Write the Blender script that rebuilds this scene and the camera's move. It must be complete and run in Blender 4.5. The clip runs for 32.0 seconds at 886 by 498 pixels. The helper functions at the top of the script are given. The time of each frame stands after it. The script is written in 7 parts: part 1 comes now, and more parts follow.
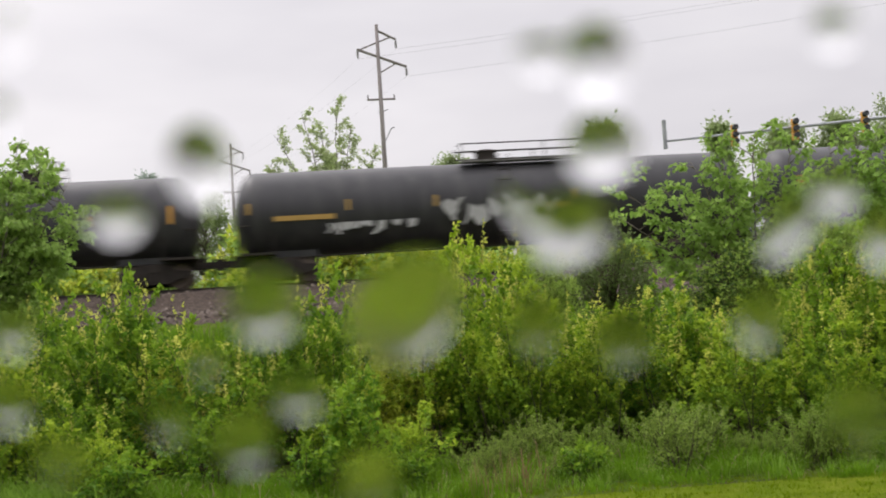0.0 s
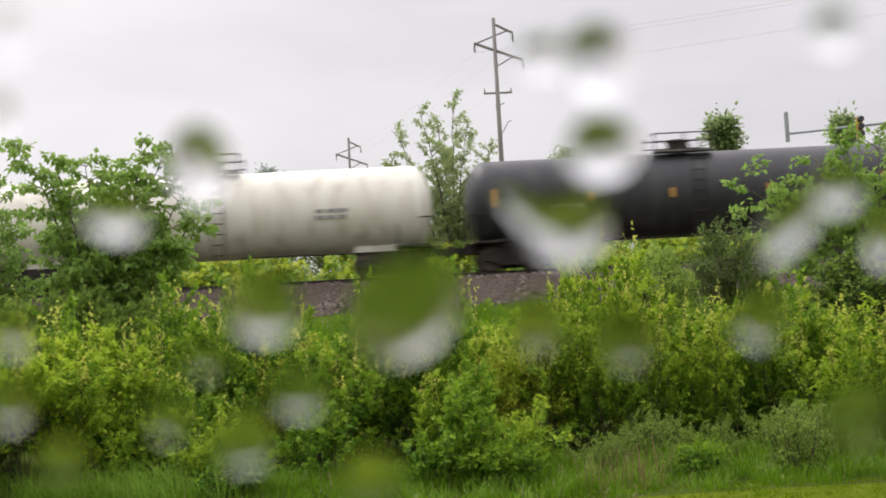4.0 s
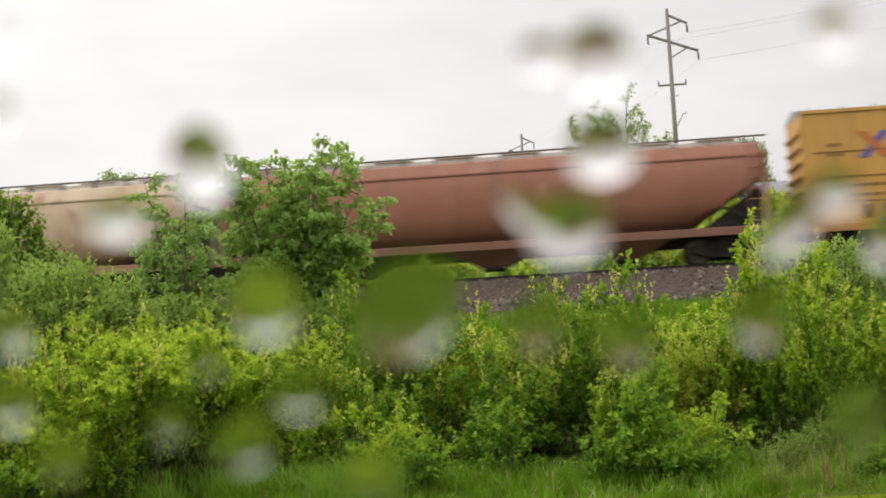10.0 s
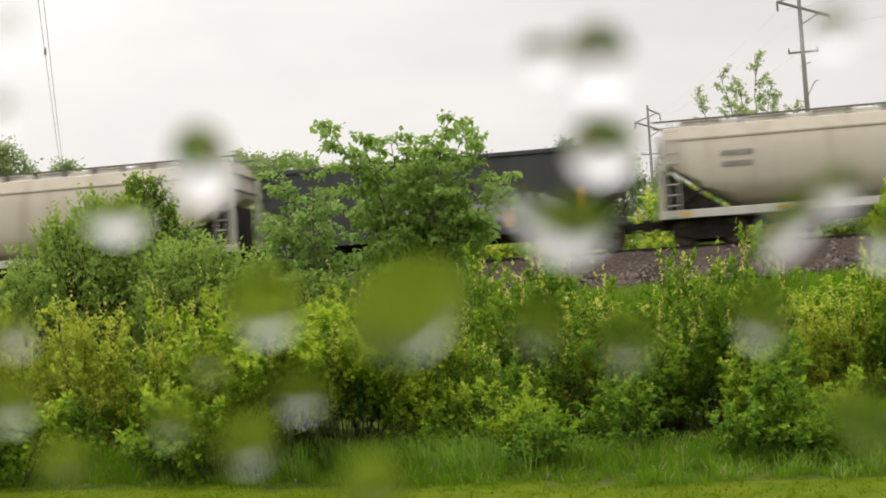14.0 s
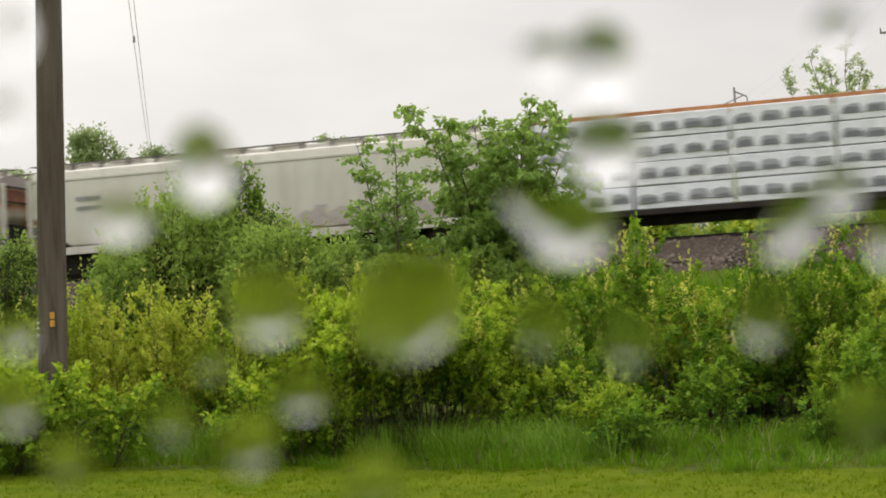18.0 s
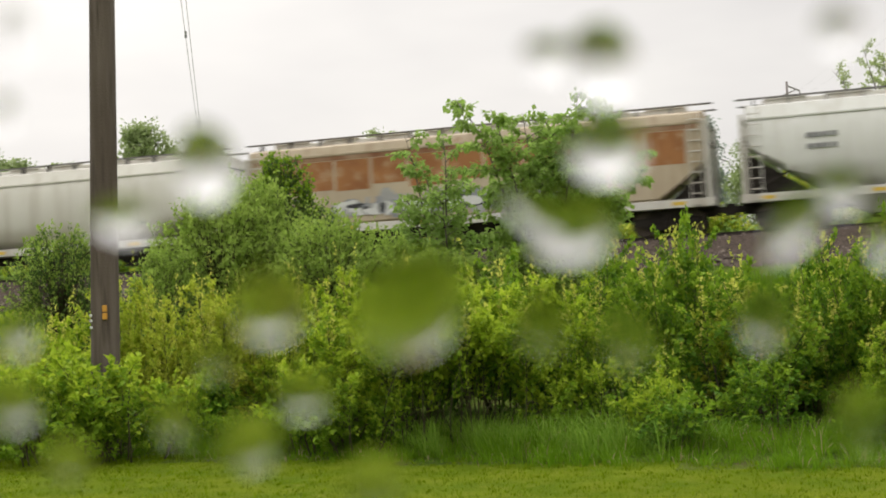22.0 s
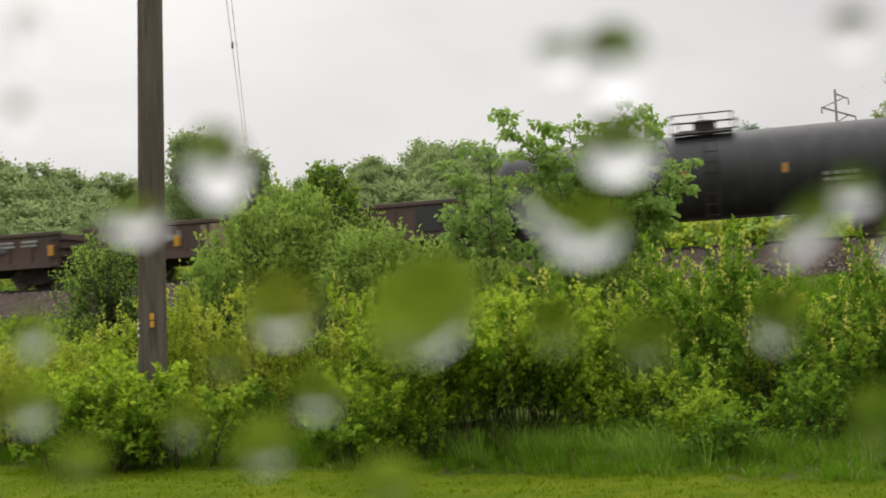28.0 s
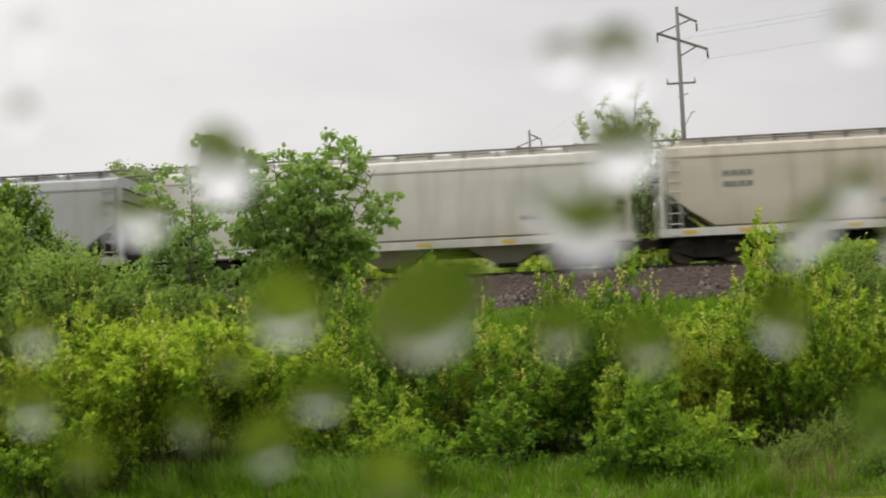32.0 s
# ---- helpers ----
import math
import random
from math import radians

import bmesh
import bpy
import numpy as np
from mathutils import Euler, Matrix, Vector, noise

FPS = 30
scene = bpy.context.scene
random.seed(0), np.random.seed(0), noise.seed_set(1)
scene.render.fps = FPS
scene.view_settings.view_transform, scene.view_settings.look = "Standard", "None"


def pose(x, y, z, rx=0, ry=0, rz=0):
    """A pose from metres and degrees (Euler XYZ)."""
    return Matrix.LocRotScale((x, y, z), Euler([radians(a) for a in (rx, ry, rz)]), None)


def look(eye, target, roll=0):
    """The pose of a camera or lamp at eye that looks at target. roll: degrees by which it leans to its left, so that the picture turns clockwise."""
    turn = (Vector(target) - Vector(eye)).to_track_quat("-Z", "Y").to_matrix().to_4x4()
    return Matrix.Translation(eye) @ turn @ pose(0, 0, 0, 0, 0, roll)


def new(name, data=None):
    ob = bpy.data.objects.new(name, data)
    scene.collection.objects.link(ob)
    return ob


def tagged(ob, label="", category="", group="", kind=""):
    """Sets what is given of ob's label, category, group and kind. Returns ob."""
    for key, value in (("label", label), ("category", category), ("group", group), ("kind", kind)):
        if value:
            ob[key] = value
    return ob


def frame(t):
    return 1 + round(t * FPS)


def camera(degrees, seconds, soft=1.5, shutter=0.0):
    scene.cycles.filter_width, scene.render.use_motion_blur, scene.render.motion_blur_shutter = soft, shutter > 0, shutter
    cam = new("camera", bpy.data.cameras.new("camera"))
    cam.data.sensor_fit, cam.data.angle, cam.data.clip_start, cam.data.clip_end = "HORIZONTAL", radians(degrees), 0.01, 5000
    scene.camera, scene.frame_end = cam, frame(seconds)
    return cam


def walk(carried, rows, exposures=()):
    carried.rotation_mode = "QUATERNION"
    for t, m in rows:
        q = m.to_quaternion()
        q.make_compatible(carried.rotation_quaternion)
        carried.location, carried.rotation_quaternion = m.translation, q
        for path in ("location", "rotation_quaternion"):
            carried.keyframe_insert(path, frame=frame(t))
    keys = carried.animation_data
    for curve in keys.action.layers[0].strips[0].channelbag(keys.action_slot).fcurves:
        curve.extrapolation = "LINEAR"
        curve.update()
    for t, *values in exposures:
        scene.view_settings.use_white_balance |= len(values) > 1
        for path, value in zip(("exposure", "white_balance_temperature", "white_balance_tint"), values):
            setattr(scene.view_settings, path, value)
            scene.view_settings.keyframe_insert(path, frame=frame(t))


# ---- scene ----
# ---- camera ----
EYE = (0.0, 0.0, 1.35)
TURNS = [
    (0, 94.35, 3.74, -7.35), (0.5, 94.41, 3.69, -6.11), (1, 94.49, 3.50, -5.27), (1.5, 94.56, 3.43, -4.90),
    (2, 94.57, 3.22, -4.34), (2.5, 94.58, 3.21, -3.82), (3, 94.56, 3.09, -3.51), (3.5, 94.43, 3.10, -2.88),
    (5.5, 94.34, 3.07, -0.20), (6, 94.13, 3.08, 0.78), (6.5, 94.01, 3.14, 1.49), (7, 94.10, 3.29, 2.12),
    (7.5, 94.11, 3.12, 2.40), (8, 94.19, 3.18, 2.71), (8.5, 94.25, 3.05, 2.90), (9, 94.40, 3.29, 3.82),
    (9.5, 94.62, 3.38, 4.74), (10, 94.62, 3.19, 5.45), (10.5, 94.58, 3.17, 6.15), (11, 94.38, 3.15, 7.15),
    (11.5, 94.13, 3.29, 8.09), (12, 94.18, 3.35, 8.63), (12.5, 94.12, 3.32, 8.95), (13, 93.95, 3.36, 9.50),
    (13.5, 93.85, 3.40, 10.50), (14, 93.82, 3.38, 11.02), (14.5, 93.82, 3.38, 11.67), (16.5, 93.57, 3.36, 13.55),
    (17, 93.52, 3.35, 14.19), (17.5, 93.49, 3.27, 14.34), (18, 93.34, 3.19, 14.70), (18.5, 93.24, 3.14, 15.16),
    (19, 93.14, 3.44, 15.19), (19.5, 92.99, 3.33, 15.85), (20, 92.88, 3.37, 16.21), (20.5, 92.91, 3.34, 16.36),
    (21, 93.08, 3.14, 16.59), (21.5, 93.11, 3.01, 16.55), (22, 93.22, 2.87, 16.84), (22.5, 93.39, 2.87, 17.00),
    (23, 93.50, 2.86, 17.44), (23.5, 93.52, 2.96, 17.73), (24, 93.53, 2.84, 18.11), (24.5, 93.56, 2.79, 18.31),
    (25, 93.53, 2.72, 18.50), (25.5, 93.44, 2.73, 18.67), (27.5, 93.68, 2.44, 19.31), (28, 93.71, 2.69, 18.81),
    (28.5, 93.67, 2.58, 17.58), (29, 93.67, 2.38, 16.24), (29.5, 93.95, 2.12, 14.68), (30, 93.93, 2.15, 12.75),
    (30.5, 93.93, 2.23, 10.75), (31, 93.85, 2.11, 8.65), (31.5, 94.01, 2.43, 7.32), (32, 94.42, 2.36, 5.66),
]
SKY_LOW, SKY_HIGH = 0.645, 2.3
EXPOSURES = [(0.0, 0.15, 6500, 15), (3.5, 0.14, 6500, 14), (6.0, 0.12, 6600, 13.5), (7.0, 0.24, 6630, 13.0), (8.0, 0.29, 6650, 12.5), (9.0, 0.30, 6700, 11.5), (10.0, 0.22, 6730, 11.2), (13.0, 0.17, 6800, 10.8), (16.0, 0.08, 6880, 10.0), (18.5, 0.06, 6850, 9.8), (20.5, 0.15, 6850, 9.8), (22.0, 0.15, 6850, 9.8), (25.0, 0.05, 6800, 9.8), (28.0, -0.03, 6700, 10.0), (29.0, 0.08, 6700, 10.2), (30.5, 0.08, 6700, 10.5), (32.0, -0.02, 6650, 10.5)]
cam = camera(37.65, 32.0, soft=1.85, shutter=0.45)
cam.data.dof.use_dof, cam.data.dof.focus_distance, cam.data.dof.aperture_fstop = True, 40.0, 31.0
cam_rows = [(t, pose(*EYE, rx, ry, rz)) for t, rx, ry, rz in TURNS]
walk(cam, cam_rows, EXPOSURES)

# ---- sky and sun: bright overcast ----
world = bpy.data.worlds.new("overcast_sky")
scene.world = world
world.use_nodes = True
wn, wl = world.node_tree.nodes, world.node_tree.links
wn.clear()
SUN_UP, SUN_TURN = radians(50), radians(-40)


def wnode(kind, **values):
    node = wn.new(kind)
    for key, value in values.items():
        node.inputs[key].default_value = value
    return node


sky = wn.new("ShaderNodeTexSky")
sky.sky_type, sky.sun_disc, sky.sun_elevation, sky.sun_rotation = "NISHITA", False, SUN_UP, SUN_TURN
sky.air_density, sky.dust_density = 1.0, 6.0
sky_level = wnode("ShaderNodeHueSaturation", Saturation=0.18, Value=0.033)
wl.new(sky.outputs[0], sky_level.inputs["Color"])
coords = wn.new("ShaderNodeTexCoord")
clouds = wnode("ShaderNodeTexNoise", Scale=2.8, Detail=4.0, Roughness=0.5)
streaky = wn.new("ShaderNodeMapping")
streaky.inputs["Scale"].default_value = (1.0, 1.0, 3.2)
wl.new(coords.outputs["Generated"], streaky.inputs[0])
wl.new(streaky.outputs[0], clouds.inputs["Vector"])
cloud_ramp = wn.new("ShaderNodeValToRGB")
cloud_ramp.color_ramp.elements[0].position, cloud_ramp.color_ramp.elements[0].color = 0.30, (0.76, 0.757, 0.785, 1)
cloud_ramp.color_ramp.elements[1].position, cloud_ramp.color_ramp.elements[1].color = 0.68, (1.0, 0.995, 1.0, 1)
wl.new(clouds.outputs[0], cloud_ramp.inputs[0])
split = wn.new("ShaderNodeSeparateXYZ")
wl.new(coords.outputs["Generated"], split.inputs[0])
height = wn.new("ShaderNodeMapRange")
height.inputs["From Min"].default_value, height.inputs["From Max"].default_value = 0.30, 0.80
height.inputs["To Min"].default_value, height.inputs["To Max"].default_value = SKY_LOW, SKY_HIGH
wl.new(split.outputs[2], height.inputs["Value"])
deck = wn.new("ShaderNodeVectorMath")
deck.operation = "SCALE"
wl.new(cloud_ramp.outputs[0], deck.inputs[0])
wl.new(height.outputs[0], deck.inputs["Scale"])
both = wn.new("ShaderNodeVectorMath")
both.operation = "ADD"
wl.new(deck.outputs[0], both.inputs[0])
wl.new(sky_level.outputs[0], both.inputs[1])
back = wnode("ShaderNodeBackground", Strength=1.0)
wl.new(both.outputs[0], back.inputs["Color"])
wout = wn.new("ShaderNodeOutputWorld")
wl.new(back.outputs[0], wout.inputs[0])

sun_data = bpy.data.lights.new("sun", "SUN")
sun_data.energy, sun_data.angle, sun_data.color = 1.3, radians(25), (1.0, 0.97, 0.92)
sun = new("sun", sun_data)
SUN_WAY = Vector((math.sin(SUN_TURN) * math.cos(SUN_UP), math.cos(SUN_TURN) * math.cos(SUN_UP), math.sin(SUN_UP)))
sun.matrix_world = look(SUN_WAY * 200, (0, 0, 0))

# ---- materials ----
def material(name):
    m = bpy.data.materials.new(name)
    m.use_nodes = True
    tree = m.node_tree
    return m, tree.nodes, tree.links, tree.nodes["Principled BSDF"]


def mixed(nodes, links, factor, a, b):
    """A colour node that goes from a to b (colours or sockets) by the factor socket."""
    mix = nodes.new("ShaderNodeMix")
    mix.data_type = "RGBA"
    links.new(factor, mix.inputs[0])
    for slot, value in ((6, a), (7, b)):
        if isinstance(value, tuple):
            mix.inputs[slot].default_value = (*value, 1)
        else:
            links.new(value, mix.inputs[slot])
    return mix.outputs[2]


def noise_factor(nodes, links, scale, low=0.35, high=0.65, detail=5.0, stretch=None):
    """A 0..1 socket from noise at a real-world scale (features per metre)."""
    tex = nodes.new("ShaderNodeTexNoise")
    tex.inputs["Scale"].default_value, tex.inputs["Detail"].default_value = scale, detail
    coord = nodes.new("ShaderNodeTexCoord")
    source = coord.outputs["Object"]
    if stretch:
        mapping = nodes.new("ShaderNodeMapping")
        mapping.inputs["Scale"].default_value = stretch
        links.new(source, mapping.inputs[0])
        source = mapping.outputs[0]
    links.new(source, tex.inputs["Vector"])
    ramp = nodes.new("ShaderNodeMapRange")
    ramp.inputs["From Min"].default_value, ramp.inputs["From Max"].default_value = low, high
    links.new(tex.outputs[0], ramp.inputs["Value"])
    return ramp.outputs[0]


def bumped(nodes, links, shader, height, strength, distance=0.01):
    bump = nodes.new("ShaderNodeBump")
    bump.inputs["Strength"].default_value, bump.inputs["Distance"].default_value = strength, distance
    links.new(height, bump.inputs["Height"])
    links.new(bump.outputs[0], shader.inputs["Normal"])


def surface(name, a, b, scale=3.0, fine=30.0, rough=0.7, metal=0.0, bump=0.2, stain=None, stretch=None, low=0.35, high=0.65, depth=0.01, gloss=0.3):
    """Two colours mottled at one scale, a third as stains, and fine relief."""
    m, nodes, links, shader = material(name)
    color = mixed(nodes, links, noise_factor(nodes, links, scale, low, high, stretch=stretch), a, b)
    if stain:
        color = mixed(nodes, links, noise_factor(nodes, links, scale * 2.7, 0.52, 0.75, 8.0, stretch), color, stain)
    links.new(color, shader.inputs["Base Color"])
    shader.inputs["Roughness"].default_value, shader.inputs["Metallic"].default_value = rough, metal
    shader.inputs["Specular IOR Level"].default_value = gloss
    if bump:
        bumped(nodes, links, shader, noise_factor(nodes, links, fine, 0.2, 0.8), bump, depth)
    return m


def leaf_material(name, a, b, glow=0.35, gloss=0.15):
    """Leaves: a colour for each leaf between a and b, light shining through."""
    m, nodes, links, shader = material(name)
    geo = nodes.new("ShaderNodeNewGeometry")
    info = nodes.new("ShaderNodeObjectInfo")
    add = nodes.new("ShaderNodeMath")
    add.operation = "MULTIPLY_ADD"
    links.new(info.outputs["Random"], add.inputs[0])
    add.inputs[1].default_value = 0.35
    scaled = nodes.new("ShaderNodeMath")
    scaled.operation = "MULTIPLY"
    links.new(geo.outputs["Random Per Island"], scaled.inputs[0])
    scaled.inputs[1].default_value = 0.65
    links.new(scaled.outputs[0], add.inputs[2])
    color = mixed(nodes, links, add.outputs[0], a, b)
    links.new(color, shader.inputs["Base Color"])
    shader.inputs["Roughness"].default_value = 0.6
    shader.inputs["Specular IOR Level"].default_value = gloss
    trans = nodes.new("ShaderNodeBsdfTranslucent")
    links.new(color, trans.inputs["Color"])
    mix = nodes.new("ShaderNodeMixShader")
    mix.inputs[0].default_value = glow
    links.new(shader.outputs[0], mix.inputs[1])
    links.new(trans.outputs[0], mix.inputs[2])
    links.new(mix.outputs[0], nodes["Material Output"].inputs[0])
    return m


def weathered(name, paint, faded, grime, rust=None, rust_amount=0.0, rough=0.6, streaks=2.0, rust_band=None, soil=None, run=0.55, gloss=0.5):
    """Car paint: fading in patches, vertical grime streaks and rust spots or a rusted band between two heights."""
    m, nodes, links, shader = material(name)
    color = mixed(nodes, links, noise_factor(nodes, links, 0.5, 0.3, 0.7), paint, faded)
    color = mixed(nodes, links, noise_factor(nodes, links, streaks, 0.48, 0.8, 6.0, (1.0, 1.0, 0.12)), color, grime)
    if soil:
        low, high, dirt = soil
        coord = nodes.new("ShaderNodeTexCoord")
        split = nodes.new("ShaderNodeSeparateXYZ")
        links.new(coord.outputs["Object"], split.inputs[0])
        uneven = nodes.new("ShaderNodeMath")
        uneven.operation = "MULTIPLY_ADD"
        links.new(noise_factor(nodes, links, 0.8, 0.2, 0.8), uneven.inputs[0])
        uneven.inputs[1].default_value = 0.7
        links.new(split.outputs[2], uneven.inputs[2])
        splash = nodes.new("ShaderNodeMapRange")
        splash.inputs["From Min"].default_value, splash.inputs["From Max"].default_value = high + 0.35, low + 0.35
        splash.inputs["To Max"].default_value = 0.85
        links.new(uneven.outputs[0], splash.inputs["Value"])
        color = mixed(nodes, links, splash.outputs[0], color, dirt)
    if rust:
        spots = noise_factor(nodes, links, 0.9, 0.62 - rust_amount, 0.74 - rust_amount, 9.0, (1.0, 1.0, run))
        if rust_band:
            coord = nodes.new("ShaderNodeTexCoord")
            split = nodes.new("ShaderNodeSeparateXYZ")
            links.new(coord.outputs["Object"], split.inputs[0])
            ragged = nodes.new("ShaderNodeTexNoise")
            ragged.inputs["Scale"].default_value, ragged.inputs["Detail"].default_value = 0.62, 6.0
            lift = nodes.new("ShaderNodeMath")
            lift.operation = "MULTIPLY_ADD"
            links.new(ragged.outputs[0], lift.inputs[0])
            lift.inputs[1].default_value = 3.0
            links.new(split.outputs[2], lift.inputs[2])
            edge = nodes.new("ShaderNodeMapRange")
            edge.inputs["From Min"].default_value, edge.inputs["From Max"].default_value = rust_band[0] + 1.5, rust_band[1] + 1.5
            links.new(lift.outputs[0], edge.inputs["Value"])
            links.new(coord.outputs["Object"], ragged.inputs["Vector"])
            below_roof = nodes.new("ShaderNodeMapRange")
            below_roof.inputs["From Min"].default_value, below_roof.inputs["From Max"].default_value = rust_band[2], rust_band[2] - 0.12
            links.new(split.outputs[2], below_roof.inputs["Value"])
            kept = nodes.new("ShaderNodeMath")
            kept.operation = "MULTIPLY"
            links.new(edge.outputs[0], kept.inputs[0])
            links.new(below_roof.outputs[0], kept.inputs[1])
            color = mixed(nodes, links, below_roof.outputs[0], (0.27, 0.23, 0.215), color)
            fringe = nodes.new("ShaderNodeMapRange")
            fringe.inputs["From Min"].default_value, fringe.inputs["From Max"].default_value = rust_band[0] + 1.15, rust_band[0] + 1.55
            links.new(lift.outputs[0], fringe.inputs["Value"])
            under = nodes.new("ShaderNodeMath")
            under.operation = "MULTIPLY"
            links.new(fringe.outputs[0], under.inputs[0])
            links.new(below_roof.outputs[0], under.inputs[1])
            color = mixed(nodes, links, under.outputs[0], color, (0.44, 0.23, 0.10))
            most = nodes.new("ShaderNodeMath")
            most.operation = "MAXIMUM"
            links.new(spots, most.inputs[0])
            links.new(kept.outputs[0], most.inputs[1])
            spots = most.outputs[0]
        shade = mixed(nodes, links, noise_factor(nodes, links, 3.0, 0.3, 0.7), rust, tuple(c * 0.55 for c in rust))
        color = mixed(nodes, links, spots, color, shade)
    links.new(color, shader.inputs["Base Color"])
    shader.inputs["Roughness"].default_value, shader.inputs["Specular IOR Level"].default_value = rough, gloss
    bumped(nodes, links, shader, noise_factor(nodes, links, 1.3, 0.2, 0.8), 0.15, 0.02)
    return m


def plain(name, color, rough=0.6, metal=0.0, glow=0.0):
    m, nodes, links, shader = material(name)
    vary = mixed(nodes, links, noise_factor(nodes, links, 6.0, 0.25, 0.75), color, tuple(c * 0.82 for c in color))
    links.new(vary, shader.inputs["Base Color"])
    shader.inputs["Roughness"].default_value, shader.inputs["Metallic"].default_value = rough, metal
    if glow:
        shader.inputs["Emission Color"].default_value, shader.inputs["Emission Strength"].default_value = (*color, 1), glow
    return m


LAWN = surface("mown_grass", (0.09, 0.142, 0.007), (0.135, 0.175, 0.010), 1.6, 60, 0.95, bump=0.9, stain=(0.15, 0.18, 0.02), depth=0.04, gloss=0.03)
BANK = surface("rough_ground", (0.05, 0.085, 0.012), (0.09, 0.12, 0.02), 1.2, 22, 0.95, bump=1.0, stain=(0.07, 0.055, 0.03), depth=0.06, gloss=0.03)
MEADOW = surface("far_meadow", (0.10, 0.18, 0.03), (0.15, 0.22, 0.05), 0.4, 8, 0.9, bump=0.8, depth=0.08, gloss=0.03)
STONE = surface("ballast_stone", (0.098, 0.075, 0.060), (0.055, 0.042, 0.035), 6.0, 14, 0.9, bump=1.0, stain=(0.14, 0.112, 0.092), depth=0.07, gloss=0.1)
TIE = surface("creosoted_wood", (0.05, 0.04, 0.032), (0.09, 0.075, 0.06), 5, 40, 0.9, bump=0.4)
RAIL = surface("rail_steel", (0.035, 0.027, 0.024), (0.06, 0.045, 0.038), 4, 30, 0.7, 0.2, 0.2)
POLE_WOOD = surface("weathered_pole_wood", (0.075, 0.057, 0.044), (0.13, 0.106, 0.088), 6, 40, 0.9, bump=0.6, stain=(0.05, 0.038, 0.03), stretch=(1, 1, 0.08))
FAR_WOOD = surface("grey_pole_wood", (0.16, 0.14, 0.135), (0.22, 0.20, 0.19), 4, 30, 0.9, bump=0.3, stretch=(1, 1, 0.1))
CABLE = plain("cable_metal", (0.20, 0.20, 0.21), 0.5, 0.3)
GALVANISED = surface("galvanised_steel", (0.24, 0.25, 0.26), (0.33, 0.34, 0.35), 3, 30, 0.5, 0.6, 0.1)
INSULATOR = plain("insulator_glaze", (0.14, 0.12, 0.12), 0.25)
BARK = surface("grey_bark", (0.10, 0.085, 0.065), (0.16, 0.14, 0.11), 7, 45, 0.9, bump=0.6, stretch=(1, 1, 0.3))
TWIG = surface("brown_twig", (0.05, 0.045, 0.022), (0.085, 0.075, 0.035), 9, 50, 0.9, bump=0.3)
LEAF_YOUNG = leaf_material("young_leaf", (0.265, 0.365, 0.028), (0.47, 0.535, 0.07), 0.54, 0.07)
LEAF_FRESH = leaf_material("fresh_tree_leaf", (0.19, 0.325, 0.055), (0.30, 0.435, 0.10), 0.56)
LEAF_BUSH = leaf_material("bush_leaf", (0.20, 0.315, 0.05), (0.305, 0.415, 0.085), 0.54, 0.1)
LEAF_GREYGREEN = leaf_material("grey_green_leaf", (0.10, 0.16, 0.04), (0.16, 0.22, 0.065), 0.4)
LEAF_WEED = leaf_material("weed_leaf", (0.145, 0.235, 0.03), (0.265, 0.35, 0.075), 0.45, 0.08)
LEAF_DEEP = leaf_material("deep_bush_leaf", (0.055, 0.108, 0.024), (0.10, 0.172, 0.038), 0.36)
LEAF_OLIVE = leaf_material("olive_leaf", (0.34, 0.395, 0.036), (0.53, 0.56, 0.09), 0.56, 0.07)
STALK_RED = leaf_material("reddish_stalk", (0.16, 0.10, 0.05), (0.24, 0.16, 0.08), 0.2, 0.1)
LEAF_TIP = leaf_material("pale_shoot_leaf", (0.39, 0.44, 0.06), (0.58, 0.58, 0.13), 0.5, 0.08)
LEAF_LIME = leaf_material("lime_leaf", (0.215, 0.34, 0.02), (0.405, 0.51, 0.046), 0.52, 0.1)
LEAF_OLD = leaf_material("shrub_leaf", (0.108, 0.213, 0.014), (0.24, 0.368, 0.03), 0.48, 0.1)
LEAF_DARK = leaf_material("deep_green_leaf", (0.06, 0.15, 0.011), (0.13, 0.255, 0.02), 0.42, 0.14)
LEAF_TREE = leaf_material("tree_leaf", (0.205, 0.335, 0.07), (0.335, 0.46, 0.125), 0.56)
LEAF_PALE = leaf_material("pale_leaf", (0.29, 0.375, 0.15), (0.44, 0.51, 0.25), 0.55)
# distance haze put into the colour: paled leaves, high translucency to flatten contrast
LEAF_FAR = leaf_material("haze_paled_wood_leaf", (0.20, 0.265, 0.105), (0.26, 0.325, 0.14), 0.75, 0.0)
# needles greyed and lightened in colour to stand for haze in front of them
NEEDLE = leaf_material("haze_paled_needle", (0.24, 0.29, 0.25), (0.31, 0.36, 0.31), 0.6, 0.0)
BLADE = leaf_material("grass_blade", (0.07, 0.168, 0.005), (0.15, 0.27, 0.014), 0.38, 0.06)
BLADE_PALE = leaf_material("seed_grass_blade", (0.12, 0.25, 0.018), (0.24, 0.37, 0.055), 0.4, 0.08)
BLADE_LAWN = leaf_material("lawn_blade", (0.088, 0.155, 0.004), (0.145, 0.205, 0.007), 0.3, 0.0)
BLADE_DRY = leaf_material("dry_stalk", (0.30, 0.22, 0.12), (0.38, 0.30, 0.17), 0.2, 0.1)

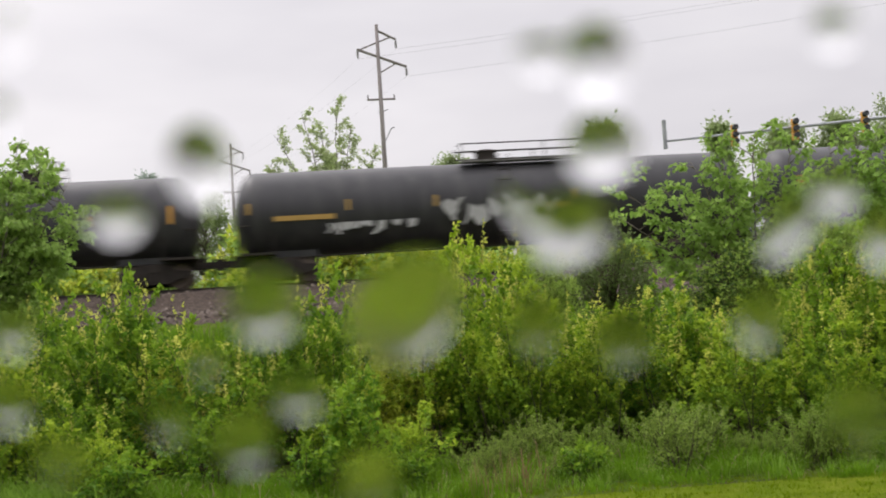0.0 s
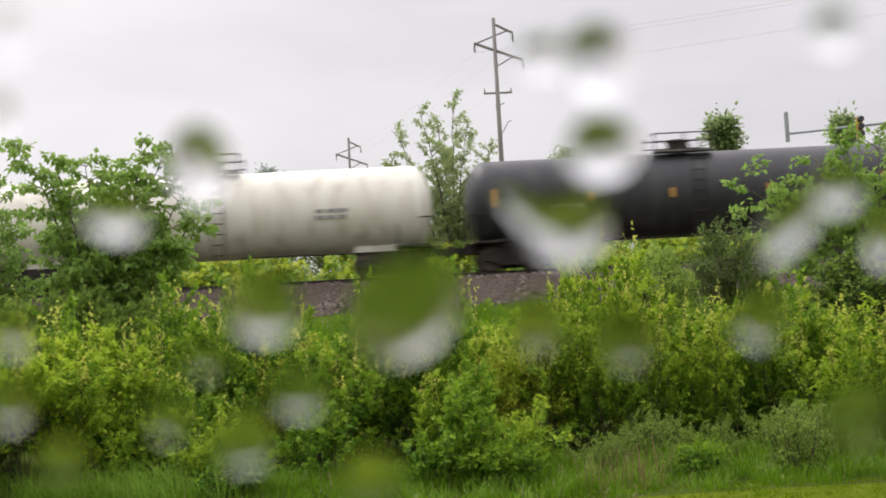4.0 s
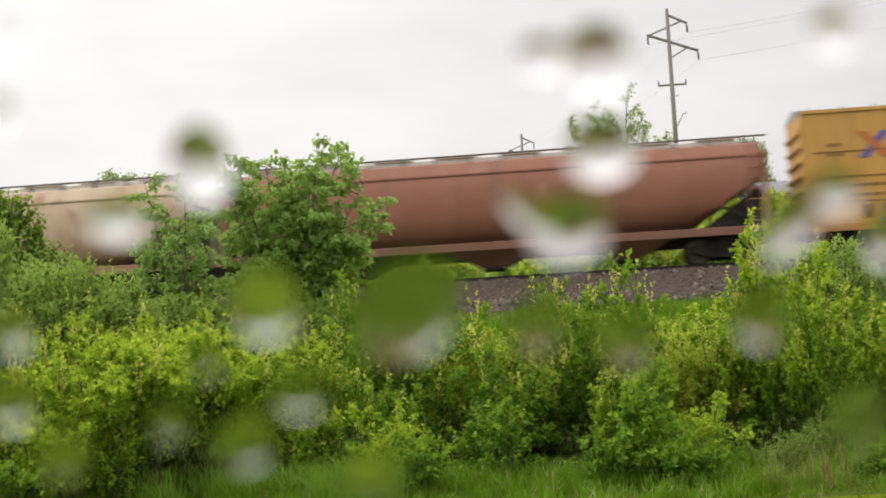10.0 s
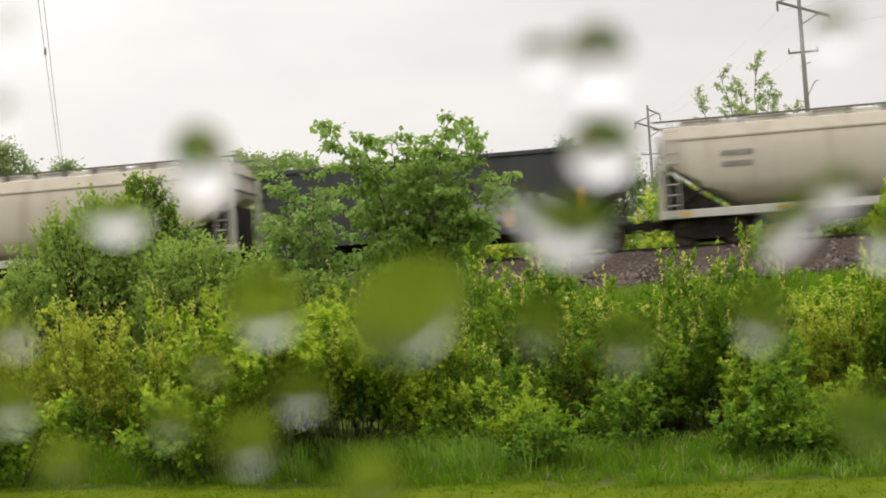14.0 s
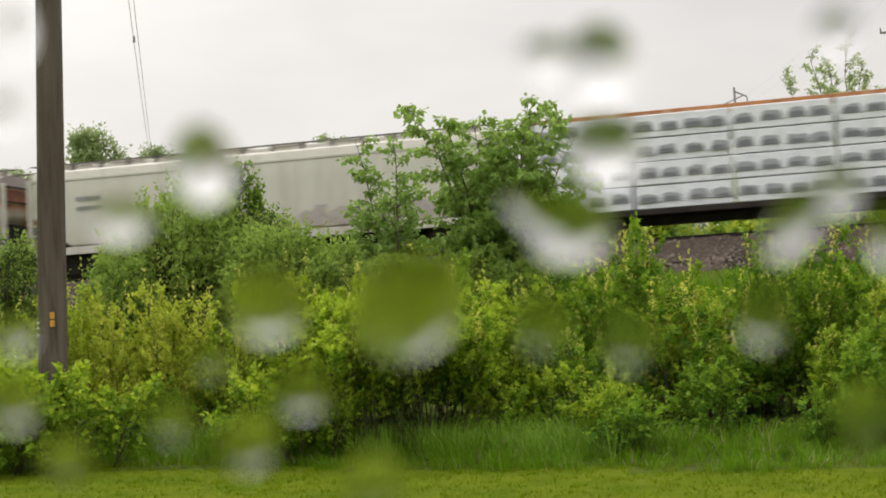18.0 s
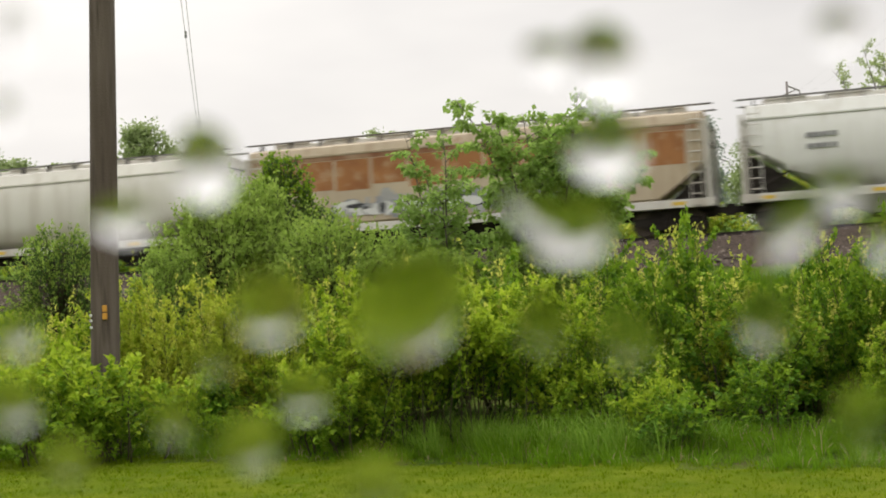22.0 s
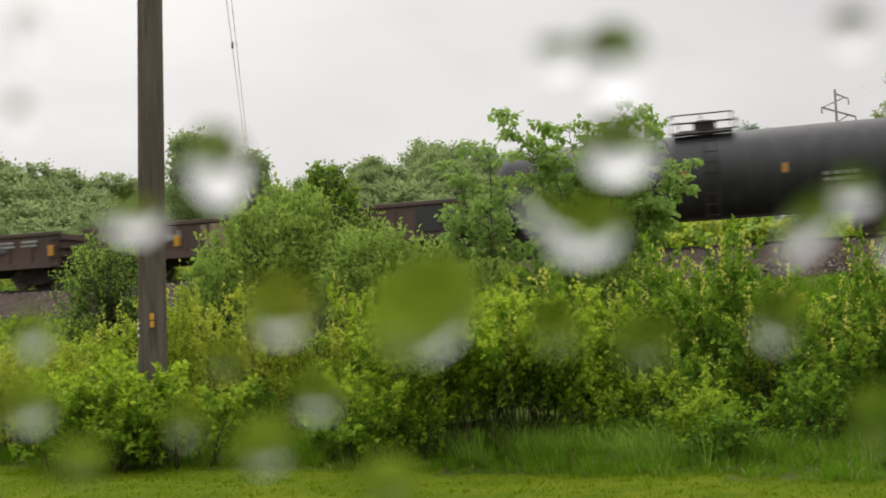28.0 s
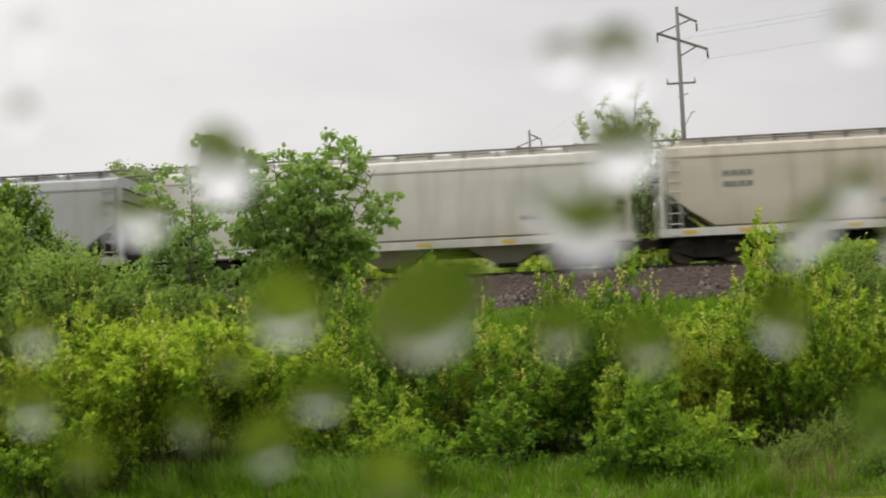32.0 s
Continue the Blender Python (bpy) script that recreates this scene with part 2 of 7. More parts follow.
TANK_BLACK = weathered("black_tank_paint", (0.024, 0.024, 0.026), (0.038, 0.037, 0.04), (0.055, 0.053, 0.052), rough=0.48, gloss=0.3)
TANK_WHITE = weathered("white_tank_paint", (0.72, 0.69, 0.62), (0.64, 0.60, 0.52), (0.42, 0.36, 0.28), rough=0.45)
TANK_RED = weathered("red_band_paint", (0.25, 0.05, 0.03), (0.30, 0.08, 0.05), (0.14, 0.05, 0.035), rough=0.5)
BOX_YELLOW = weathered("yellow_boxcar_paint", (0.56, 0.30, 0.06), (0.50, 0.27, 0.07), (0.38, 0.20, 0.055), (0.20, 0.08, 0.035), -0.06)
BOX_DARK = weathered("black_door_paint", (0.028, 0.029, 0.032), (0.05, 0.05, 0.052), (0.085, 0.078, 0.07))
HOP_RED = weathered("oxide_red_paint", (0.265, 0.095, 0.054), (0.295, 0.125, 0.08), (0.20, 0.088, 0.058), (0.36, 0.21, 0.14), 0.0, soil=(1.0, 2.4, (0.17, 0.08, 0.053)))
HOP_TAN = weathered("rust_streaked_tan_paint", (0.54, 0.43, 0.31), (0.46, 0.33, 0.22), (0.36, 0.22, 0.13), (0.33, 0.13, 0.065), 0.05, soil=(1.2, 2.5, (0.27, 0.145, 0.08)))
HOP_GREY = weathered("stained_grey_paint", (0.47, 0.44, 0.38), (0.40, 0.37, 0.31), (0.26, 0.19, 0.13), (0.30, 0.13, 0.06), 0.035, streaks=1.4, run=0.16)
HOP_CREAM = weathered("cream_paint", (0.56, 0.50, 0.41), (0.50, 0.44, 0.36), (0.38, 0.31, 0.24), (0.36, 0.22, 0.12), -0.06, soil=(0.9, 2.2, (0.33, 0.27, 0.20)))
HOP_PALE = weathered("pale_grey_paint", (0.60, 0.585, 0.53), (0.54, 0.52, 0.46), (0.42, 0.39, 0.33), soil=(0.8, 2.2, (0.40, 0.36, 0.29)))
HOP_WHITE = weathered("white_hopper_paint", (0.66, 0.66, 0.63), (0.60, 0.60, 0.565), (0.48, 0.46, 0.41))
HOP_STEEL = weathered("dull_grey_hopper_paint", (0.40, 0.40, 0.395), (0.35, 0.35, 0.345), (0.28, 0.27, 0.255))
HOP_RUST = weathered("rust_topped_grey_paint", (0.50, 0.46, 0.38), (0.42, 0.38, 0.31), (0.30, 0.22, 0.15), (0.20, 0.065, 0.032), -0.04, rust_band=(3.0, 3.35, 3.98))
HOP_PATCH = weathered("patchy_buff_paint", (0.46, 0.38, 0.27), (0.38, 0.31, 0.22), (0.27, 0.19, 0.12), (0.30, 0.11, 0.04), -0.03)
RUST_PATCH = surface("rusted_patch", (0.34, 0.155, 0.06), (0.25, 0.105, 0.042), 1.1, 20, 0.85, stain=(0.40, 0.27, 0.16))
RUST_DARK = surface("brown_rust_stain", (0.20, 0.085, 0.045), (0.33, 0.22, 0.14), 1.2, 20, 0.85)
GON_BROWN = weathered("brown_gondola_paint", (0.062, 0.036, 0.030), (0.085, 0.048, 0.038), (0.04, 0.03, 0.027), (0.14, 0.065, 0.04), 0.0)
GON_BLACK = weathered("black_gondola_paint", (0.03, 0.031, 0.034), (0.05, 0.05, 0.052), (0.075, 0.07, 0.065), (0.10, 0.055, 0.04), -0.05)
GON_GREY = weathered("faded_grey_gondola_paint", (0.15, 0.15, 0.15), (0.24, 0.24, 0.235), (0.09, 0.085, 0.08), (0.13, 0.075, 0.05), -0.02)
BULKHEAD = weathered("dark_red_bulkhead_paint", (0.10, 0.045, 0.042), (0.075, 0.038, 0.036), (0.05, 0.034, 0.032))
UNDER = surface("grimy_undercarriage", (0.026, 0.022, 0.02), (0.045, 0.039, 0.034), 3, 25, 0.9, bump=0.3, gloss=0.1)
WHEEL = surface("wheel_steel", (0.07, 0.055, 0.045), (0.11, 0.085, 0.07), 5, 30, 0.6, 0.5, 0.2)
SILL_PALE = weathered("pale_sill_paint", (0.60, 0.585, 0.54), (0.5, 0.48, 0.43), (0.36, 0.31, 0.25))
SILL_YELLOW = weathered("yellow_sill_paint", (0.50, 0.24, 0.05), (0.42, 0.2, 0.05), (0.25, 0.13, 0.05))
WALKWAY = surface("grating_steel", (0.12, 0.115, 0.11), (0.20, 0.19, 0.18), 4, 40, 0.6, 0.3)
MARK_ORANGE = plain("orange_marking", (0.55, 0.27, 0.03), 0.5)
MARK_YELLOW = plain("yellow_marking", (0.66, 0.44, 0.06), 0.5)
MARK_WHITE = plain("white_marking", (0.62, 0.62, 0.60), 0.6)
MARK_PRINT = plain("dark_print", (0.24, 0.25, 0.27), 0.6)
MARK_STAMP = plain("dark_stamp", (0.19, 0.20, 0.215), 0.7)
MARK_STAMP_PALE = plain("pale_stamp", (0.36, 0.375, 0.395), 0.7)
MARK_SLATE = surface("slate_blue_paint", (0.10, 0.125, 0.23), (0.14, 0.15, 0.20), 2.5, 20, 0.8)
MARK_DIM = plain("dim_yellow_marking", (0.36, 0.22, 0.045), 0.6)
MARK_LILAC = plain("lilac_spray", (0.30, 0.27, 0.38), 0.6)
MARK_BUFF = surface("faded_buff_paint", (0.30, 0.24, 0.16), (0.20, 0.15, 0.10), 2.5, 20, 0.8)
MARK_DULL = surface("dull_brown_paint", (0.16, 0.12, 0.09), (0.10, 0.075, 0.06), 2.5, 20, 0.8)
MARK_DUSTTEAL = surface("dusty_teal_paint", (0.22, 0.30, 0.29), (0.15, 0.20, 0.20), 2.5, 20, 0.8)
MARK_MURK = surface("murky_grey_paint", (0.13, 0.115, 0.12), (0.08, 0.065, 0.065), 2.5, 20, 0.8)
MARK_RUSTRED = surface("rust_red_paint", (0.16, 0.06, 0.04), (0.11, 0.05, 0.035), 2.5, 20, 0.8)
MARK_FADED = plain("faded_pinkish_spray", (0.44, 0.39, 0.37), 0.7)
MARK_SMEAR = plain("smeared_white_spray", (0.34, 0.34, 0.33), 0.7)
MARK_GREY = plain("grey_marking", (0.22, 0.22, 0.22), 0.7)
MARK_RED = plain("red_marking", (0.32, 0.085, 0.04), 0.6)
MARK_FLAME = plain("orange_red_marking", (0.52, 0.15, 0.04), 0.6)
MARK_ROSE = plain("faded_red_paint", (0.50, 0.19, 0.16), 0.7)
MARK_BROWN = plain("brown_marking", (0.24, 0.11, 0.035), 0.7)
# darker body brown: the shadow under each side seam as a colour
SEAM_SHADOW = plain("seam_shadow_brown", (0.26, 0.135, 0.04), 0.8)
MARK_PURPLE = plain("purple_spray", (0.14, 0.10, 0.32), 0.6)
MARK_TEAL = plain("teal_spray", (0.10, 0.36, 0.38), 0.6)
MARK_CREAM = plain("cream_spray", (0.62, 0.48, 0.28), 0.6)
MARK_BLUE = plain("blue_spray", (0.06, 0.09, 0.22), 0.6)
MARK_BLACK = plain("black_marking", (0.03, 0.03, 0.032), 0.7)
WRAP = surface("white_lumber_wrap", (0.82, 0.84, 0.87), (0.72, 0.745, 0.785), 2.0, 12, 0.45, bump=0.6, stain=(0.60, 0.62, 0.655), depth=0.03)
WRAP_DULL = surface("dusty_lumber_wrap", (0.82, 0.815, 0.80), (0.72, 0.715, 0.70), 1.4, 12, 0.55, bump=0.5, stain=(0.60, 0.58, 0.55), depth=0.03)


# ---- mesh helpers ----
def thing(name, label, category, group="", kind="", at=(0, 0, 0), turn=0.0):
    ob = new(name)
    ob.empty_display_size = 0.3
    ob.matrix_basis = pose(*at, 0, 0, turn)
    return tagged(ob, label, category, group, kind)


def mesh_of(bm, name, mat, smooth=False):
    data = bpy.data.meshes.new(name)
    bmesh.ops.recalc_face_normals(bm, faces=bm.faces)
    bm.to_mesh(data)
    bm.free()
    for m in mat if isinstance(mat, (list, tuple)) else [mat]:
        data.materials.append(m)
    if smooth:
        data.shade_smooth()
        data.set_sharp_from_angle(angle=radians(40))
    return data


def part(name, bm, mat, parent=None, label="", smooth=False):
    ob = new(name, mesh_of(bm, name, mat, smooth) if isinstance(bm, bmesh.types.BMesh) else bm)
    if parent:
        ob.parent = parent
    if label:
        tagged(ob, label)
    return ob


def box(bm, x0, x1, y0, y1, z0, z1):
    v = [bm.verts.new((x, y, z)) for x in (x0, x1) for y in (y0, y1) for z in (z0, z1)]
    for q in ((0, 1, 3, 2), (4, 6, 7, 5), (0, 4, 5, 1), (2, 3, 7, 6), (0, 2, 6, 4), (1, 5, 7, 3)):
        bm.faces.new([v[i] for i in q])
    return bm


def boxes(*spans):
    bm = bmesh.new()
    for s in spans:
        box(bm, *s)
    return bm


def soft_box(x0, x1, y0, y1, z0, z1, r=0.03):
    bm = boxes((x0, x1, y0, y1, z0, z1))
    bmesh.ops.bevel(bm, geom=bm.edges[:], offset=r, segments=2, affect="EDGES", profile=0.5)
    return bm


def tube(bm, a, b, r0, r1=None, seg=8):
    """A closed tapered bar from a to b."""
    a, b = Vector(a), Vector(b)
    way = (b - a).normalized()
    side = way.orthogonal().normalized()
    other = way.cross(side)
    rings = []
    for p, r in ((a, r0), (b, r0 if r1 is None else r1)):
        rings.append([bm.verts.new(p + (side * math.cos(k * math.tau / seg) + other * math.sin(k * math.tau / seg)) * r) for k in range(seg)])
    for k in range(seg):
        bm.faces.new((rings[0][k], rings[0][(k + 1) % seg], rings[1][(k + 1) % seg], rings[1][k]))
    bm.faces.new(rings[0][::-1])
    bm.faces.new(rings[1])
    return bm


def tubes(r, *pairs, seg=6):
    bm = bmesh.new()
    for a, b in pairs:
        tube(bm, a, b, r, seg=seg)
    return bm


def lathe_x(profile, seg=32):
    """A solid turned about the x axis from (x, radius) pairs."""
    bm = bmesh.new()
    rings = []
    for x, r in profile:
        rings.append([bm.verts.new((x, r * math.cos(k * math.tau / seg), r * math.sin(k * math.tau / seg))) for k in range(seg)])
    for a, b in zip(rings, rings[1:]):
        for k in range(seg):
            bm.faces.new((a[k], a[(k + 1) % seg], b[(k + 1) % seg], b[k]))
    bm.faces.new(rings[0])
    bm.faces.new(rings[-1][::-1])
    return bm


def loft(stations):
    """A solid through closed rings of points, capped."""
    bm = bmesh.new()
    rings = [[bm.verts.new(p) for p in ring] for ring in stations]
    n = len(rings[0])
    for a, b in zip(rings, rings[1:]):
        for k in range(n):
            bm.faces.new((a[k], a[(k + 1) % n], b[(k + 1) % n], b[k]))
    bm.faces.new(rings[0][::-1])
    bm.faces.new(rings[-1])
    return bm


def slab(bm, outline, y0, y1):
    """A plate from an outline in x and z, between two y."""
    a = [bm.verts.new((x, y0, z)) for x, z in outline]
    b = [bm.verts.new((x, y1, z)) for x, z in outline]
    bm.faces.new(a)
    bm.faces.new(b[::-1])
    for k in range(len(a)):
        bm.faces.new((a[k], b[k], b[(k + 1) % len(a)], a[(k + 1) % len(a)]))
    return bm

# ---- ground, railway bed and track ----
RAIL_TOP, TRACK_Y = 4.07, 48.4
LAWN_EDGE = [(-60, 19.5), (-30, 17.0), (-10, 13.6), (-3.7, 11.9), (0, 11.2), (2.5, 11.4), (5.2, 11.0), (20, 10.3), (60, 9.0)]


def lawn_edge(x):
    for (xa, ya), (xb, yb) in zip(LAWN_EDGE, LAWN_EDGE[1:]):
        if x <= xb:
            return ya + (yb - ya) * max(0.0, (x - xa)) / (xb - xa)
    return LAWN_EDGE[-1][1]


def ground_height(x, y):
    if y < 12:
        z = 0.0
    elif y < 44:
        u = (y - 12) / 32
        z = 2.75 * (0.45 * u + 0.55 * u * u)
    elif y < 52:
        z = 2.75
    else:
        z = 2.75 + 0.75 * min(1.0, (y - 52) / 5)
    if y > 90:
        z += 4.0 * min(1.0, (y - 90) / 110) * max(0.0, min(1.0, (20 - x) / 120))
        u = max(0.0, min(1.0, (y - 170) / 170))
        z += 26.0 * u * u * (3 - 2 * u) * max(0.0, min(1.0, (30 - x) / 110))
    bumps = 0.05 if y < 13 else 0.16
    return z + bumps * noise.noise((x * 0.35, y * 0.35, 3.0)) * (1 if y < 44 else 0.6)


def ground_sheet():
    near_x = [k * 0.7 for k in range(-57, 58)]
    xs = [-2500, -1200, -600, -300, -180, -120, -90, -70, -55, -46] + near_x + [46, 55, 70, 90, 120, 180, 300, 600, 1200, 2500]
    ys = [-400, -150, -60, -25, -10, 0] + [4 + k * 0.6 for k in range(84)] + [56, 60, 66, 74, 84, 96, 115, 140, 170, 195, 220, 245, 270, 295, 320, 345, 370, 420, 600, 1200, 2600]
    verts = [(x, y, ground_height(x, y)) for y in ys for x in xs]
    w = len(xs)
    faces = [(j * w + i, j * w + i + 1, (j + 1) * w + i + 1, (j + 1) * w + i) for j in range(len(ys) - 1) for i in range(w - 1)]
    data = bpy.data.meshes.new("ground")
    data.from_pydata(verts, [], faces)
    for m in (LAWN, BANK, MEADOW):
        data.materials.append(m)
    slots = []
    for j in range(len(ys) - 1):
        for i in range(w - 1):
            x, y = (xs[i] + xs[i + 1]) / 2, (ys[j] + ys[j + 1]) / 2
            slots.append(0 if y < lawn_edge(x) + 0.35 * noise.noise((x * 0.9, 0, 0)) else 1 if y < 52 else 2)
    data.polygons.foreach_set("material_index", slots)
    data.shade_smooth()
    return tagged(new("ground", data), "mown lawn rising to a rough green bank", "ground", kind="structure")


ground_sheet()


def ballast_bed():
    rng = random.Random(5)
    xs = [-400, -200, -100] + [-62 + k * 0.45 for k in range(276)] + [100, 200, 400]
    profile = [(-5.2, -1.45), (-4.4, -1.05), (-3.6, -0.66), (-2.9, -0.34), (-2.3, -0.22), (-1.2, -0.2), (1.2, -0.2), (2.4, -0.22), (3.6, -0.66), (5.2, -1.45)]
    verts = []
    for x in xs:
        for dy, dz in profile:
            verts.append((x + rng.uniform(-0.1, 0.1), TRACK_Y + dy + rng.uniform(-0.12, 0.12), RAIL_TOP + dz + rng.uniform(-0.07, 0.07)))
    n = len(profile)
    faces = [(i * n + k, (i + 1) * n + k, (i + 1) * n + k + 1, i * n + k + 1) for i in range(len(xs) - 1) for k in range(n - 1)]
    data = bpy.data.meshes.new("ballast")
    data.from_pydata(verts, [], faces)
    data.materials.append(STONE)
    return tagged(new("ballast", data), "grey-brown crushed stone railway ballast", "ballast", kind="structure")


ballast_bed()


def stone_scatter():
    """Loose stones on the near shoulder of the bed."""
    rng = random.Random(8)
    verts, faces = [], []
    for _ in range(12000):
        x, u = rng.uniform(-48, 30), rng.random()
        y, z = TRACK_Y - 2.3 - 2.9 * u, RAIL_TOP - 0.22 - 1.2 * u
        r = rng.uniform(0.04, 0.115)
        base = len(verts)
        for dx, dy, dz in ((-1, -0.7, 0), (1, -0.8, 0), (0.8, 0.8, 0), (-0.8, 0.9, 0), (rng.uniform(-0.3, 0.3), rng.uniform(-0.3, 0.3), 1)):
            verts.append((x + dx * r * rng.uniform(0.6, 1.2), y + dy * r, z + dz * r))
        faces += [(base, base + 1, base + 4), (base + 1, base + 2, base + 4), (base + 2, base + 3, base + 4), (base + 3, base, base + 4)]
    data = bpy.data.meshes.new("ballast_stones")
    data.from_pydata(verts, [], faces)
    m, nodes, links, shader = material("loose_stone")
    geo = nodes.new("ShaderNodeNewGeometry")
    links.new(mixed(nodes, links, geo.outputs["Random Per Island"], (0.035, 0.027, 0.023), (0.20, 0.165, 0.14)), shader.inputs["Base Color"])
    shader.inputs["Roughness"].default_value, shader.inputs["Specular IOR Level"].default_value = 0.9, 0.05
    data.materials.append(m)
    return tagged(new("ballast_stones", data), "loose grey-brown stones on the ballast shoulder", "stones", kind="stuff")


stone_scatter()


def railway_track():
    track = thing("railway_track", "straight single railway track on wooden ties", "track", kind="structure", at=(0, TRACK_Y, RAIL_TOP))
    outline = [(-0.07, -0.18), (0.07, -0.18), (0.07, -0.165), (0.012, -0.14), (0.012, -0.045), (0.036, -0.03), (0.036, 0), (-0.036, 0), (-0.036, -0.03), (-0.012, -0.045), (-0.012, -0.14), (-0.07, -0.165)]
    for y in (-0.753, 0.753):
        part("rail", loft([[(x, y + a, b) for a, b in outline] for x in (-400, 400)]), RAIL, track)
    tie = mesh_of(boxes((-0.115, 0.115, -1.3, 1.3, -0.36, -0.182)), "tie", TIE)
    for k in range(150):
        ob = part("tie", tie, None, track)
        ob.location = (-50 + k * 0.54, 0, 0)


railway_track()

# ---- freight cars: origin at the middle, on the top of the rail; the camera's side is -y ----
TRUCK_MESH = {}


def trucks(car, half):
    """Two trucks of two wheelsets each, springs and side frames."""
    if not TRUCK_MESH:
        bm = bmesh.new()
        for y in (-1.0, 1.0):
            slab(bm, [(-1.25, 0.42), (-1.25, 0.62), (-0.75, 0.68), (-0.45, 0.92), (0.45, 0.92), (0.75, 0.68), (1.25, 0.62), (1.25, 0.42), (0.95, 0.36), (0.5, 0.2), (-0.5, 0.2), (-0.95, 0.36)], y - 0.07, y + 0.07)
            for x in (-0.18, 0, 0.18):
                tube(bm, (x, y * 1.06, 0.3), (x, y * 1.06, 0.62), 0.075, seg=8)
            for x in (-0.87, 0.87):
                tube(bm, (x, y * 1.02, 0.46), (x, y * 1.14, 0.46), 0.13, seg=10)
        box(bm, -0.2, 0.2, -1.15, 1.15, 0.62, 0.85)
        TRUCK_MESH["frame"] = mesh_of(bm, "truck_frame", UNDER)
        bm = bmesh.new()
        for y in (-0.753, 0.753):
            s = 1 if y > 0 else -1
            for a, b, ra, rb in ((-0.06, 0.05, 0.46, 0.46), (0.05, 0.075, 0.46, 0.44), (-0.09, -0.06, 0.485, 0.485)):
                tube(bm, (0, y + a * s, 0.46), (0, y + b * s, 0.46), ra, rb, 28)
            tube(bm, (0, y + 0.07 * s, 0.46), (0, y + 0.12 * s, 0.46), 0.16, 0.13, 14)
        tube(bm, (0, -1.1, 0.46), (0, 1.1, 0.46), 0.085, seg=10)
        TRUCK_MESH["wheelset"] = mesh_of(bm, "wheelset", WHEEL)
    for sx in (-1, 1):
        frame_ob = part("truck_frame", TRUCK_MESH["frame"], None, car)
        frame_ob.location = (sx * half, 0, 0)
        for dx in (-0.87, 0.87):
            ob = part("wheelset", TRUCK_MESH["wheelset"], None, frame_ob)
            ob.location = (dx, 0, 0)


def couplers(car, half, z=0.85):
    for s in (-1, 1):
        bm = boxes((s * (half - 0.9) - 0.0, s * (half - 0.15), -0.11, 0.11, z - 0.12, z + 0.12)) if s > 0 else boxes((s * (half - 0.15), s * (half - 0.9), -0.11, 0.11, z - 0.12, z + 0.12))
        slab(bm, [(s * (half - 0.2), z - 0.2), (s * (half + 0.02), z - 0.2), (s * (half + 0.02), z + 0.2), (s * (half - 0.2), z + 0.2)], -0.2, 0.13)
        tube(bm, (s * (half - 0.5), 0.35, z - 0.1), (s * half, 0.3, z - 0.35), 0.03, seg=6)
        part("coupler", bm, UNDER, car)


def ladder(car, x, y, z0, z1, mat, width=0.42, along="x"):
    pairs = []
    for d in (-width / 2, width / 2):
        p = (x + d, y) if along == "x" else (x, y + d)
        pairs.append(((*p, z0), (*p, z1)))
    for k in range(int((z1 - z0) / 0.38) + 1):
        z = z0 + 0.12 + k * 0.38
        if z < z1:
            a, b = ((x - width / 2, y, z), (x + width / 2, y, z)) if along == "x" else ((x, y - width / 2, z), (x, y + width / 2, z))
            pairs.append((a, b))
    return part("ladder", tubes(0.022, *pairs, seg=5), mat, car)


def bars(car, name, mat, x, z, w, h, y, rows=1, gap=1.7, broken=3, label=""):
    """Rows of plain bars in place of small lettering, a little proud of the side."""
    rng = random.Random(int(abs(x * 31 + z * 77 + w * 13)))
    for r in range(rows):
        left, zc = x - w / 2, z - r * h * gap
        for k in range(broken):
            seg = w / broken
            part(name, boxes((left + k * seg, left + k * seg + seg * rng.uniform(0.6, 0.9), y - 0.012, y + 0.02, zc - h / 2, zc + h / 2)), mat, car, label)


def spray(car, name, mat, x, z, w, h, y, count, seed, label=""):
    """Painted scrawl: overlapping uneven rounded patches and slanting strokes, thin and raised."""
    rng = random.Random(seed)
    h, each, count = h * 1.25, w / count, int(count * 1.8) if count > 2 else count
    for k in range(count):
        cx = x - w / 2 + w * (k + 0.5) / count + rng.uniform(-0.3, 0.3) * w / count
        cz = z + rng.gauss(0, 0.14) * h
        depth = y - 0.004 - 0.0013 * (k % 5) - 0.0003 * (seed % 10)
        tilt = rng.uniform(-0.5, 0.5)
        if rng.random() < 0.6:
            rx, rz = each * rng.uniform(0.35, 0.85), h * rng.uniform(0.22, 0.5)
            lobes = [rng.uniform(0.62, 1.12) for _ in range(7)]
            outline = []
            for i in range(21):
                a = i * math.tau / 21
                q, m = i / 3, int(i / 3)
                s = lobes[m % 7] + (lobes[(m + 1) % 7] - lobes[m % 7]) * (0.5 - 0.5 * math.cos(math.pi * (q - m)))
                px, pz = rx * s * math.cos(a), rz * s * math.sin(a)
                outline.append((cx + px + tilt * pz, cz + pz))
        else:
            t, hh = each * rng.uniform(0.1, 0.24), h * rng.uniform(0.3, 0.52)
            bend = rng.uniform(-0.3, 0.3) * h
            left = [(cx + tilt * q * hh + bend * (1 - q * q) - t * (1.1 - 0.4 * abs(q)), cz + q * hh) for q in (-1, -0.6, -0.2, 0.2, 0.6, 1)]
            right = [(px + 2 * t * (1.1 - 0.4 * abs(q)), pz) for (px, pz), q in zip(left, (-1, -0.6, -0.2, 0.2, 0.6, 1))]
            outline = left + right[::-1]
        part(name, slab(bmesh.new(), outline, depth, y + 0.02), mat, car, label)


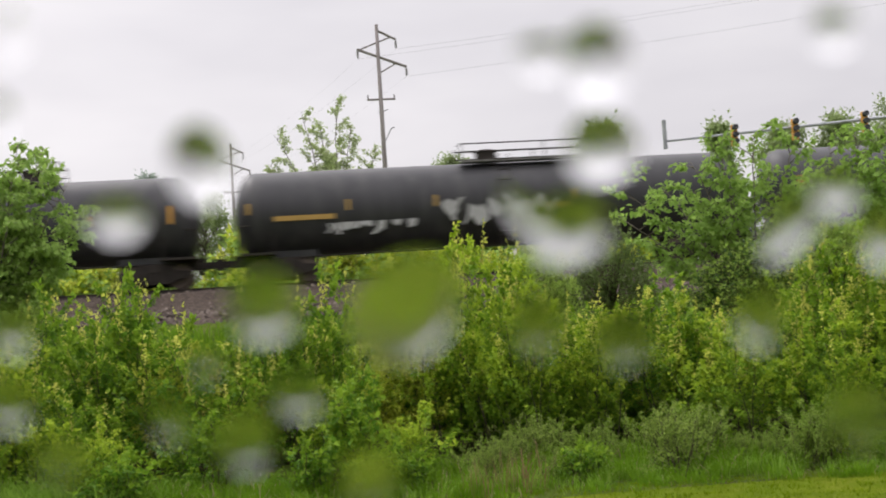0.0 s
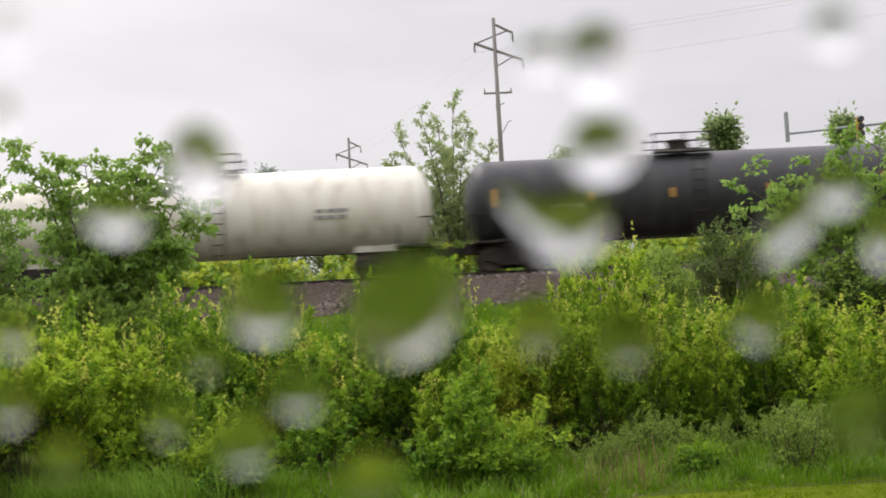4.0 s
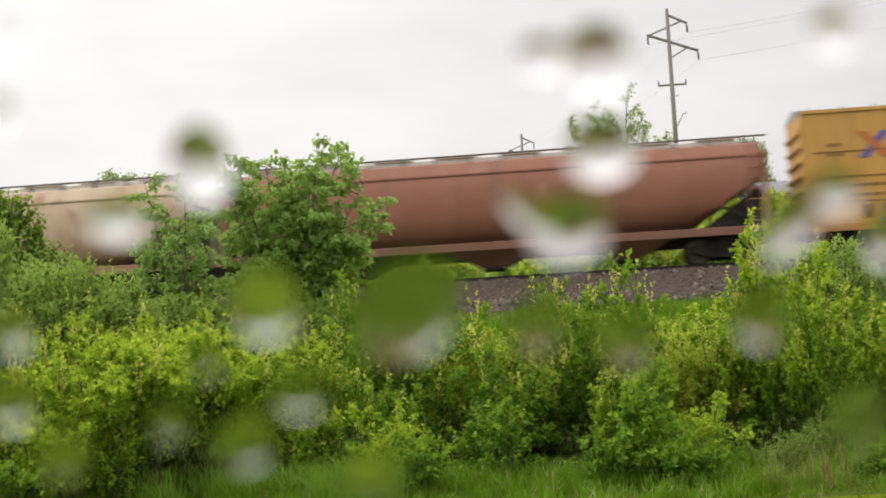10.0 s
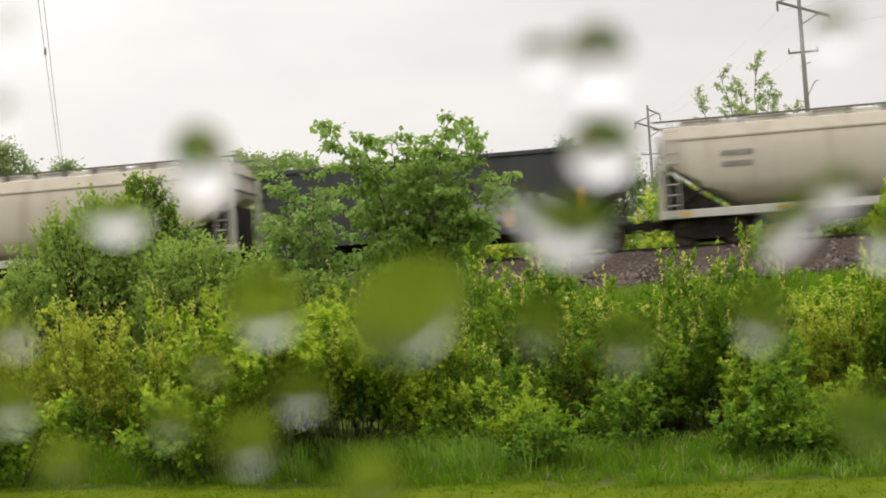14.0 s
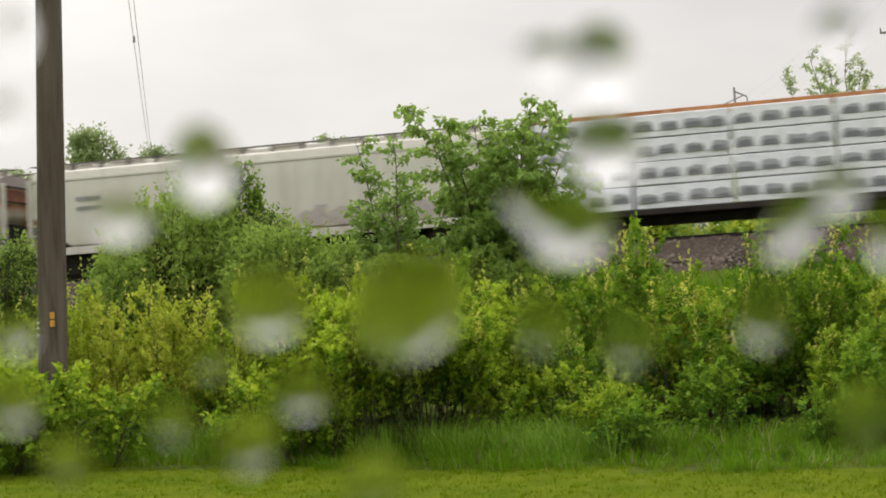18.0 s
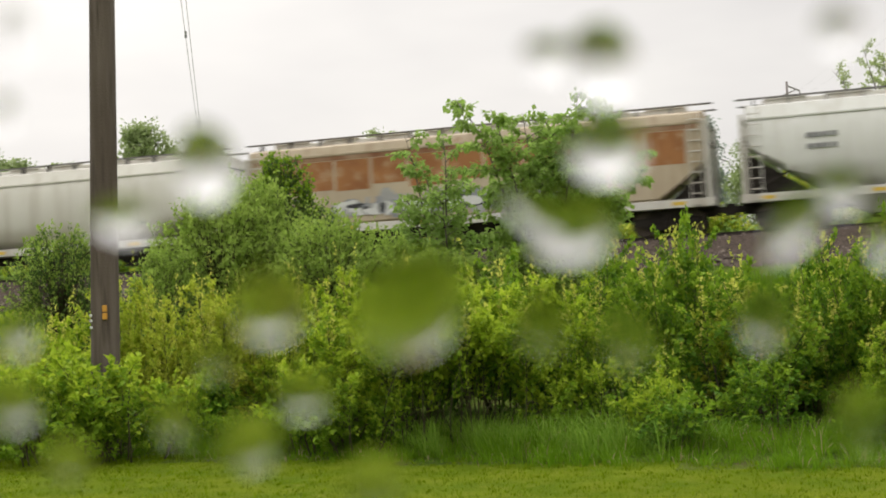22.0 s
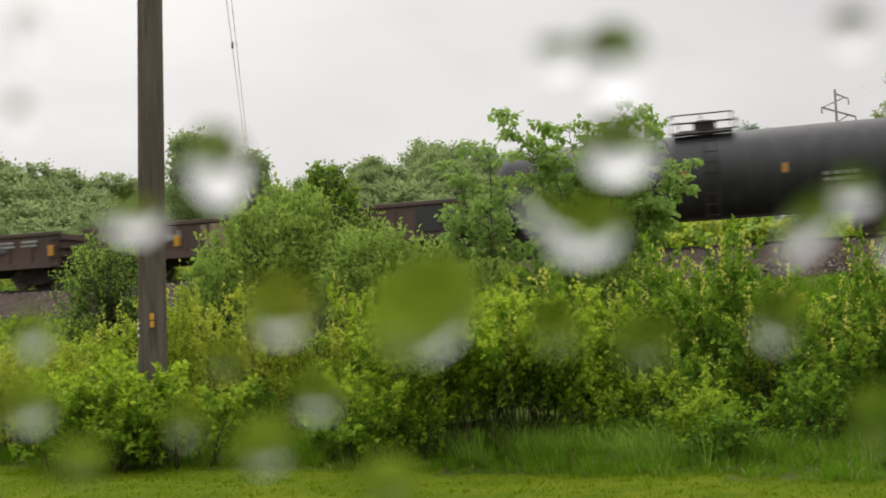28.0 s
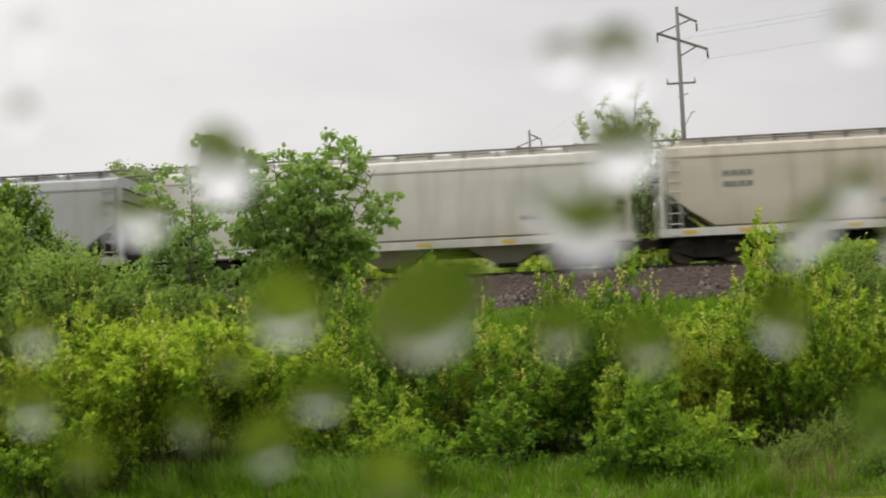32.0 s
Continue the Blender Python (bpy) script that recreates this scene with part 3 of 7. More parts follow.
CARS = []


def freight_car(name, label, s0, s1, category):
    """A car between two couplings, metres along the train."""
    car = thing(name, label, category, "freight train")
    CARS.append((car, (s0 + s1) / 2))
    return car, (s1 - s0) / 2


def tank_car(s0, s1, paint, label, marks="orange", band=False, seed=0, radius=1.6, mid=2.56, long_deck=False):
    car, half = freight_car("tank_car", label, s0, s1, "tank car")
    rng = random.Random(seed)
    b = half - 0.62
    dome = 0.75
    profile = [(-b + dome * (1 - math.cos(a)), radius * max(0.04, math.sin(a))) for a in [i * math.pi / 16 for i in range(9)]]
    profile += [(x, radius * k) for x in (-b * 0.66, -b * 0.33, 0, b * 0.33, b * 0.66) for k in (1.0,)]
    profile += [(-x, r) for x, r in profile[8::-1]]
    tank = part("tank", lathe_x(profile, 40), paint, car, smooth=True)
    tank.location = (0, 0, mid)
    for x in (-b * 0.62, -b * 0.3, b * 0.3, b * 0.62):
        ring = part("weld_band", lathe_x([(x - 0.03, radius + 0.004), (x, radius + 0.012), (x + 0.03, radius + 0.004)], 40), paint, car, smooth=True)
        ring.location = (0, 0, mid)
    if band:
        wide = lathe_x([(-1.15, radius + 0.004), (-1.14, radius + 0.014), (1.14, radius + 0.014), (1.15, radius + 0.004)], 40)
        ring = part("red_band", wide, TANK_RED, car, "oxide red band round the tank", smooth=True)
        ring.location = (0, 0, mid)
    top = mid + radius
    lo, hi, at = (-1.1, 5.2, 0.0) if long_deck else (-1.1, 1.1, 0.0)
    part("manway_dome", tube(bmesh.new(), (at, 0, top - 0.1), (at, 0, top + 0.42), 0.42, 0.4, 20), UNDER if not band else TANK_RED, car, "dark fittings housing")
    bm = bmesh.new()
    tube(bm, (at, 0, top + 0.42), (at, 0, top + 0.5), 0.46, 0.3, 20)
    part("dome_lid", bm, UNDER, car)
    part("platform", boxes((lo, hi, -1.05, -0.5, top - 0.06, top), (lo, hi, 0.5, 1.05, top - 0.06, top)), WALKWAY, car)
    for y in (-1.05, 1.05):
        rails = [((lo, y, top + z), (hi, y, top + z)) for z in (0.32, 0.62)]
        rails += [((x, y, top - 0.1), (x, y, top + 0.62)) for x in (lo, (lo + hi) / 2, hi)]
        rails += [((x, y, top + 0.62), (x, y * 0.5, top + 0.62)) for x in (lo, hi)]
        part("railing", tubes(0.025, *rails), UNDER, car)
    ladder(car, 0.35, -radius - 0.1, 0.9, top + 0.1, UNDER)
    for s in (-1, 1):
        x = s * (half - 2.6)
        bm = bmesh.new()
        slab(bm, [(x - 1.0, 0.95), (x + 1.0, 0.95), (x + 0.75, mid - 0.75), (x - 0.75, mid - 0.75)], -0.8, 0.8)
        part("saddle", bm, paint if not band else SILL_PALE, car)
        part("stub_sill", boxes((min(x - s * 1.0, s * (half - 0.5)), max(x - s * 1.0, s * (half - 0.5)), -0.3, 0.3, 0.72, 1.1)), UNDER, car)
        xe = s * (half - 0.75)
        part("end_platform", boxes((min(xe, xe - s * 1.3), max(xe, xe - s * 1.3), -1.45, 1.45, 1.02, 1.1)), UNDER, car)
        part("end_rail", tubes(0.025, ((xe, -1.42, 1.1), (xe, -1.42, 2.1)), ((xe, 1.42, 1.1), (xe, 1.42, 2.1)), ((xe, -1.42, 2.1), (xe, 1.42, 2.1)), ((xe - s * 1.2, -1.42, 1.1), (xe - s * 1.2, -1.42, 2.05)), ((xe, -1.42, 2.1), (xe - s * 1.2, -1.42, 2.05))), UNDER if not band else SILL_PALE, car)
        part("brake_pipe", tubes(0.03, ((s * 1.0, -0.9, 0.95), (x, -0.9, 0.9)), seg=6), UNDER, car)
    couplers(car, half)
    trucks(car, half - 2.3)

    def on_side(z):
        return -math.sqrt(max(0.02, radius ** 2 - (z - mid) ** 2)) - 0.012

    if marks == "orange":
        for x in (-b + 1.0, -b * 0.45, -b * 0.08, b * 0.36, b - 1.0):
            z = mid - 0.05 if abs(x) < b - 2 else mid + 0.05
            h = 0.17 if abs(x) < b - 2 else 0.32
            part("reflector", boxes((x - 0.07, x + 0.07, on_side(z) - 0.01, on_side(z) + 0.08, z - h, z + h)), MARK_ORANGE, car, "orange reflective marking")
        for k in range(2):
            z = mid - 0.35
            bars(car, "stencil", MARK_GREY if rng.random() < 0.6 else MARK_SMEAR, (-0.55 + 1.15 * k) * b, z, 1.3, 0.12, on_side(z), 2, 1.8, 4)
    elif marks == "stripe":
        for x0, x1 in ((-b + 1.4, -b + 3.6), (-b + 11.4, -b + 12.3)):
            z = mid - 0.28
            part("orange_stripe", boxes((x0, x1, on_side(z) - 0.012, on_side(z) + 0.05, z - 0.09, z + 0.09)), MARK_DIM, car, "dim orange stripe")
        for x in (-b + 0.5, -b + 4.1, -b + 7.3, -b + 12.5):
            z = mid + 0.1
            part("reflector", boxes((x - 0.06, x + 0.06, on_side(z) - 0.01, on_side(z) + 0.05, z - 0.2, z + 0.2)), MARK_DIM, car, "orange reflective marking")
        z = mid - 0.62
        if long_deck:
            spray(car, "scrawl", MARK_SMEAR, -b + 4.9, z, 3.4, 0.5, on_side(z) - 0.02, 6, 3, "smeared white scrawl")
            spray(car, "scrawl", MARK_SMEAR, -b + 9.8, z + 0.3, 4.2, 0.7, on_side(z + 0.3) - 0.05, 8, 4, "smeared white scrawl")
    else:
        bars(car, "stencil", MARK_GREY, -b * 0.5, mid + 0.25, 1.6, 0.16, on_side(mid + 0.25), 2, 1.9, 4)
        bars(car, "stencil", MARK_GREY, b * 0.55, mid - 0.1, 1.2, 0.12, on_side(mid - 0.1), 2, 1.9, 3)
    return car


def boxcar(s0, s1, label, tags, seed):
    car, half = freight_car("boxcar", label, s0, s1, "boxcar")
    b, w, z0, z1 = half - 0.75, 1.55, 1.0, 5.16
    part("body", soft_box(-b, b, -w + 0.05, w - 0.05, z0, z1, 0.02), BOX_YELLOW, car)
    # outer side panels with pressed seams
    door = 3.05
    for s in (-1, 1):
        xa, xb = (door, b - 0.02) if s > 0 else (-b + 0.02, -door)
        n = 4
        for k in range(n):
            x0 = xa + (xb - xa) * k / n
            x1 = xa + (xb - xa) * (k + 1) / n
            part("side_panel", soft_box(x0 + 0.012, x1 - 0.012, -w - 0.012, -w + 0.06, z0 + 0.1, z1 - 0.06, 0.008), BOX_YELLOW, car)
        # seam strips coloured as the shadow line they would throw
        for z in (1.85, 2.75, 3.65):
            part("side_seam", boxes((xa + 0.35, xb - 0.45, -w - 0.04, -w, z - 0.02, z + 0.02)), SEAM_SHADOW, car)
        part("far_side", soft_box(xa, xb, w - 0.06, w + 0.01, z0 + 0.1, z1 - 0.06, 0.008), BOX_YELLOW, car)
    for k, s in enumerate((-1, 1)):
        leaf = part("door", soft_box(min(0.01 * s, s * door), max(0.01 * s, s * door), -w - 0.05, -w + 0.05, z0 + 0.12, z1 - 0.12, 0.02), BOX_DARK, car, "black sliding plug door")
        for z in (1.6, 2.5, 3.4, 4.3):
            part("door_rib", soft_box(min(0.12 * s, s * (door - 0.12)), max(0.12 * s, s * (door - 0.12)), -w - 0.085, -w - 0.04, z - 0.05, z + 0.05, 0.012), BOX_DARK, leaf)
        part("door_rod", tubes(0.03, ((s * 1.2, -w - 0.1, 1.15), (s * 1.2, -w - 0.1, 4.7))), BOX_DARK, leaf)
        bars(leaf, "door_stencil", MARK_SMEAR, s * 1.65, 4.42, 1.35, 0.12, -w - 0.09, 4, 1.75, 4)
        part("door_far", soft_box(min(0.01 * s, s * door), max(0.01 * s, s * door), w - 0.05, w + 0.05, z0 + 0.12, z1 - 0.12, 0.02), BOX_DARK, car)
        bars(leaf, "door_placard", MARK_WHITE, s * 0.85 - 0.2, 2.75, 0.5, 0.2, -w - 0.06, 2, 4.0, 1)
    part("roof", loft([[(x, -w - 0.04, z1 - 0.04), (x, -w + 0.1, z1 + 0.07), (x, 0, z1 + 0.28), (x, w - 0.1, z1 + 0.07), (x, w + 0.04, z1 - 0.04)] for x in (-b, b)]), GALVANISED, car, "grey ribbed steel roof")
    k = -b + 0.5
    while k < b - 0.3:
        part("roof_rib", slab(bmesh.new(), [(k - 0.03, z1), (k + 0.03, z1), (k + 0.03, z1 + 0.31), (k - 0.03, z1 + 0.31)], -0.35, 0.35), GALVANISED, car)
        k += 1.2
    part("eave_rail", boxes((-b, b, -w - 0.07, -w + 0.02, z1 - 0.1, z1 + 0.02)), BOX_YELLOW, car)
    for s in (-1, 1):
        for k in range(7):
            z = z0 + 0.35 + k * 0.52
            bm = bmesh.new()
            tube(bm, (s * b, -w + 0.15, z), (s * b, w - 0.15, z), 0.11, seg=8)
            part("end_corrugation", bm, BOX_YELLOW, car)
        ladder(car, s * (b - 0.35), -w - 0.09, 1.05, 3.0, SILL_YELLOW)
        part("stirrup", tubes(0.025, ((s * (b - 0.15), -w, 1.0), (s * (b - 0.15), -w, 0.5)), ((s * (b - 0.55), -w, 1.0), (s * (b - 0.55), -w, 0.5)), ((s * (b - 0.15), -w, 0.5), (s * (b - 0.55), -w, 0.5))), SILL_YELLOW, car)
    part("side_sill", soft_box(-b, b, -w - 0.03, -w + 0.12, z0 - 0.18, z0 + 0.1, 0.02), SILL_YELLOW, car)
    part("door_track", boxes((-door - 3, door + 3, -w - 0.1, -w, z0 + 0.02, z0 + 0.09)), SILL_YELLOW, car)
    part("centre_sill", boxes((-half + 0.5, half - 0.5, -0.25, 0.25, 0.62, 1.0)), UNDER, car)
    part("underfloor_gear", boxes((-3.2, -2.2, -0.9, -0.3, 0.55, 0.95), (1.4, 2.6, -0.8, -0.35, 0.6, 0.95), (-6, 6, -1.3, -1.2, 0.72, 0.9)), UNDER, car)
    couplers(car, half)
    trucks(car, half - 2.9)
    # emblem: two crossed bars, and red lettering as bars
    bm = bmesh.new()
    slab(bm, [(-0.6, -0.47), (-0.24, -0.47), (0.6, 0.47), (0.24, 0.47)], -0.012, 0.03)
    ob = part("emblem_bar", bm, MARK_PURPLE, car)
    ob.location = (-b + 2.5, -w - 0.02, 3.85)
    bm = bmesh.new()
    slab(bm, [(-0.6, 0.47), (-0.24, 0.47), (0.6, -0.47), (0.24, -0.47)], -0.016, 0.03)
    ob = part("emblem_bar", bm, MARK_FLAME, car)
    ob.location = (-b + 2.5, -w - 0.02, 3.85)
    bars(car, "stencil", MARK_RED, b - 3.85, 4.2, 2.1, 0.5, -w - 0.02, 1, 1.5, 4)
    bars(car, "stencil", MARK_BROWN, b - 3.85, 3.42, 5.0, 0.13, -w - 0.02, 1, 1.5, 14)
    for x, z, ww, rows, n in ((-b + 1.15, 3.9, 0.6, 2, 2), (-b + 3.9, 3.98, 0.5, 2, 2), (-b + 4.0, 4.65, 0.8, 1, 3), (-b + 1.9, 2.42, 2.4, 2, 6), (b - 3.9, 4.72, 0.9, 1, 3)):
        bars(car, "stencil", MARK_BROWN, x, z, ww, 0.11, -w - 0.02, rows, 3.2, n)
    for x, mat in ((-b + 1.1, MARK_ORANGE), (-b + 2.1, MARK_BROWN), (-b + 3.4, MARK_ORANGE), (b - 0.8, MARK_ORANGE)):
        part("data_panel", boxes((x - 0.2, x + 0.2, -w - 0.022, -w + 0.02, 1.22, 1.72)), mat, car)
    part("round_tag", tube(bmesh.new(), (-b + 4.2, -w - 0.022, 2.35), (-b + 4.2, -w + 0.02, 2.35), 0.15, seg=14), MARK_WHITE, car)
    rng = random.Random(seed + 90)
    for _ in range(26):
        x, z = rng.uniform(-door + 0.3, door - 0.3), 1.3 + 1.6 * rng.random()
        ww, hh = rng.uniform(0.08, 0.26), rng.uniform(0.07, 0.2)
        part("door_tag", boxes((x - ww / 2, x + ww / 2, -w - 0.062, -w, z - hh / 2, z + hh / 2)), rng.choice((MARK_WHITE, MARK_WHITE, MARK_GREY, MARK_RED, MARK_ORANGE)), car)
    for mat, x, z, ww, hh, count, sd in tags:
        spray(car, "graffiti", mat, x * b, z, ww, hh, -w - 0.055, count, sd)
    return car


def covered_hopper(s0, s1, paint, label, curved=False, sill=None, trim=None, top=4.32, seed=0, ribs=0, patches=0, logos=True, tags=()):
    car, half = freight_car("covered_hopper", label, s0, s1, "covered hopper")
    rng = random.Random(seed)
    b, w, z0 = half - 0.75, 1.55, 1.15
    cut = 2.6 if curved else 1.7
    rise = 1.7 if curved else 1.35
    if curved:
        k = (top - z0) / 3.17
        ring = [(-0.55, z0), (-1.05, z0 + 0.14), (-1.38, z0 + 0.5), (-1.53, z0 + 1.05), (-w, z0 + 1.6 * k), (-1.53, z0 + 2.2 * k), (-1.42, z0 + 2.6 * k), (-1.2, top - 0.12), (-0.75, top)]
    else:
        ring = [(-1.3, z0), (-w, z0 + 0.16), (-w, z0 + 0.8), (-w, z0 + 1.5), (-w, z0 + 2.1), (-w, top - 0.5), (-1.44, top - 0.17), (-0.8, top)]
    ring = ring + [(-y, z) for y, z in ring[::-1]]
    stations = []
    for x, lift in ((-b, rise + 0.25), (-b + 0.06, rise), (-b + cut * 0.5, rise * 0.5), (-b + cut, 0.0), (-b * 0.5, 0), (0, 0), (b * 0.5, 0), (b - cut, 0.0), (b - cut * 0.5, rise * 0.5), (b - 0.06, rise), (b, rise + 0.25)):
        stations.append([(x, y, max(z, z0 + lift + 0.02 * k)) for k, (y, z) in enumerate(ring)])
    part("body", loft(stations), paint, car, smooth=True)
    edge = top - 0.5 if not curved else z0 + 2.62 * (top - z0) / 3.17
    part("top_chord", soft_box(-b - 0.02, b + 0.02, -w - 0.03, -w + 0.08, edge - 0.06, edge + 0.05, 0.015) if not curved else soft_box(-b, b, -1.47, -1.35, edge - 0.05, edge + 0.04, 0.012), trim or paint, car)
    if ribs:
        for k in range(ribs):
            x = -b + cut * 0.7 + (2 * b - cut * 1.4) * k / (ribs - 1)
            part("side_post", soft_box(x - 0.06, x + 0.06, -w - 0.07, -w + 0.03, z0 + (0.25 if 0 < k < ribs - 1 else 0.8), top - 0.56, 0.015), paint, car)
    if patches:
        part("rust_streak", soft_box(-b + 0.2, b - 0.2, -w - 0.01, -w + 0.03, top - 0.74, top - 0.57, 0.006), RUST_DARK, car, "brown rust stain under the roof edge")
        step = 2 * (b - 0.6) / patches
        for k in range(patches):
            x = -b + 0.6 + step * k
            part("rust_panel", soft_box(x + step * 0.045, x + step * 0.965, -w - 0.006, -w + 0.03, 2.62 + rng.uniform(-0.12, 0.12), top - 0.76, 0.004), RUST_PATCH, car, "rusted panel")
    part("side_sill", soft_box(-b - 0.3, b + 0.3, -w - 0.02, -w + 0.1, z0 - 0.22, z0 + 0.08, 0.02), (UNDER if ribs else sill or paint), car)
    if sill:
        for k in range(6):
            x = -b + 0.8 + (2 * b - 1.6) * k / 5 + rng.uniform(-0.3, 0.3)
            part("reflector", boxes((x - 0.24, x + 0.24, -w - 0.03, -w, z0 - 0.13, z0 + 0.0)), MARK_YELLOW, car, "yellow reflective strip")
    part("side_sill", soft_box(-b - 0.3, b + 0.3, w - 0.1, w + 0.02, z0 - 0.22, z0 + 0.08, 0.02), sill or paint, car)
    for s in (-1, 1):
        xe = s * (b + 0.22)
        part("end_post", soft_box(min(xe, xe - s * 0.16), max(xe, xe - s * 0.16), -w, -w + 0.14, z0 - 0.1, top - 0.4, 0.015), sill or paint, car)
        part("end_post", soft_box(min(xe, xe - s * 0.16), max(xe, xe - s * 0.16), w - 0.14, w, z0 - 0.1, top - 0.4, 0.015), sill or paint, car)
        ladder(car, xe - s * 0.5, -w - 0.07, 0.9, top - 0.1, sill or paint)
        part("end_brace", tubes(0.05, ((xe - s * 0.1, -1.2, z0), (s * (b - cut * 0.55), -1.2, z0 + rise * 0.5)), ((xe - s * 0.1, -w + 0.1, z0 + 2.2), (xe - s * 0.1, w - 0.1, z0 + 2.2)), ((xe - s * 0.1, -w + 0.1, top - 0.5), (xe - s * 0.1, w - 0.1, top - 0.5))), UNDER, car)
        part("end_deck", boxes((min(s * (b - cut), s * (b + 0.3)), max(s * (b - cut), s * (b + 0.3)), -w + 0.1, w - 0.1, z0 - 0.2, z0 - 0.1)), UNDER, car)
        # added dark wedge that stands for the shade beneath the sloped end
        xs = [(s * (b - cut + 0.2), z0 - 0.1), (s * (b + 0.05), z0 + rise * 0.95), (s * (b + 0.05), z0 - 0.1)]
        part("slope_shade", slab(bmesh.new(), xs, -1.05, 1.05), UNDER, car, "dark filler standing for the shade under the slope sheet")
        part("brake_cylinder", tube(bmesh.new(), (s * (b - 0.8), -0.6, z0 + 0.2), (s * (b - 0.3), -0.6, z0 + 0.2), 0.16, seg=12), UNDER, car)
    for x in (-b * 0.5, 0.0, b * 0.5):
        r = b * 0.22
        bm = loft([[(x - r, -1.1, z0 + 0.05), (x + r, -1.1, z0 + 0.05), (x + r, 1.1, z0 + 0.05), (x - r, 1.1, z0 + 0.05)], [(x - 0.35, -0.5, 0.34), (x + 0.35, -0.5, 0.34), (x + 0.35, 0.5, 0.34), (x - 0.35, 0.5, 0.34)]])
        part("discharge_bay", bm, UNDER if rng.random() < 0.6 else paint, car)
        part("gate", boxes((x - 0.4, x + 0.4, -0.75, 0.75, 0.26, 0.35)), UNDER, car)
    part("roof_walk", boxes((-b - 0.35, b + 0.35, -1.0, -0.72, top + 0.2, top + 0.23), (-b - 0.35, b + 0.35, 0.72, 1.0, top + 0.2, top + 0.23)), WALKWAY, car, "grating roof walk")
    k = -b + 0.3
    while k < b:
        part("walk_support", boxes((k - 0.03, k + 0.03, -0.98, -0.72, top - 0.12, top + 0.2)), WALKWAY, car)
        k += 1.25
    # default pale paint stands for the bright sky-lit line below the roof walk
    part("hatch_trough", soft_box(-b + 0.6, b - 0.6, -0.36, 0.36, top - 0.02, top + 0.21, 0.04), trim or SILL_PALE, car)
    for k in range(8):
        x = -b + 1.4 + (2 * b - 2.8) * k / 7
        part("roof_hatch", soft_box(x - 0.75, x + 0.75, -0.42, 0.42, top + 0.21, top + 0.26, 0.02), trim or SILL_PALE, car)
    bm = bmesh.new()
    for k in range(16):
        a, c = k * math.tau / 16, (k + 1) * math.tau / 16
        tube(bm, (-b - 0.34, 0.6 + 0.28 * math.cos(a), 3.2 + 0.28 * math.sin(a)), (-b - 0.34, 0.6 + 0.28 * math.cos(c), 3.2 + 0.28 * math.sin(c)), 0.018, seg=5)
    for a in (0.3, 2.4, 4.5):
        tube(bm, (-b - 0.34, 0.6, 3.2), (-b - 0.34, 0.6 + 0.28 * math.cos(a), 3.2 + 0.28 * math.sin(a)), 0.014, seg=5)
    tube(bm, (-b - 0.34, 0.6, 3.2), (-b - 0.06, 0.6, 3.2), 0.03, seg=6)
    part("brake_wheel", bm, UNDER, car)
    if logos:
        bars(car, "stencil", MARK_GREY, -b + 2.6, 3.15, 1.1, 0.17, -w - 0.02, 2, 2.3, 4)
        bars(car, "stencil", MARK_GREY, b - 3.4, 1.9, 0.7, 0.16, -w - 0.02, 1, 2.0, 2)
    for mat, x, z, ww, hh, count, sd in tags:
        spray(car, "graffiti", mat, x * b, z, ww, hh, -w - 0.03, count, sd)
    part("centre_sill", boxes((-half + 0.5, half - 0.5, -0.25, 0.25, 0.65, 0.98)), UNDER, car)
    couplers(car, half)
    trucks(car, half - 2.2)
    return car


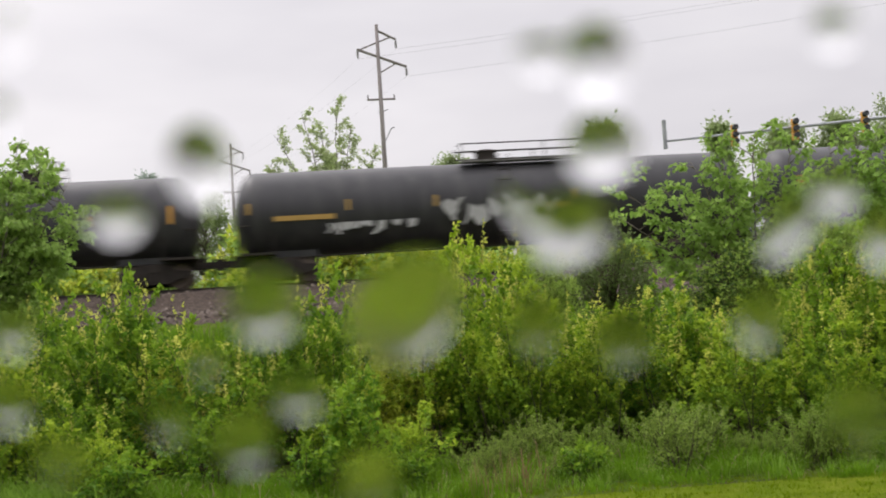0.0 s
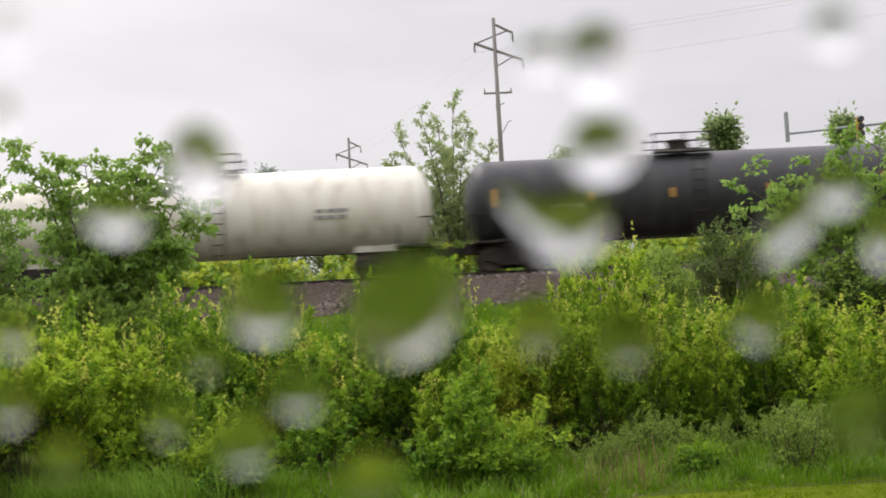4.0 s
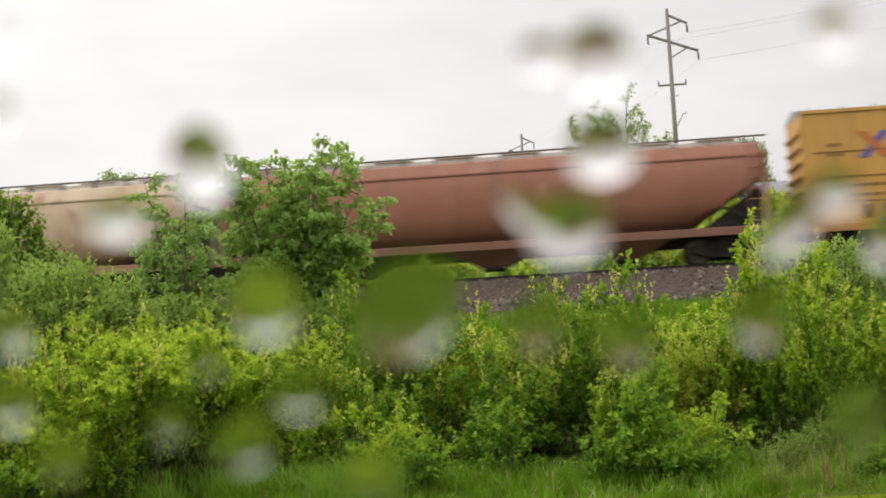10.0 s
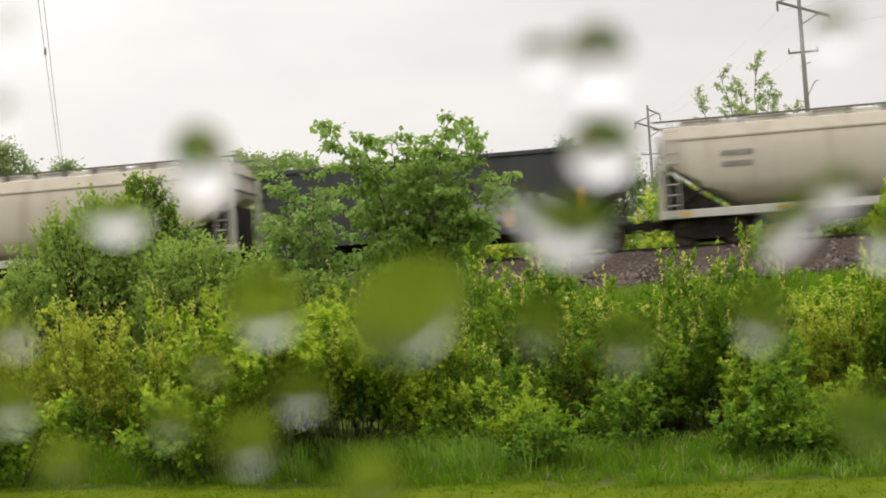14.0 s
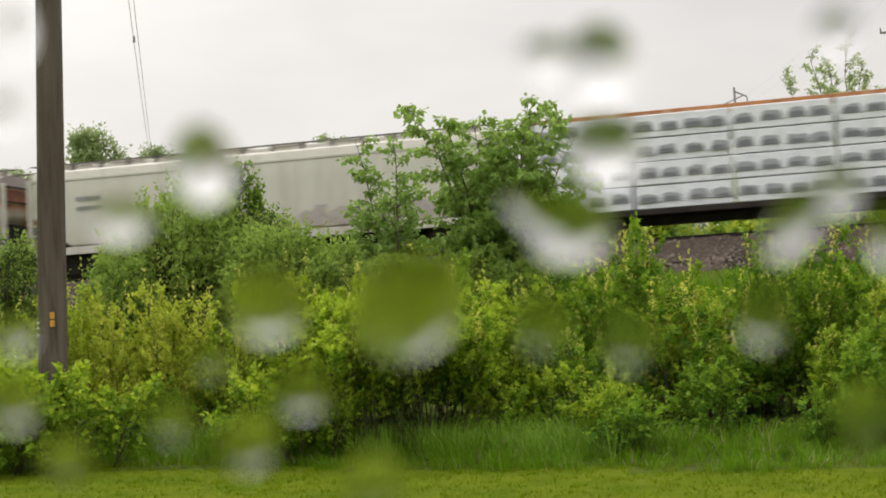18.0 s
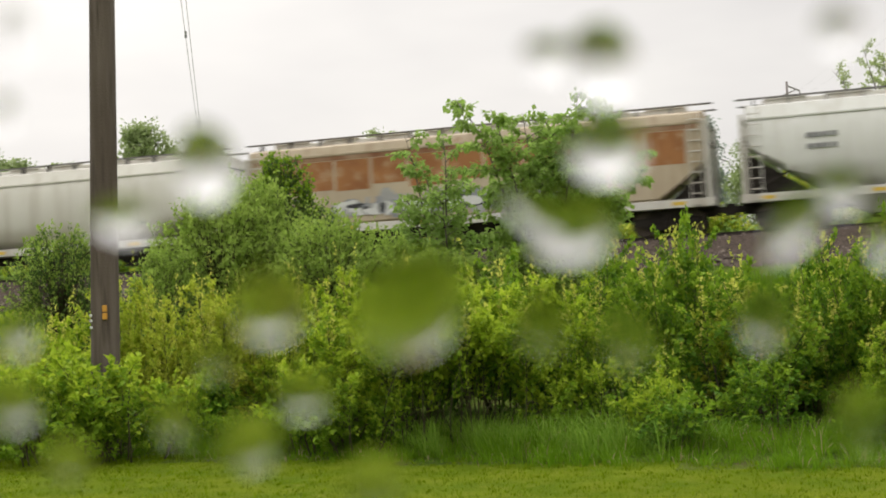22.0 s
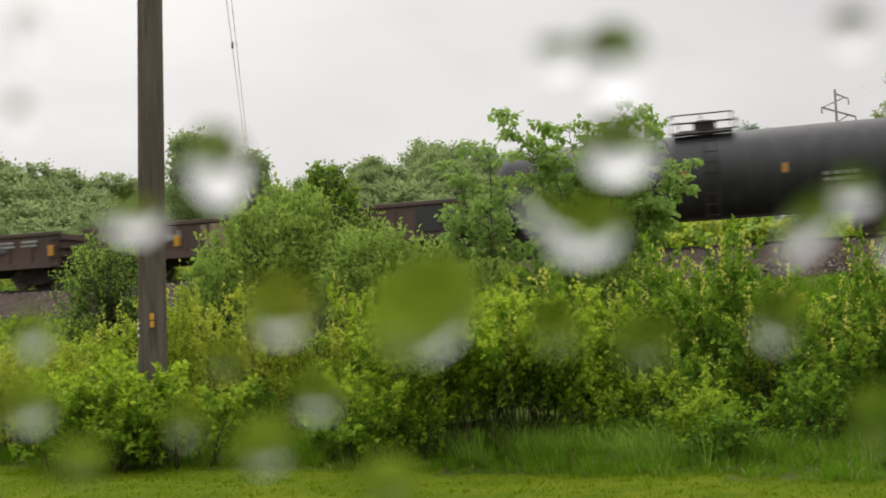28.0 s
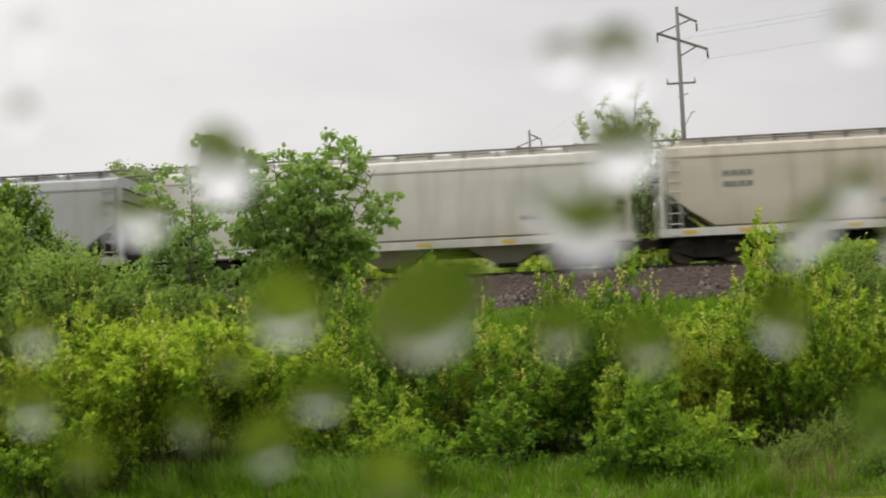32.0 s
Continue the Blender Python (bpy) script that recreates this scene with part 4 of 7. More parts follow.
def gondola(s0, s1, paint, label, height=2.75, ribs=14, tags=(), seed=0, markers=(), slope=0.0, panels=(), rail=None):
    car, half = freight_car("gondola", label, s0, s1, "gondola")
    b, w, z0 = half - 0.6, 1.5, 1.05
    for s in (-1, 1):
        edge = [(-b, height), (-b, z0 + slope * 0.75), (-b + slope, z0), (b - slope, z0), (b, z0 + slope * 0.75), (b, height)] if slope else [(-b, height), (-b, z0), (b, z0), (b, height)]
        part("side_sheet", slab(bmesh.new(), edge, min(s * (w - 0.05), s * w), max(s * (w - 0.05), s * w)), paint, car)
        if slope:
            part("slope_sheet", slab(bmesh.new(), [(s * b, z0 + slope * 0.75), (s * (b - slope), z0), (s * (b - slope), z0 + 0.08), (s * b, z0 + slope * 0.75 + 0.08)], -w + 0.06, w - 0.06), paint, car)
        part("top_rail", soft_box(-b - 0.05, b + 0.05, min(s * (w - 0.07), s * (w + 0.08)), max(s * (w - 0.07), s * (w + 0.08)), height - 0.06, height + 0.1, 0.02), rail or paint, car)
        part("end_sheet", boxes((min(s * b, s * (b - 0.06)), max(s * b, s * (b - 0.06)), -w, w, z0 + slope * 0.75, height)), paint, car)
        for k in range(3):
            z = z0 + 0.3 + slope * 0.75 + k * (height - z0 - slope * 0.75 - 0.5) / 2
            part("end_rib", boxes((min(s * b, s * (b + 0.1)), max(s * b, s * (b + 0.1)), -w, w, z - 0.06, z + 0.06)), paint, car)
        part("side_sill", soft_box(-b, b, min(s * (w - 0.05), s * (w + 0.06)), max(s * (w - 0.05), s * (w + 0.06)), z0 - 0.2, z0 + 0.1, 0.02), paint, car)
        ladder(car, s * (b - 0.3), -w - 0.1, 0.8, height, paint)
    for k in range(ribs):
        x = -b + slope + 0.35 + (2 * b - 2 * slope - 0.7) * k / (ribs - 1)
        part("side_post", loft([[(x - 0.09, -w, z0), (x + 0.09, -w, z0), (x + 0.06, -w - 0.1, z0 + 0.1), (x - 0.06, -w - 0.1, z0 + 0.1)], [(x - 0.09, -w, height - 0.06), (x + 0.09, -w, height - 0.06), (x + 0.06, -w - 0.06, height - 0.1), (x - 0.06, -w - 0.06, height - 0.1)]]), paint, car)
    part("floor", boxes((-b + slope, b - slope, -w + 0.06, w - 0.06, z0, z0 + 0.08)), UNDER, car)
    part("centre_sill", boxes((-half + 0.5, half - 0.5, -0.25, 0.25, 0.62, 1.04)), UNDER, car)
    for x0, x1, za, zb, mat in panels:
        part("painted_panel", boxes((x0, x1, -w - (0.135 if mat in (MARK_WHITE, MARK_ORANGE) else 0.105), -w + 0.01, za, zb)), mat, car)
    for x in markers:
        lo, hi = (0.3, 0.75) if height < 3 else (0.38, 1.3) if x > 0.7 else (0.05, 0.6)
        part("reflector", boxes((x * b - 0.12, x * b + 0.12, -w - 0.125, -w, z0 + lo, z0 + hi)), MARK_ORANGE, car, "orange reflective marking")
    for mat, x, z, ww, hh, count, sd in tags:
        spray(car, "graffiti", mat, x * b, z, ww, hh, -w - 0.11, count, sd)
    couplers(car, half)
    trucks(car, half - 2.2)
    return car


LOADS = []
# where red-painted ends show on the long lumber, row by row from the deck
RED_ENDS = [(-5.9, 10.2), (-5.9, 4.05), (-5.45, 4.05, 10.2), (-5.45, 3.3), (-5.45, 3.3), (3.3, 9.9), (2.7,), (2.7,), (2.7, 9.6)]


def centerbeam(s0, s1, label, wrap, arched, seed):
    car, half = freight_car("centerbeam_flatcar", label, s0, s1, "flatcar")
    rng = random.Random(seed)
    b, w, z0, z1 = half - 0.6, 1.35, 1.0, 4.6
    part("deck", soft_box(-b, b, -1.5, 1.5, z0 - 0.2, z0, 0.02), UNDER, car)
    part("centre_sill", boxes((-half + 0.5, half - 0.5, -0.3, 0.3, 0.5, 0.82)), UNDER, car)
    for s in (-1, 1):
        x = s * (b - 0.1)
        bulk = part("bulkhead", soft_box(x - 0.1, x + 0.1, -1.5, 1.5, z0, z1 + 0.05, 0.02), BULKHEAD, car, "dark red end bulkhead")
        for y in (-1.3, -0.45, 0.45, 1.3):
            part("bulkhead_post", soft_box(min(x, x + s * 0.3), max(x, x + s * 0.3), y - 0.1, y + 0.1, z0, z1, 0.02), BULKHEAD, bulk)
        if arched:
            part("reflector", boxes((x - 0.11, x + 0.11, -1.53, -1.49, z0 + 0.2, z0 + 1.1)), MARK_ORANGE, bulk, "orange reflective marking")
    part("top_beam", soft_box(-b, b, -0.3, 0.3, z1 - 0.12, z1 + (0.14 if arched else 0.06), 0.02), RUST_PATCH if arched else WALKWAY, car, "top chord of the centre beam")
    for k in range(14):
        x = -b + 0.6 + (2 * b - 1.2) * k / 13
        part("centre_post", boxes((x - 0.08, x + 0.08, -0.12, 0.12, z0, z1 - 0.12)), BULKHEAD, car)
    couplers(car, half)
    trucks(car, half - 2.6)
    load = thing("lumber_load", "stacked lumber bundles in white plastic wrap on a flatcar", "lumber", "freight train")
    LOADS.append((load, (s0 + s1) / 2))
    rows, cols = (4, 6) if arched else (9, 6)
    step_z, step_x = (z1 - 0.16 - z0) / rows, (2 * b - 0.5) / cols
    mat = WRAP if arched else WRAP_DULL
    for c in range(cols):
        for r in range(rows):
            x0 = -b + 0.25 + c * step_x + rng.uniform(0, 0.05)
            x1 = -b + 0.25 + (c + 1) * step_x - rng.uniform(0.02, 0.1)
            za, zb = z0 + r * step_z + 0.024, z0 + (r + 1) * step_z - 0.012
            bundle = part("wrapped_pack", soft_box(x0, x1, -w - rng.uniform(0, 0.06), -0.13, za, zb, 0.03), mat, load)
            if arched:
                for k in range(4):
                    xc = x0 + (x1 - x0) * (0.13 + 0.25 * k) + rng.uniform(-0.06, 0.06)
                    low = rng.uniform(0.2, 0.27)
                    for ink, rx, rz, y in ((MARK_STAMP_PALE, rng.uniform(0.32, 0.4), rng.uniform(0.34, 0.42), 0.072), (MARK_STAMP, rng.uniform(0.22, 0.34), rng.uniform(0.16, 0.27), 0.076)):
                        sway = rng.uniform(-0.06, 0.06)
                        outline = [(xc + sway + rx * math.copysign(abs(math.cos(a)) ** 0.5, math.cos(a)), za + low + rz * math.sin(a) ** 0.7 * rng.uniform(0.78, 1.0)) for a in [i * math.pi / 8 for i in range(9)]]
                        part("printed_mark", slab(bmesh.new(), outline, -w - y, -w), ink, bundle)
            else:
                # near-black strip drawn in for the shade between stacked packs
                part("gap_shade", boxes((x0 + 0.02, x1 - 0.02, -w - 0.03, -0.2, za - 0.022, za + 0.006)), UNDER, bundle)
                for xm in RED_ENDS[r]:
                    if x0 < xm < x1:
                        part("end_mark", boxes((max(x0, xm - 0.15), min(x1, xm + 0.15), -w - 0.07, -w, (za + zb) / 2 - 0.1, (za + zb) / 2 + 0.1)), MARK_ROSE, bundle, "faded red end mark")
            part("bundle_far", soft_box(x0, x1, 0.13, w, za, zb, 0.03), mat, load) if r == rows - 1 else None
    return car


def build_train():
    black = "black tank car with orange reflective markings, wet and grimy"
    tank_car(18.5, 36.8, TANK_BLACK, black, seed=1)
    tank_car(-1.8, 18.5, TANK_BLACK, "black tank car with orange stripe and white scrawl", "stripe", seed=2, long_deck=True)
    tank_car(-15.0, -1.8, TANK_BLACK, "short black tank car with orange reflective markings", seed=3)
    tank_car(-33.4, -15.0, TANK_BLACK, black, seed=4)
    tank_car(-51.7, -33.4, TANK_BLACK, black, seed=5)
    tank_car(-69.3, -51.7, TANK_BLACK, black, seed=6)
    tank_car(-86.8, -69.3, TANK_WHITE, "white tank car with grime at its ends", "dark", seed=7)
    yellow = "faded yellow boxcar with black double doors and graffiti"
    boxcar(-108.3, -86.8, yellow, [(MARK_WHITE, -0.34, 1.55, 5.2, 0.95, 9, 11), (MARK_GREY, -0.34, 1.45, 5.0, 0.5, 7, 12), (MARK_WHITE, 0.62, 1.9, 6.6, 0.5, 11, 13), (MARK_GREY, 0.6, 1.5, 6.0, 0.4, 8, 14)], 1)
    boxcar(-129.3, -108.3, yellow, [(MARK_PURPLE, 0.66, 1.95, 6.2, 1.5, 7, 21), (MARK_CREAM, 0.64, 1.75, 6.0, 1.25, 8, 28), (MARK_PURPLE, 0.66, 2.0, 5.4, 0.45, 3, 29), (MARK_SMEAR, -0.5, 1.4, 3.2, 0.5, 5, 23), (MARK_PURPLE, -0.74, 1.7, 1.9, 1.4, 5, 24), (MARK_RUSTRED, -0.78, 1.5, 1.1, 0.8, 3, 25), (MARK_WHITE, -0.33, 2.3, 1.2, 0.8, 3, 26)], 2)
    boxcar(-150.4, -129.3, yellow, [(MARK_BLACK, 0.5, 1.85, 3.2, 0.8, 6, 31), (MARK_WHITE, 0.5, 1.85, 3.0, 0.6, 6, 32), (MARK_BLACK, 0.52, 1.7, 2.8, 0.4, 5, 33), (MARK_BLUE, 0.84, 1.7, 1.0, 1.0, 3, 34), (MARK_SMEAR, 0.84, 1.5, 1.2, 0.5, 3, 35)], 3)
    boxcar(-172.1, -150.4, yellow, [(MARK_TEAL, 0.62, 1.9, 7.0, 0.5, 12, 41), (MARK_CREAM, 0.62, 1.4, 6.6, 0.45, 10, 42), (MARK_GREY, 0.62, 1.35, 6.0, 0.4, 7, 46), (MARK_BLUE, -0.42, 1.75, 6.2, 0.75, 18, 47), (MARK_PURPLE, -0.42, 1.8, 6.0, 0.6, 15, 43), (MARK_WHITE, -0.42, 1.8, 5.8, 0.35, 13, 48), (MARK_RED, -0.42, 1.95, 5.6, 0.25, 9, 49), (MARK_TEAL, -0.42, 1.25, 6.4, 0.4, 10, 44), (MARK_RED, 0.6, 2.25, 6.0, 0.16, 9, 45)], 4)
    covered_hopper(-193.1, -172.1, HOP_RED, "oxide red covered hopper with rounded sides", True, None, seed=1, logos=False)
    covered_hopper(-213.6, -193.1, HOP_TAN, "tan covered hopper with rounded sides and rust streaks", True, None, seed=2, logos=False)
    covered_hopper(-232.8, -213.6, HOP_GREY, "stained grey covered hopper with ribbed flat sides", False, None, trim=WALKWAY, seed=3, ribs=11)
    covered_hopper(-253.4, -232.8, HOP_CREAM, "cream covered hopper with rounded sides and rusty roof edge", True, SILL_PALE, seed=4)
    gondola(-268.3, -253.4, GON_BLACK, "tall black open hopper with pale graffiti", 3.75, 12, [(MARK_SMEAR, 0.16, 1.75, 6.8, 0.95, 8, 51), (MARK_LILAC, 0.16, 1.7, 6.4, 0.7, 9, 52), (MARK_GREY, 0.16, 1.75, 6.2, 0.5, 9, 55), (MARK_BUFF, 0.42, 1.7, 0.9, 0.5, 2, 56)], markers=(-0.18, 0.1, 0.37, 0.76), slope=1.9)
    covered_hopper(-287.1, -268.3, HOP_CREAM, "beige covered hopper with rounded sides", True, SILL_PALE, top=4.48, seed=5)
    grey_car = gondola(-306.2, -287.1, GON_GREY, "grey gondola covered in white graffiti", 2.85, 16, [(MARK_GREY, 0.0, 2.05, 16.5, 0.95, 24, 62), (MARK_SMEAR, -0.1, 2.0, 15.5, 0.45, 26, 61), (MARK_GREY, 0.05, 1.75, 16.0, 0.5, 22, 66), (MARK_MURK, 0.0, 1.6, 16.0, 0.4, 20, 63), (MARK_SMEAR, -0.84, 1.55, 1.3, 0.4, 4, 67), (MARK_MURK, -0.83, 1.62, 1.1, 0.3, 4, 68), (MARK_SMEAR, 0.5, 1.9, 6.0, 0.5, 9, 65)], markers=(-0.88, 0.12), rail=UNDER)
    bars(grey_car, "painted_panel", MARK_SLATE, -5.8, 1.95, 1.25, 0.75, -1.62, 1, 1.0, 1, "blue painted panel")
    bars(grey_car, "painted_panel", MARK_SLATE, 3.4, 1.95, 1.25, 0.75, -1.62, 1, 1.0, 1, "blue painted panel")
    centerbeam(-329.3, -306.2, "centerbeam flatcar with red bulkheads, loaded with lumber", WRAP, True, 1)
    covered_hopper(-350.0, -329.3, HOP_PALE, "pale beige covered hopper with flat sides", False, SILL_PALE, top=4.48, seed=6, tags=[(MARK_FADED, 0.5, 1.75, 5.5, 0.5, 10, 71), (MARK_FADED, 0.5, 1.55, 5.0, 0.35, 8, 73)])
    covered_hopper(-368.2, -350.0, HOP_RUST, "grey covered hopper rusted along its top", False, SILL_PALE, top=4.48, seed=7)
    covered_hopper(-387.8, -368.2, HOP_WHITE, "clean white covered hopper with rounded sides", True, SILL_PALE, top=4.48, seed=8)
    covered_hopper(-407.0, -387.8, HOP_PATCH, "buff covered hopper with rusted square panels and graffiti", False, SILL_PALE, top=4.48, seed=9, patches=11, logos=False, tags=[(MARK_SMEAR, -0.1, 1.8, 9.4, 0.8, 12, 81), (MARK_PRINT, -0.1, 1.8, 9.0, 0.62, 13, 82), (MARK_BLACK, -0.1, 1.8, 8.8, 0.42, 12, 84), (MARK_WHITE, -0.1, 1.78, 8.6, 0.42, 13, 88)])
    covered_hopper(-425.6, -407.0, HOP_PALE, "beige covered hopper with smooth rounded sides", True, SILL_PALE, top=4.48, seed=10)
    centerbeam(-448.5, -425.6, "centerbeam flatcar loaded with long wrapped lumber", WRAP_DULL, False, 2)
    tank_car(-462.4, -448.5, TANK_WHITE, "white tank car with a red band round its middle", "dark", True, seed=8)
    tank_car(-476.9, -462.4, TANK_WHITE, "white tank car with a red band round its middle", "dark", True, seed=9)
    tank_car(-494.2, -476.9, TANK_BLACK, "black tank car with small orange reflective markings", seed=10)
    gondola(-512.0, -494.2, GON_BROWN, "low dark brown gondola with faded buff panels", 2.28, 15, [(MARK_BUFF, -0.15, 1.65, 2.6, 0.7, 5, 91), (MARK_SMEAR, 0.3, 1.6, 2.0, 0.5, 3, 92), (MARK_GREY, -0.6, 1.75, 3.0, 0.3, 7, 97)], markers=(-0.46, 0.55), panels=((-2.25, -1.6, 1.15, 2.15, MARK_BUFF), (-1.5, -0.9, 1.2, 2.1, MARK_BUFF), (1.75, 2.65, 1.15, 2.15, MARK_BUFF), (2.8, 3.7, 1.25, 2.1, MARK_DULL), (-5.6, -4.9, 1.5, 1.9, MARK_SMEAR), (6.6, 7.6, 1.2, 2.1, MARK_BLACK)))
    teal_car = gondola(-529.35, -512.0, GON_BROWN, "low brown gondola with patches of pale and teal paint", 2.28, 15, [(MARK_DUSTTEAL, -0.31, 1.6, 1.0, 0.75, 2, 93), (MARK_RUSTRED, 0.42, 1.6, 2.4, 0.8, 4, 95), (MARK_MURK, 0.05, 1.6, 10.0, 0.6, 15, 98)], markers=(0.95,), panels=((1.85, 2.8, 1.15, 2.15, MARK_DUSTTEAL), (0.45, 1.7, 1.15, 2.1, MARK_BLACK), (-2.05, -1.8, 1.2, 2.1, MARK_FADED), (-4.7, -4.1, 1.28, 1.38, MARK_ORANGE), (-7.9, -7.5, 1.22, 1.36, MARK_ORANGE), (3.0, 3.65, 1.72, 1.82, MARK_WHITE), (3.0, 3.12, 1.82, 2.1, MARK_WHITE), (3.0, 3.65, 2.1, 2.2, MARK_WHITE), (3.53, 3.65, 1.82, 2.1, MARK_WHITE), (3.85, 3.97, 1.72, 2.2, MARK_WHITE), (4.3, 4.42, 1.72, 2.2, MARK_WHITE), (3.97, 4.3, 1.9, 2.02, MARK_WHITE), (3.9, 4.4, 1.3, 1.42, MARK_ORANGE), (1.0, 1.4, 1.25, 1.4, MARK_ORANGE), (-6.6, -5.9, 1.2, 2.0, MARK_DULL), (-4.1, -3.2, 1.2, 2.0, MARK_DULL)))
    for x, ww in ((-7.2, 1.3), (-5.7, 0.9), (-4.3, 0.9), (-2.9, 0.9), (5.4, 0.9), (6.6, 0.8)):
        bars(teal_car, "stencil", MARK_SMEAR, x, 2.0, ww, 0.1, -1.6, 2, 1.7, 4)
    covered_hopper(-541.7, -529.0, HOP_CREAM, "short beige covered hopper with flat sides", False, SILL_PALE, seed=11)
    covered_hopper(-560.5, -541.7, HOP_PALE, "pale grey covered hopper with flat sides", False, SILL_PALE, seed=12)
    covered_hopper(-579.4, -560.5, HOP_STEEL, "dull grey covered hopper with flat sides", False, HOP_STEEL, trim=HOP_STEEL, seed=13)
    covered_hopper(-598.0, -579.4, HOP_PALE, "pale grey covered hopper with flat sides", False, SILL_PALE, seed=14)


build_train()
# how far the slowing train has gone, in metres, every two seconds
TRAVEL = [0.0, 35.8, 71.7, 107.73, 143.87, 180.12, 216.22, 251.91, 286.65, 319.95, 352.34, 384.37, 416.11, 447.86, 479.66, 511.8, 544.56]



# ---- plants ----
def leaf_mesh(name, leaves, mats):
    """Folded pointed leaves: (place, way, up, length, width, material) for each."""
    n = len(leaves)
    p = np.array([q[0] for q in leaves], dtype=float)
    d = np.array([q[1] for q in leaves], dtype=float)
    u = np.array([q[2] for q in leaves], dtype=float)
    size = np.array([q[3] for q in leaves])[:, None]
    wide = np.array([q[4] for q in leaves])[:, None]
    d /= np.linalg.norm(d, axis=1)[:, None] + 1e-9
    s = np.cross(d, u)
    s /= np.linalg.norm(s, axis=1)[:, None] + 1e-9
    u = np.cross(s, d)
    verts = np.stack([p, p + d * size * 0.42 + s * wide * 0.5 + u * size * 0.12, p + d * size - u * size * 0.08, p + d * size * 0.42 - s * wide * 0.5 + u * size * 0.12], 1).reshape(-1, 3)
    base = np.arange(n)[:, None] * 4
    faces = np.concatenate([base + [0, 1, 2], base + [0, 2, 3]], 1).reshape(-1, 3)
    data = bpy.data.meshes.new(name)
    data.from_pydata(verts.tolist(), [], faces.tolist())
    for m in mats:
        data.materials.append(m)
    data.polygons.foreach_set("material_index", np.repeat([q[5] for q in leaves], 2).tolist())
    return data


def wood_mesh(name, limbs, mat, seg=5):
    """Tapered bent limbs, each a list of (place, radius)."""
    verts, faces = [], []
    for limb in limbs:
        first = len(verts)
        for i, (p, r) in enumerate(limb):
            a, b = limb[max(0, i - 1)][0], limb[min(len(limb) - 1, i + 1)][0]
            way = (b - a).normalized()
            side = way.orthogonal().normalized()
            other = way.cross(side)
            for k in range(seg):
                verts.append(tuple(p + (side * math.cos(k * math.tau / seg) + other * math.sin(k * math.tau / seg)) * r))
        for i in range(len(limb) - 1):
            for k in range(seg):
                a, b = first + i * seg + k, first + i * seg + (k + 1) % seg
                faces.append((a, b, b + seg, a + seg))
        faces.append(tuple(first + k for k in range(seg))[::-1])
        faces.append(tuple(first + (len(limb) - 1) * seg + k for k in range(seg)))
    data = bpy.data.meshes.new(name)
    data.from_pydata(verts, [], faces)
    data.materials.append(mat)
    data.shade_smooth()
    return data


def jitter(rng, k=1.0):
    return Vector((rng.gauss(0, k), rng.gauss(0, k), rng.gauss(0, k)))


def bent_limb(rng, start, way, length, r0, r1, steps=6, rise=0.1, wander=0.12):
    pts, p, d = [], start.copy(), way.normalized()
    for i in range(steps + 1):
        f = i / steps
        pts.append((p.copy(), r0 + (r1 - r0) * f))
        d = (d + jitter(rng, wander) + Vector((0, 0, rise))).normalized()
        p = p + d * length / steps
    return pts


def along(limb, f):
    k = f * (len(limb) - 1)
    i = min(int(k), len(limb) - 2)
    return limb[i][0].lerp(limb[i + 1][0], k - i), (limb[i + 1][0] - limb[i][0]).normalized()


def leaves_on(rng, limb, count, size, out, young, f0=0.25, droop=0.25, mat=0, mat_young=1):
    for k in range(count):
        f = f0 + (1 - f0) * (k + rng.random()) / count
        p, d = along(limb, min(f, 0.999))
        way = d * 0.6 + jitter(rng, 0.7) + Vector((0, 0, -droop))
        length = size * rng.uniform(0.65, 1.25)
        out.append((p + jitter(rng, size * 0.25), way, Vector((0, 0, 1)) + jitter(rng, 0.45), length, length * rng.uniform(0.6, 0.82), mat_young if f > 1 - young * rng.uniform(0.5, 1.5) else mat))


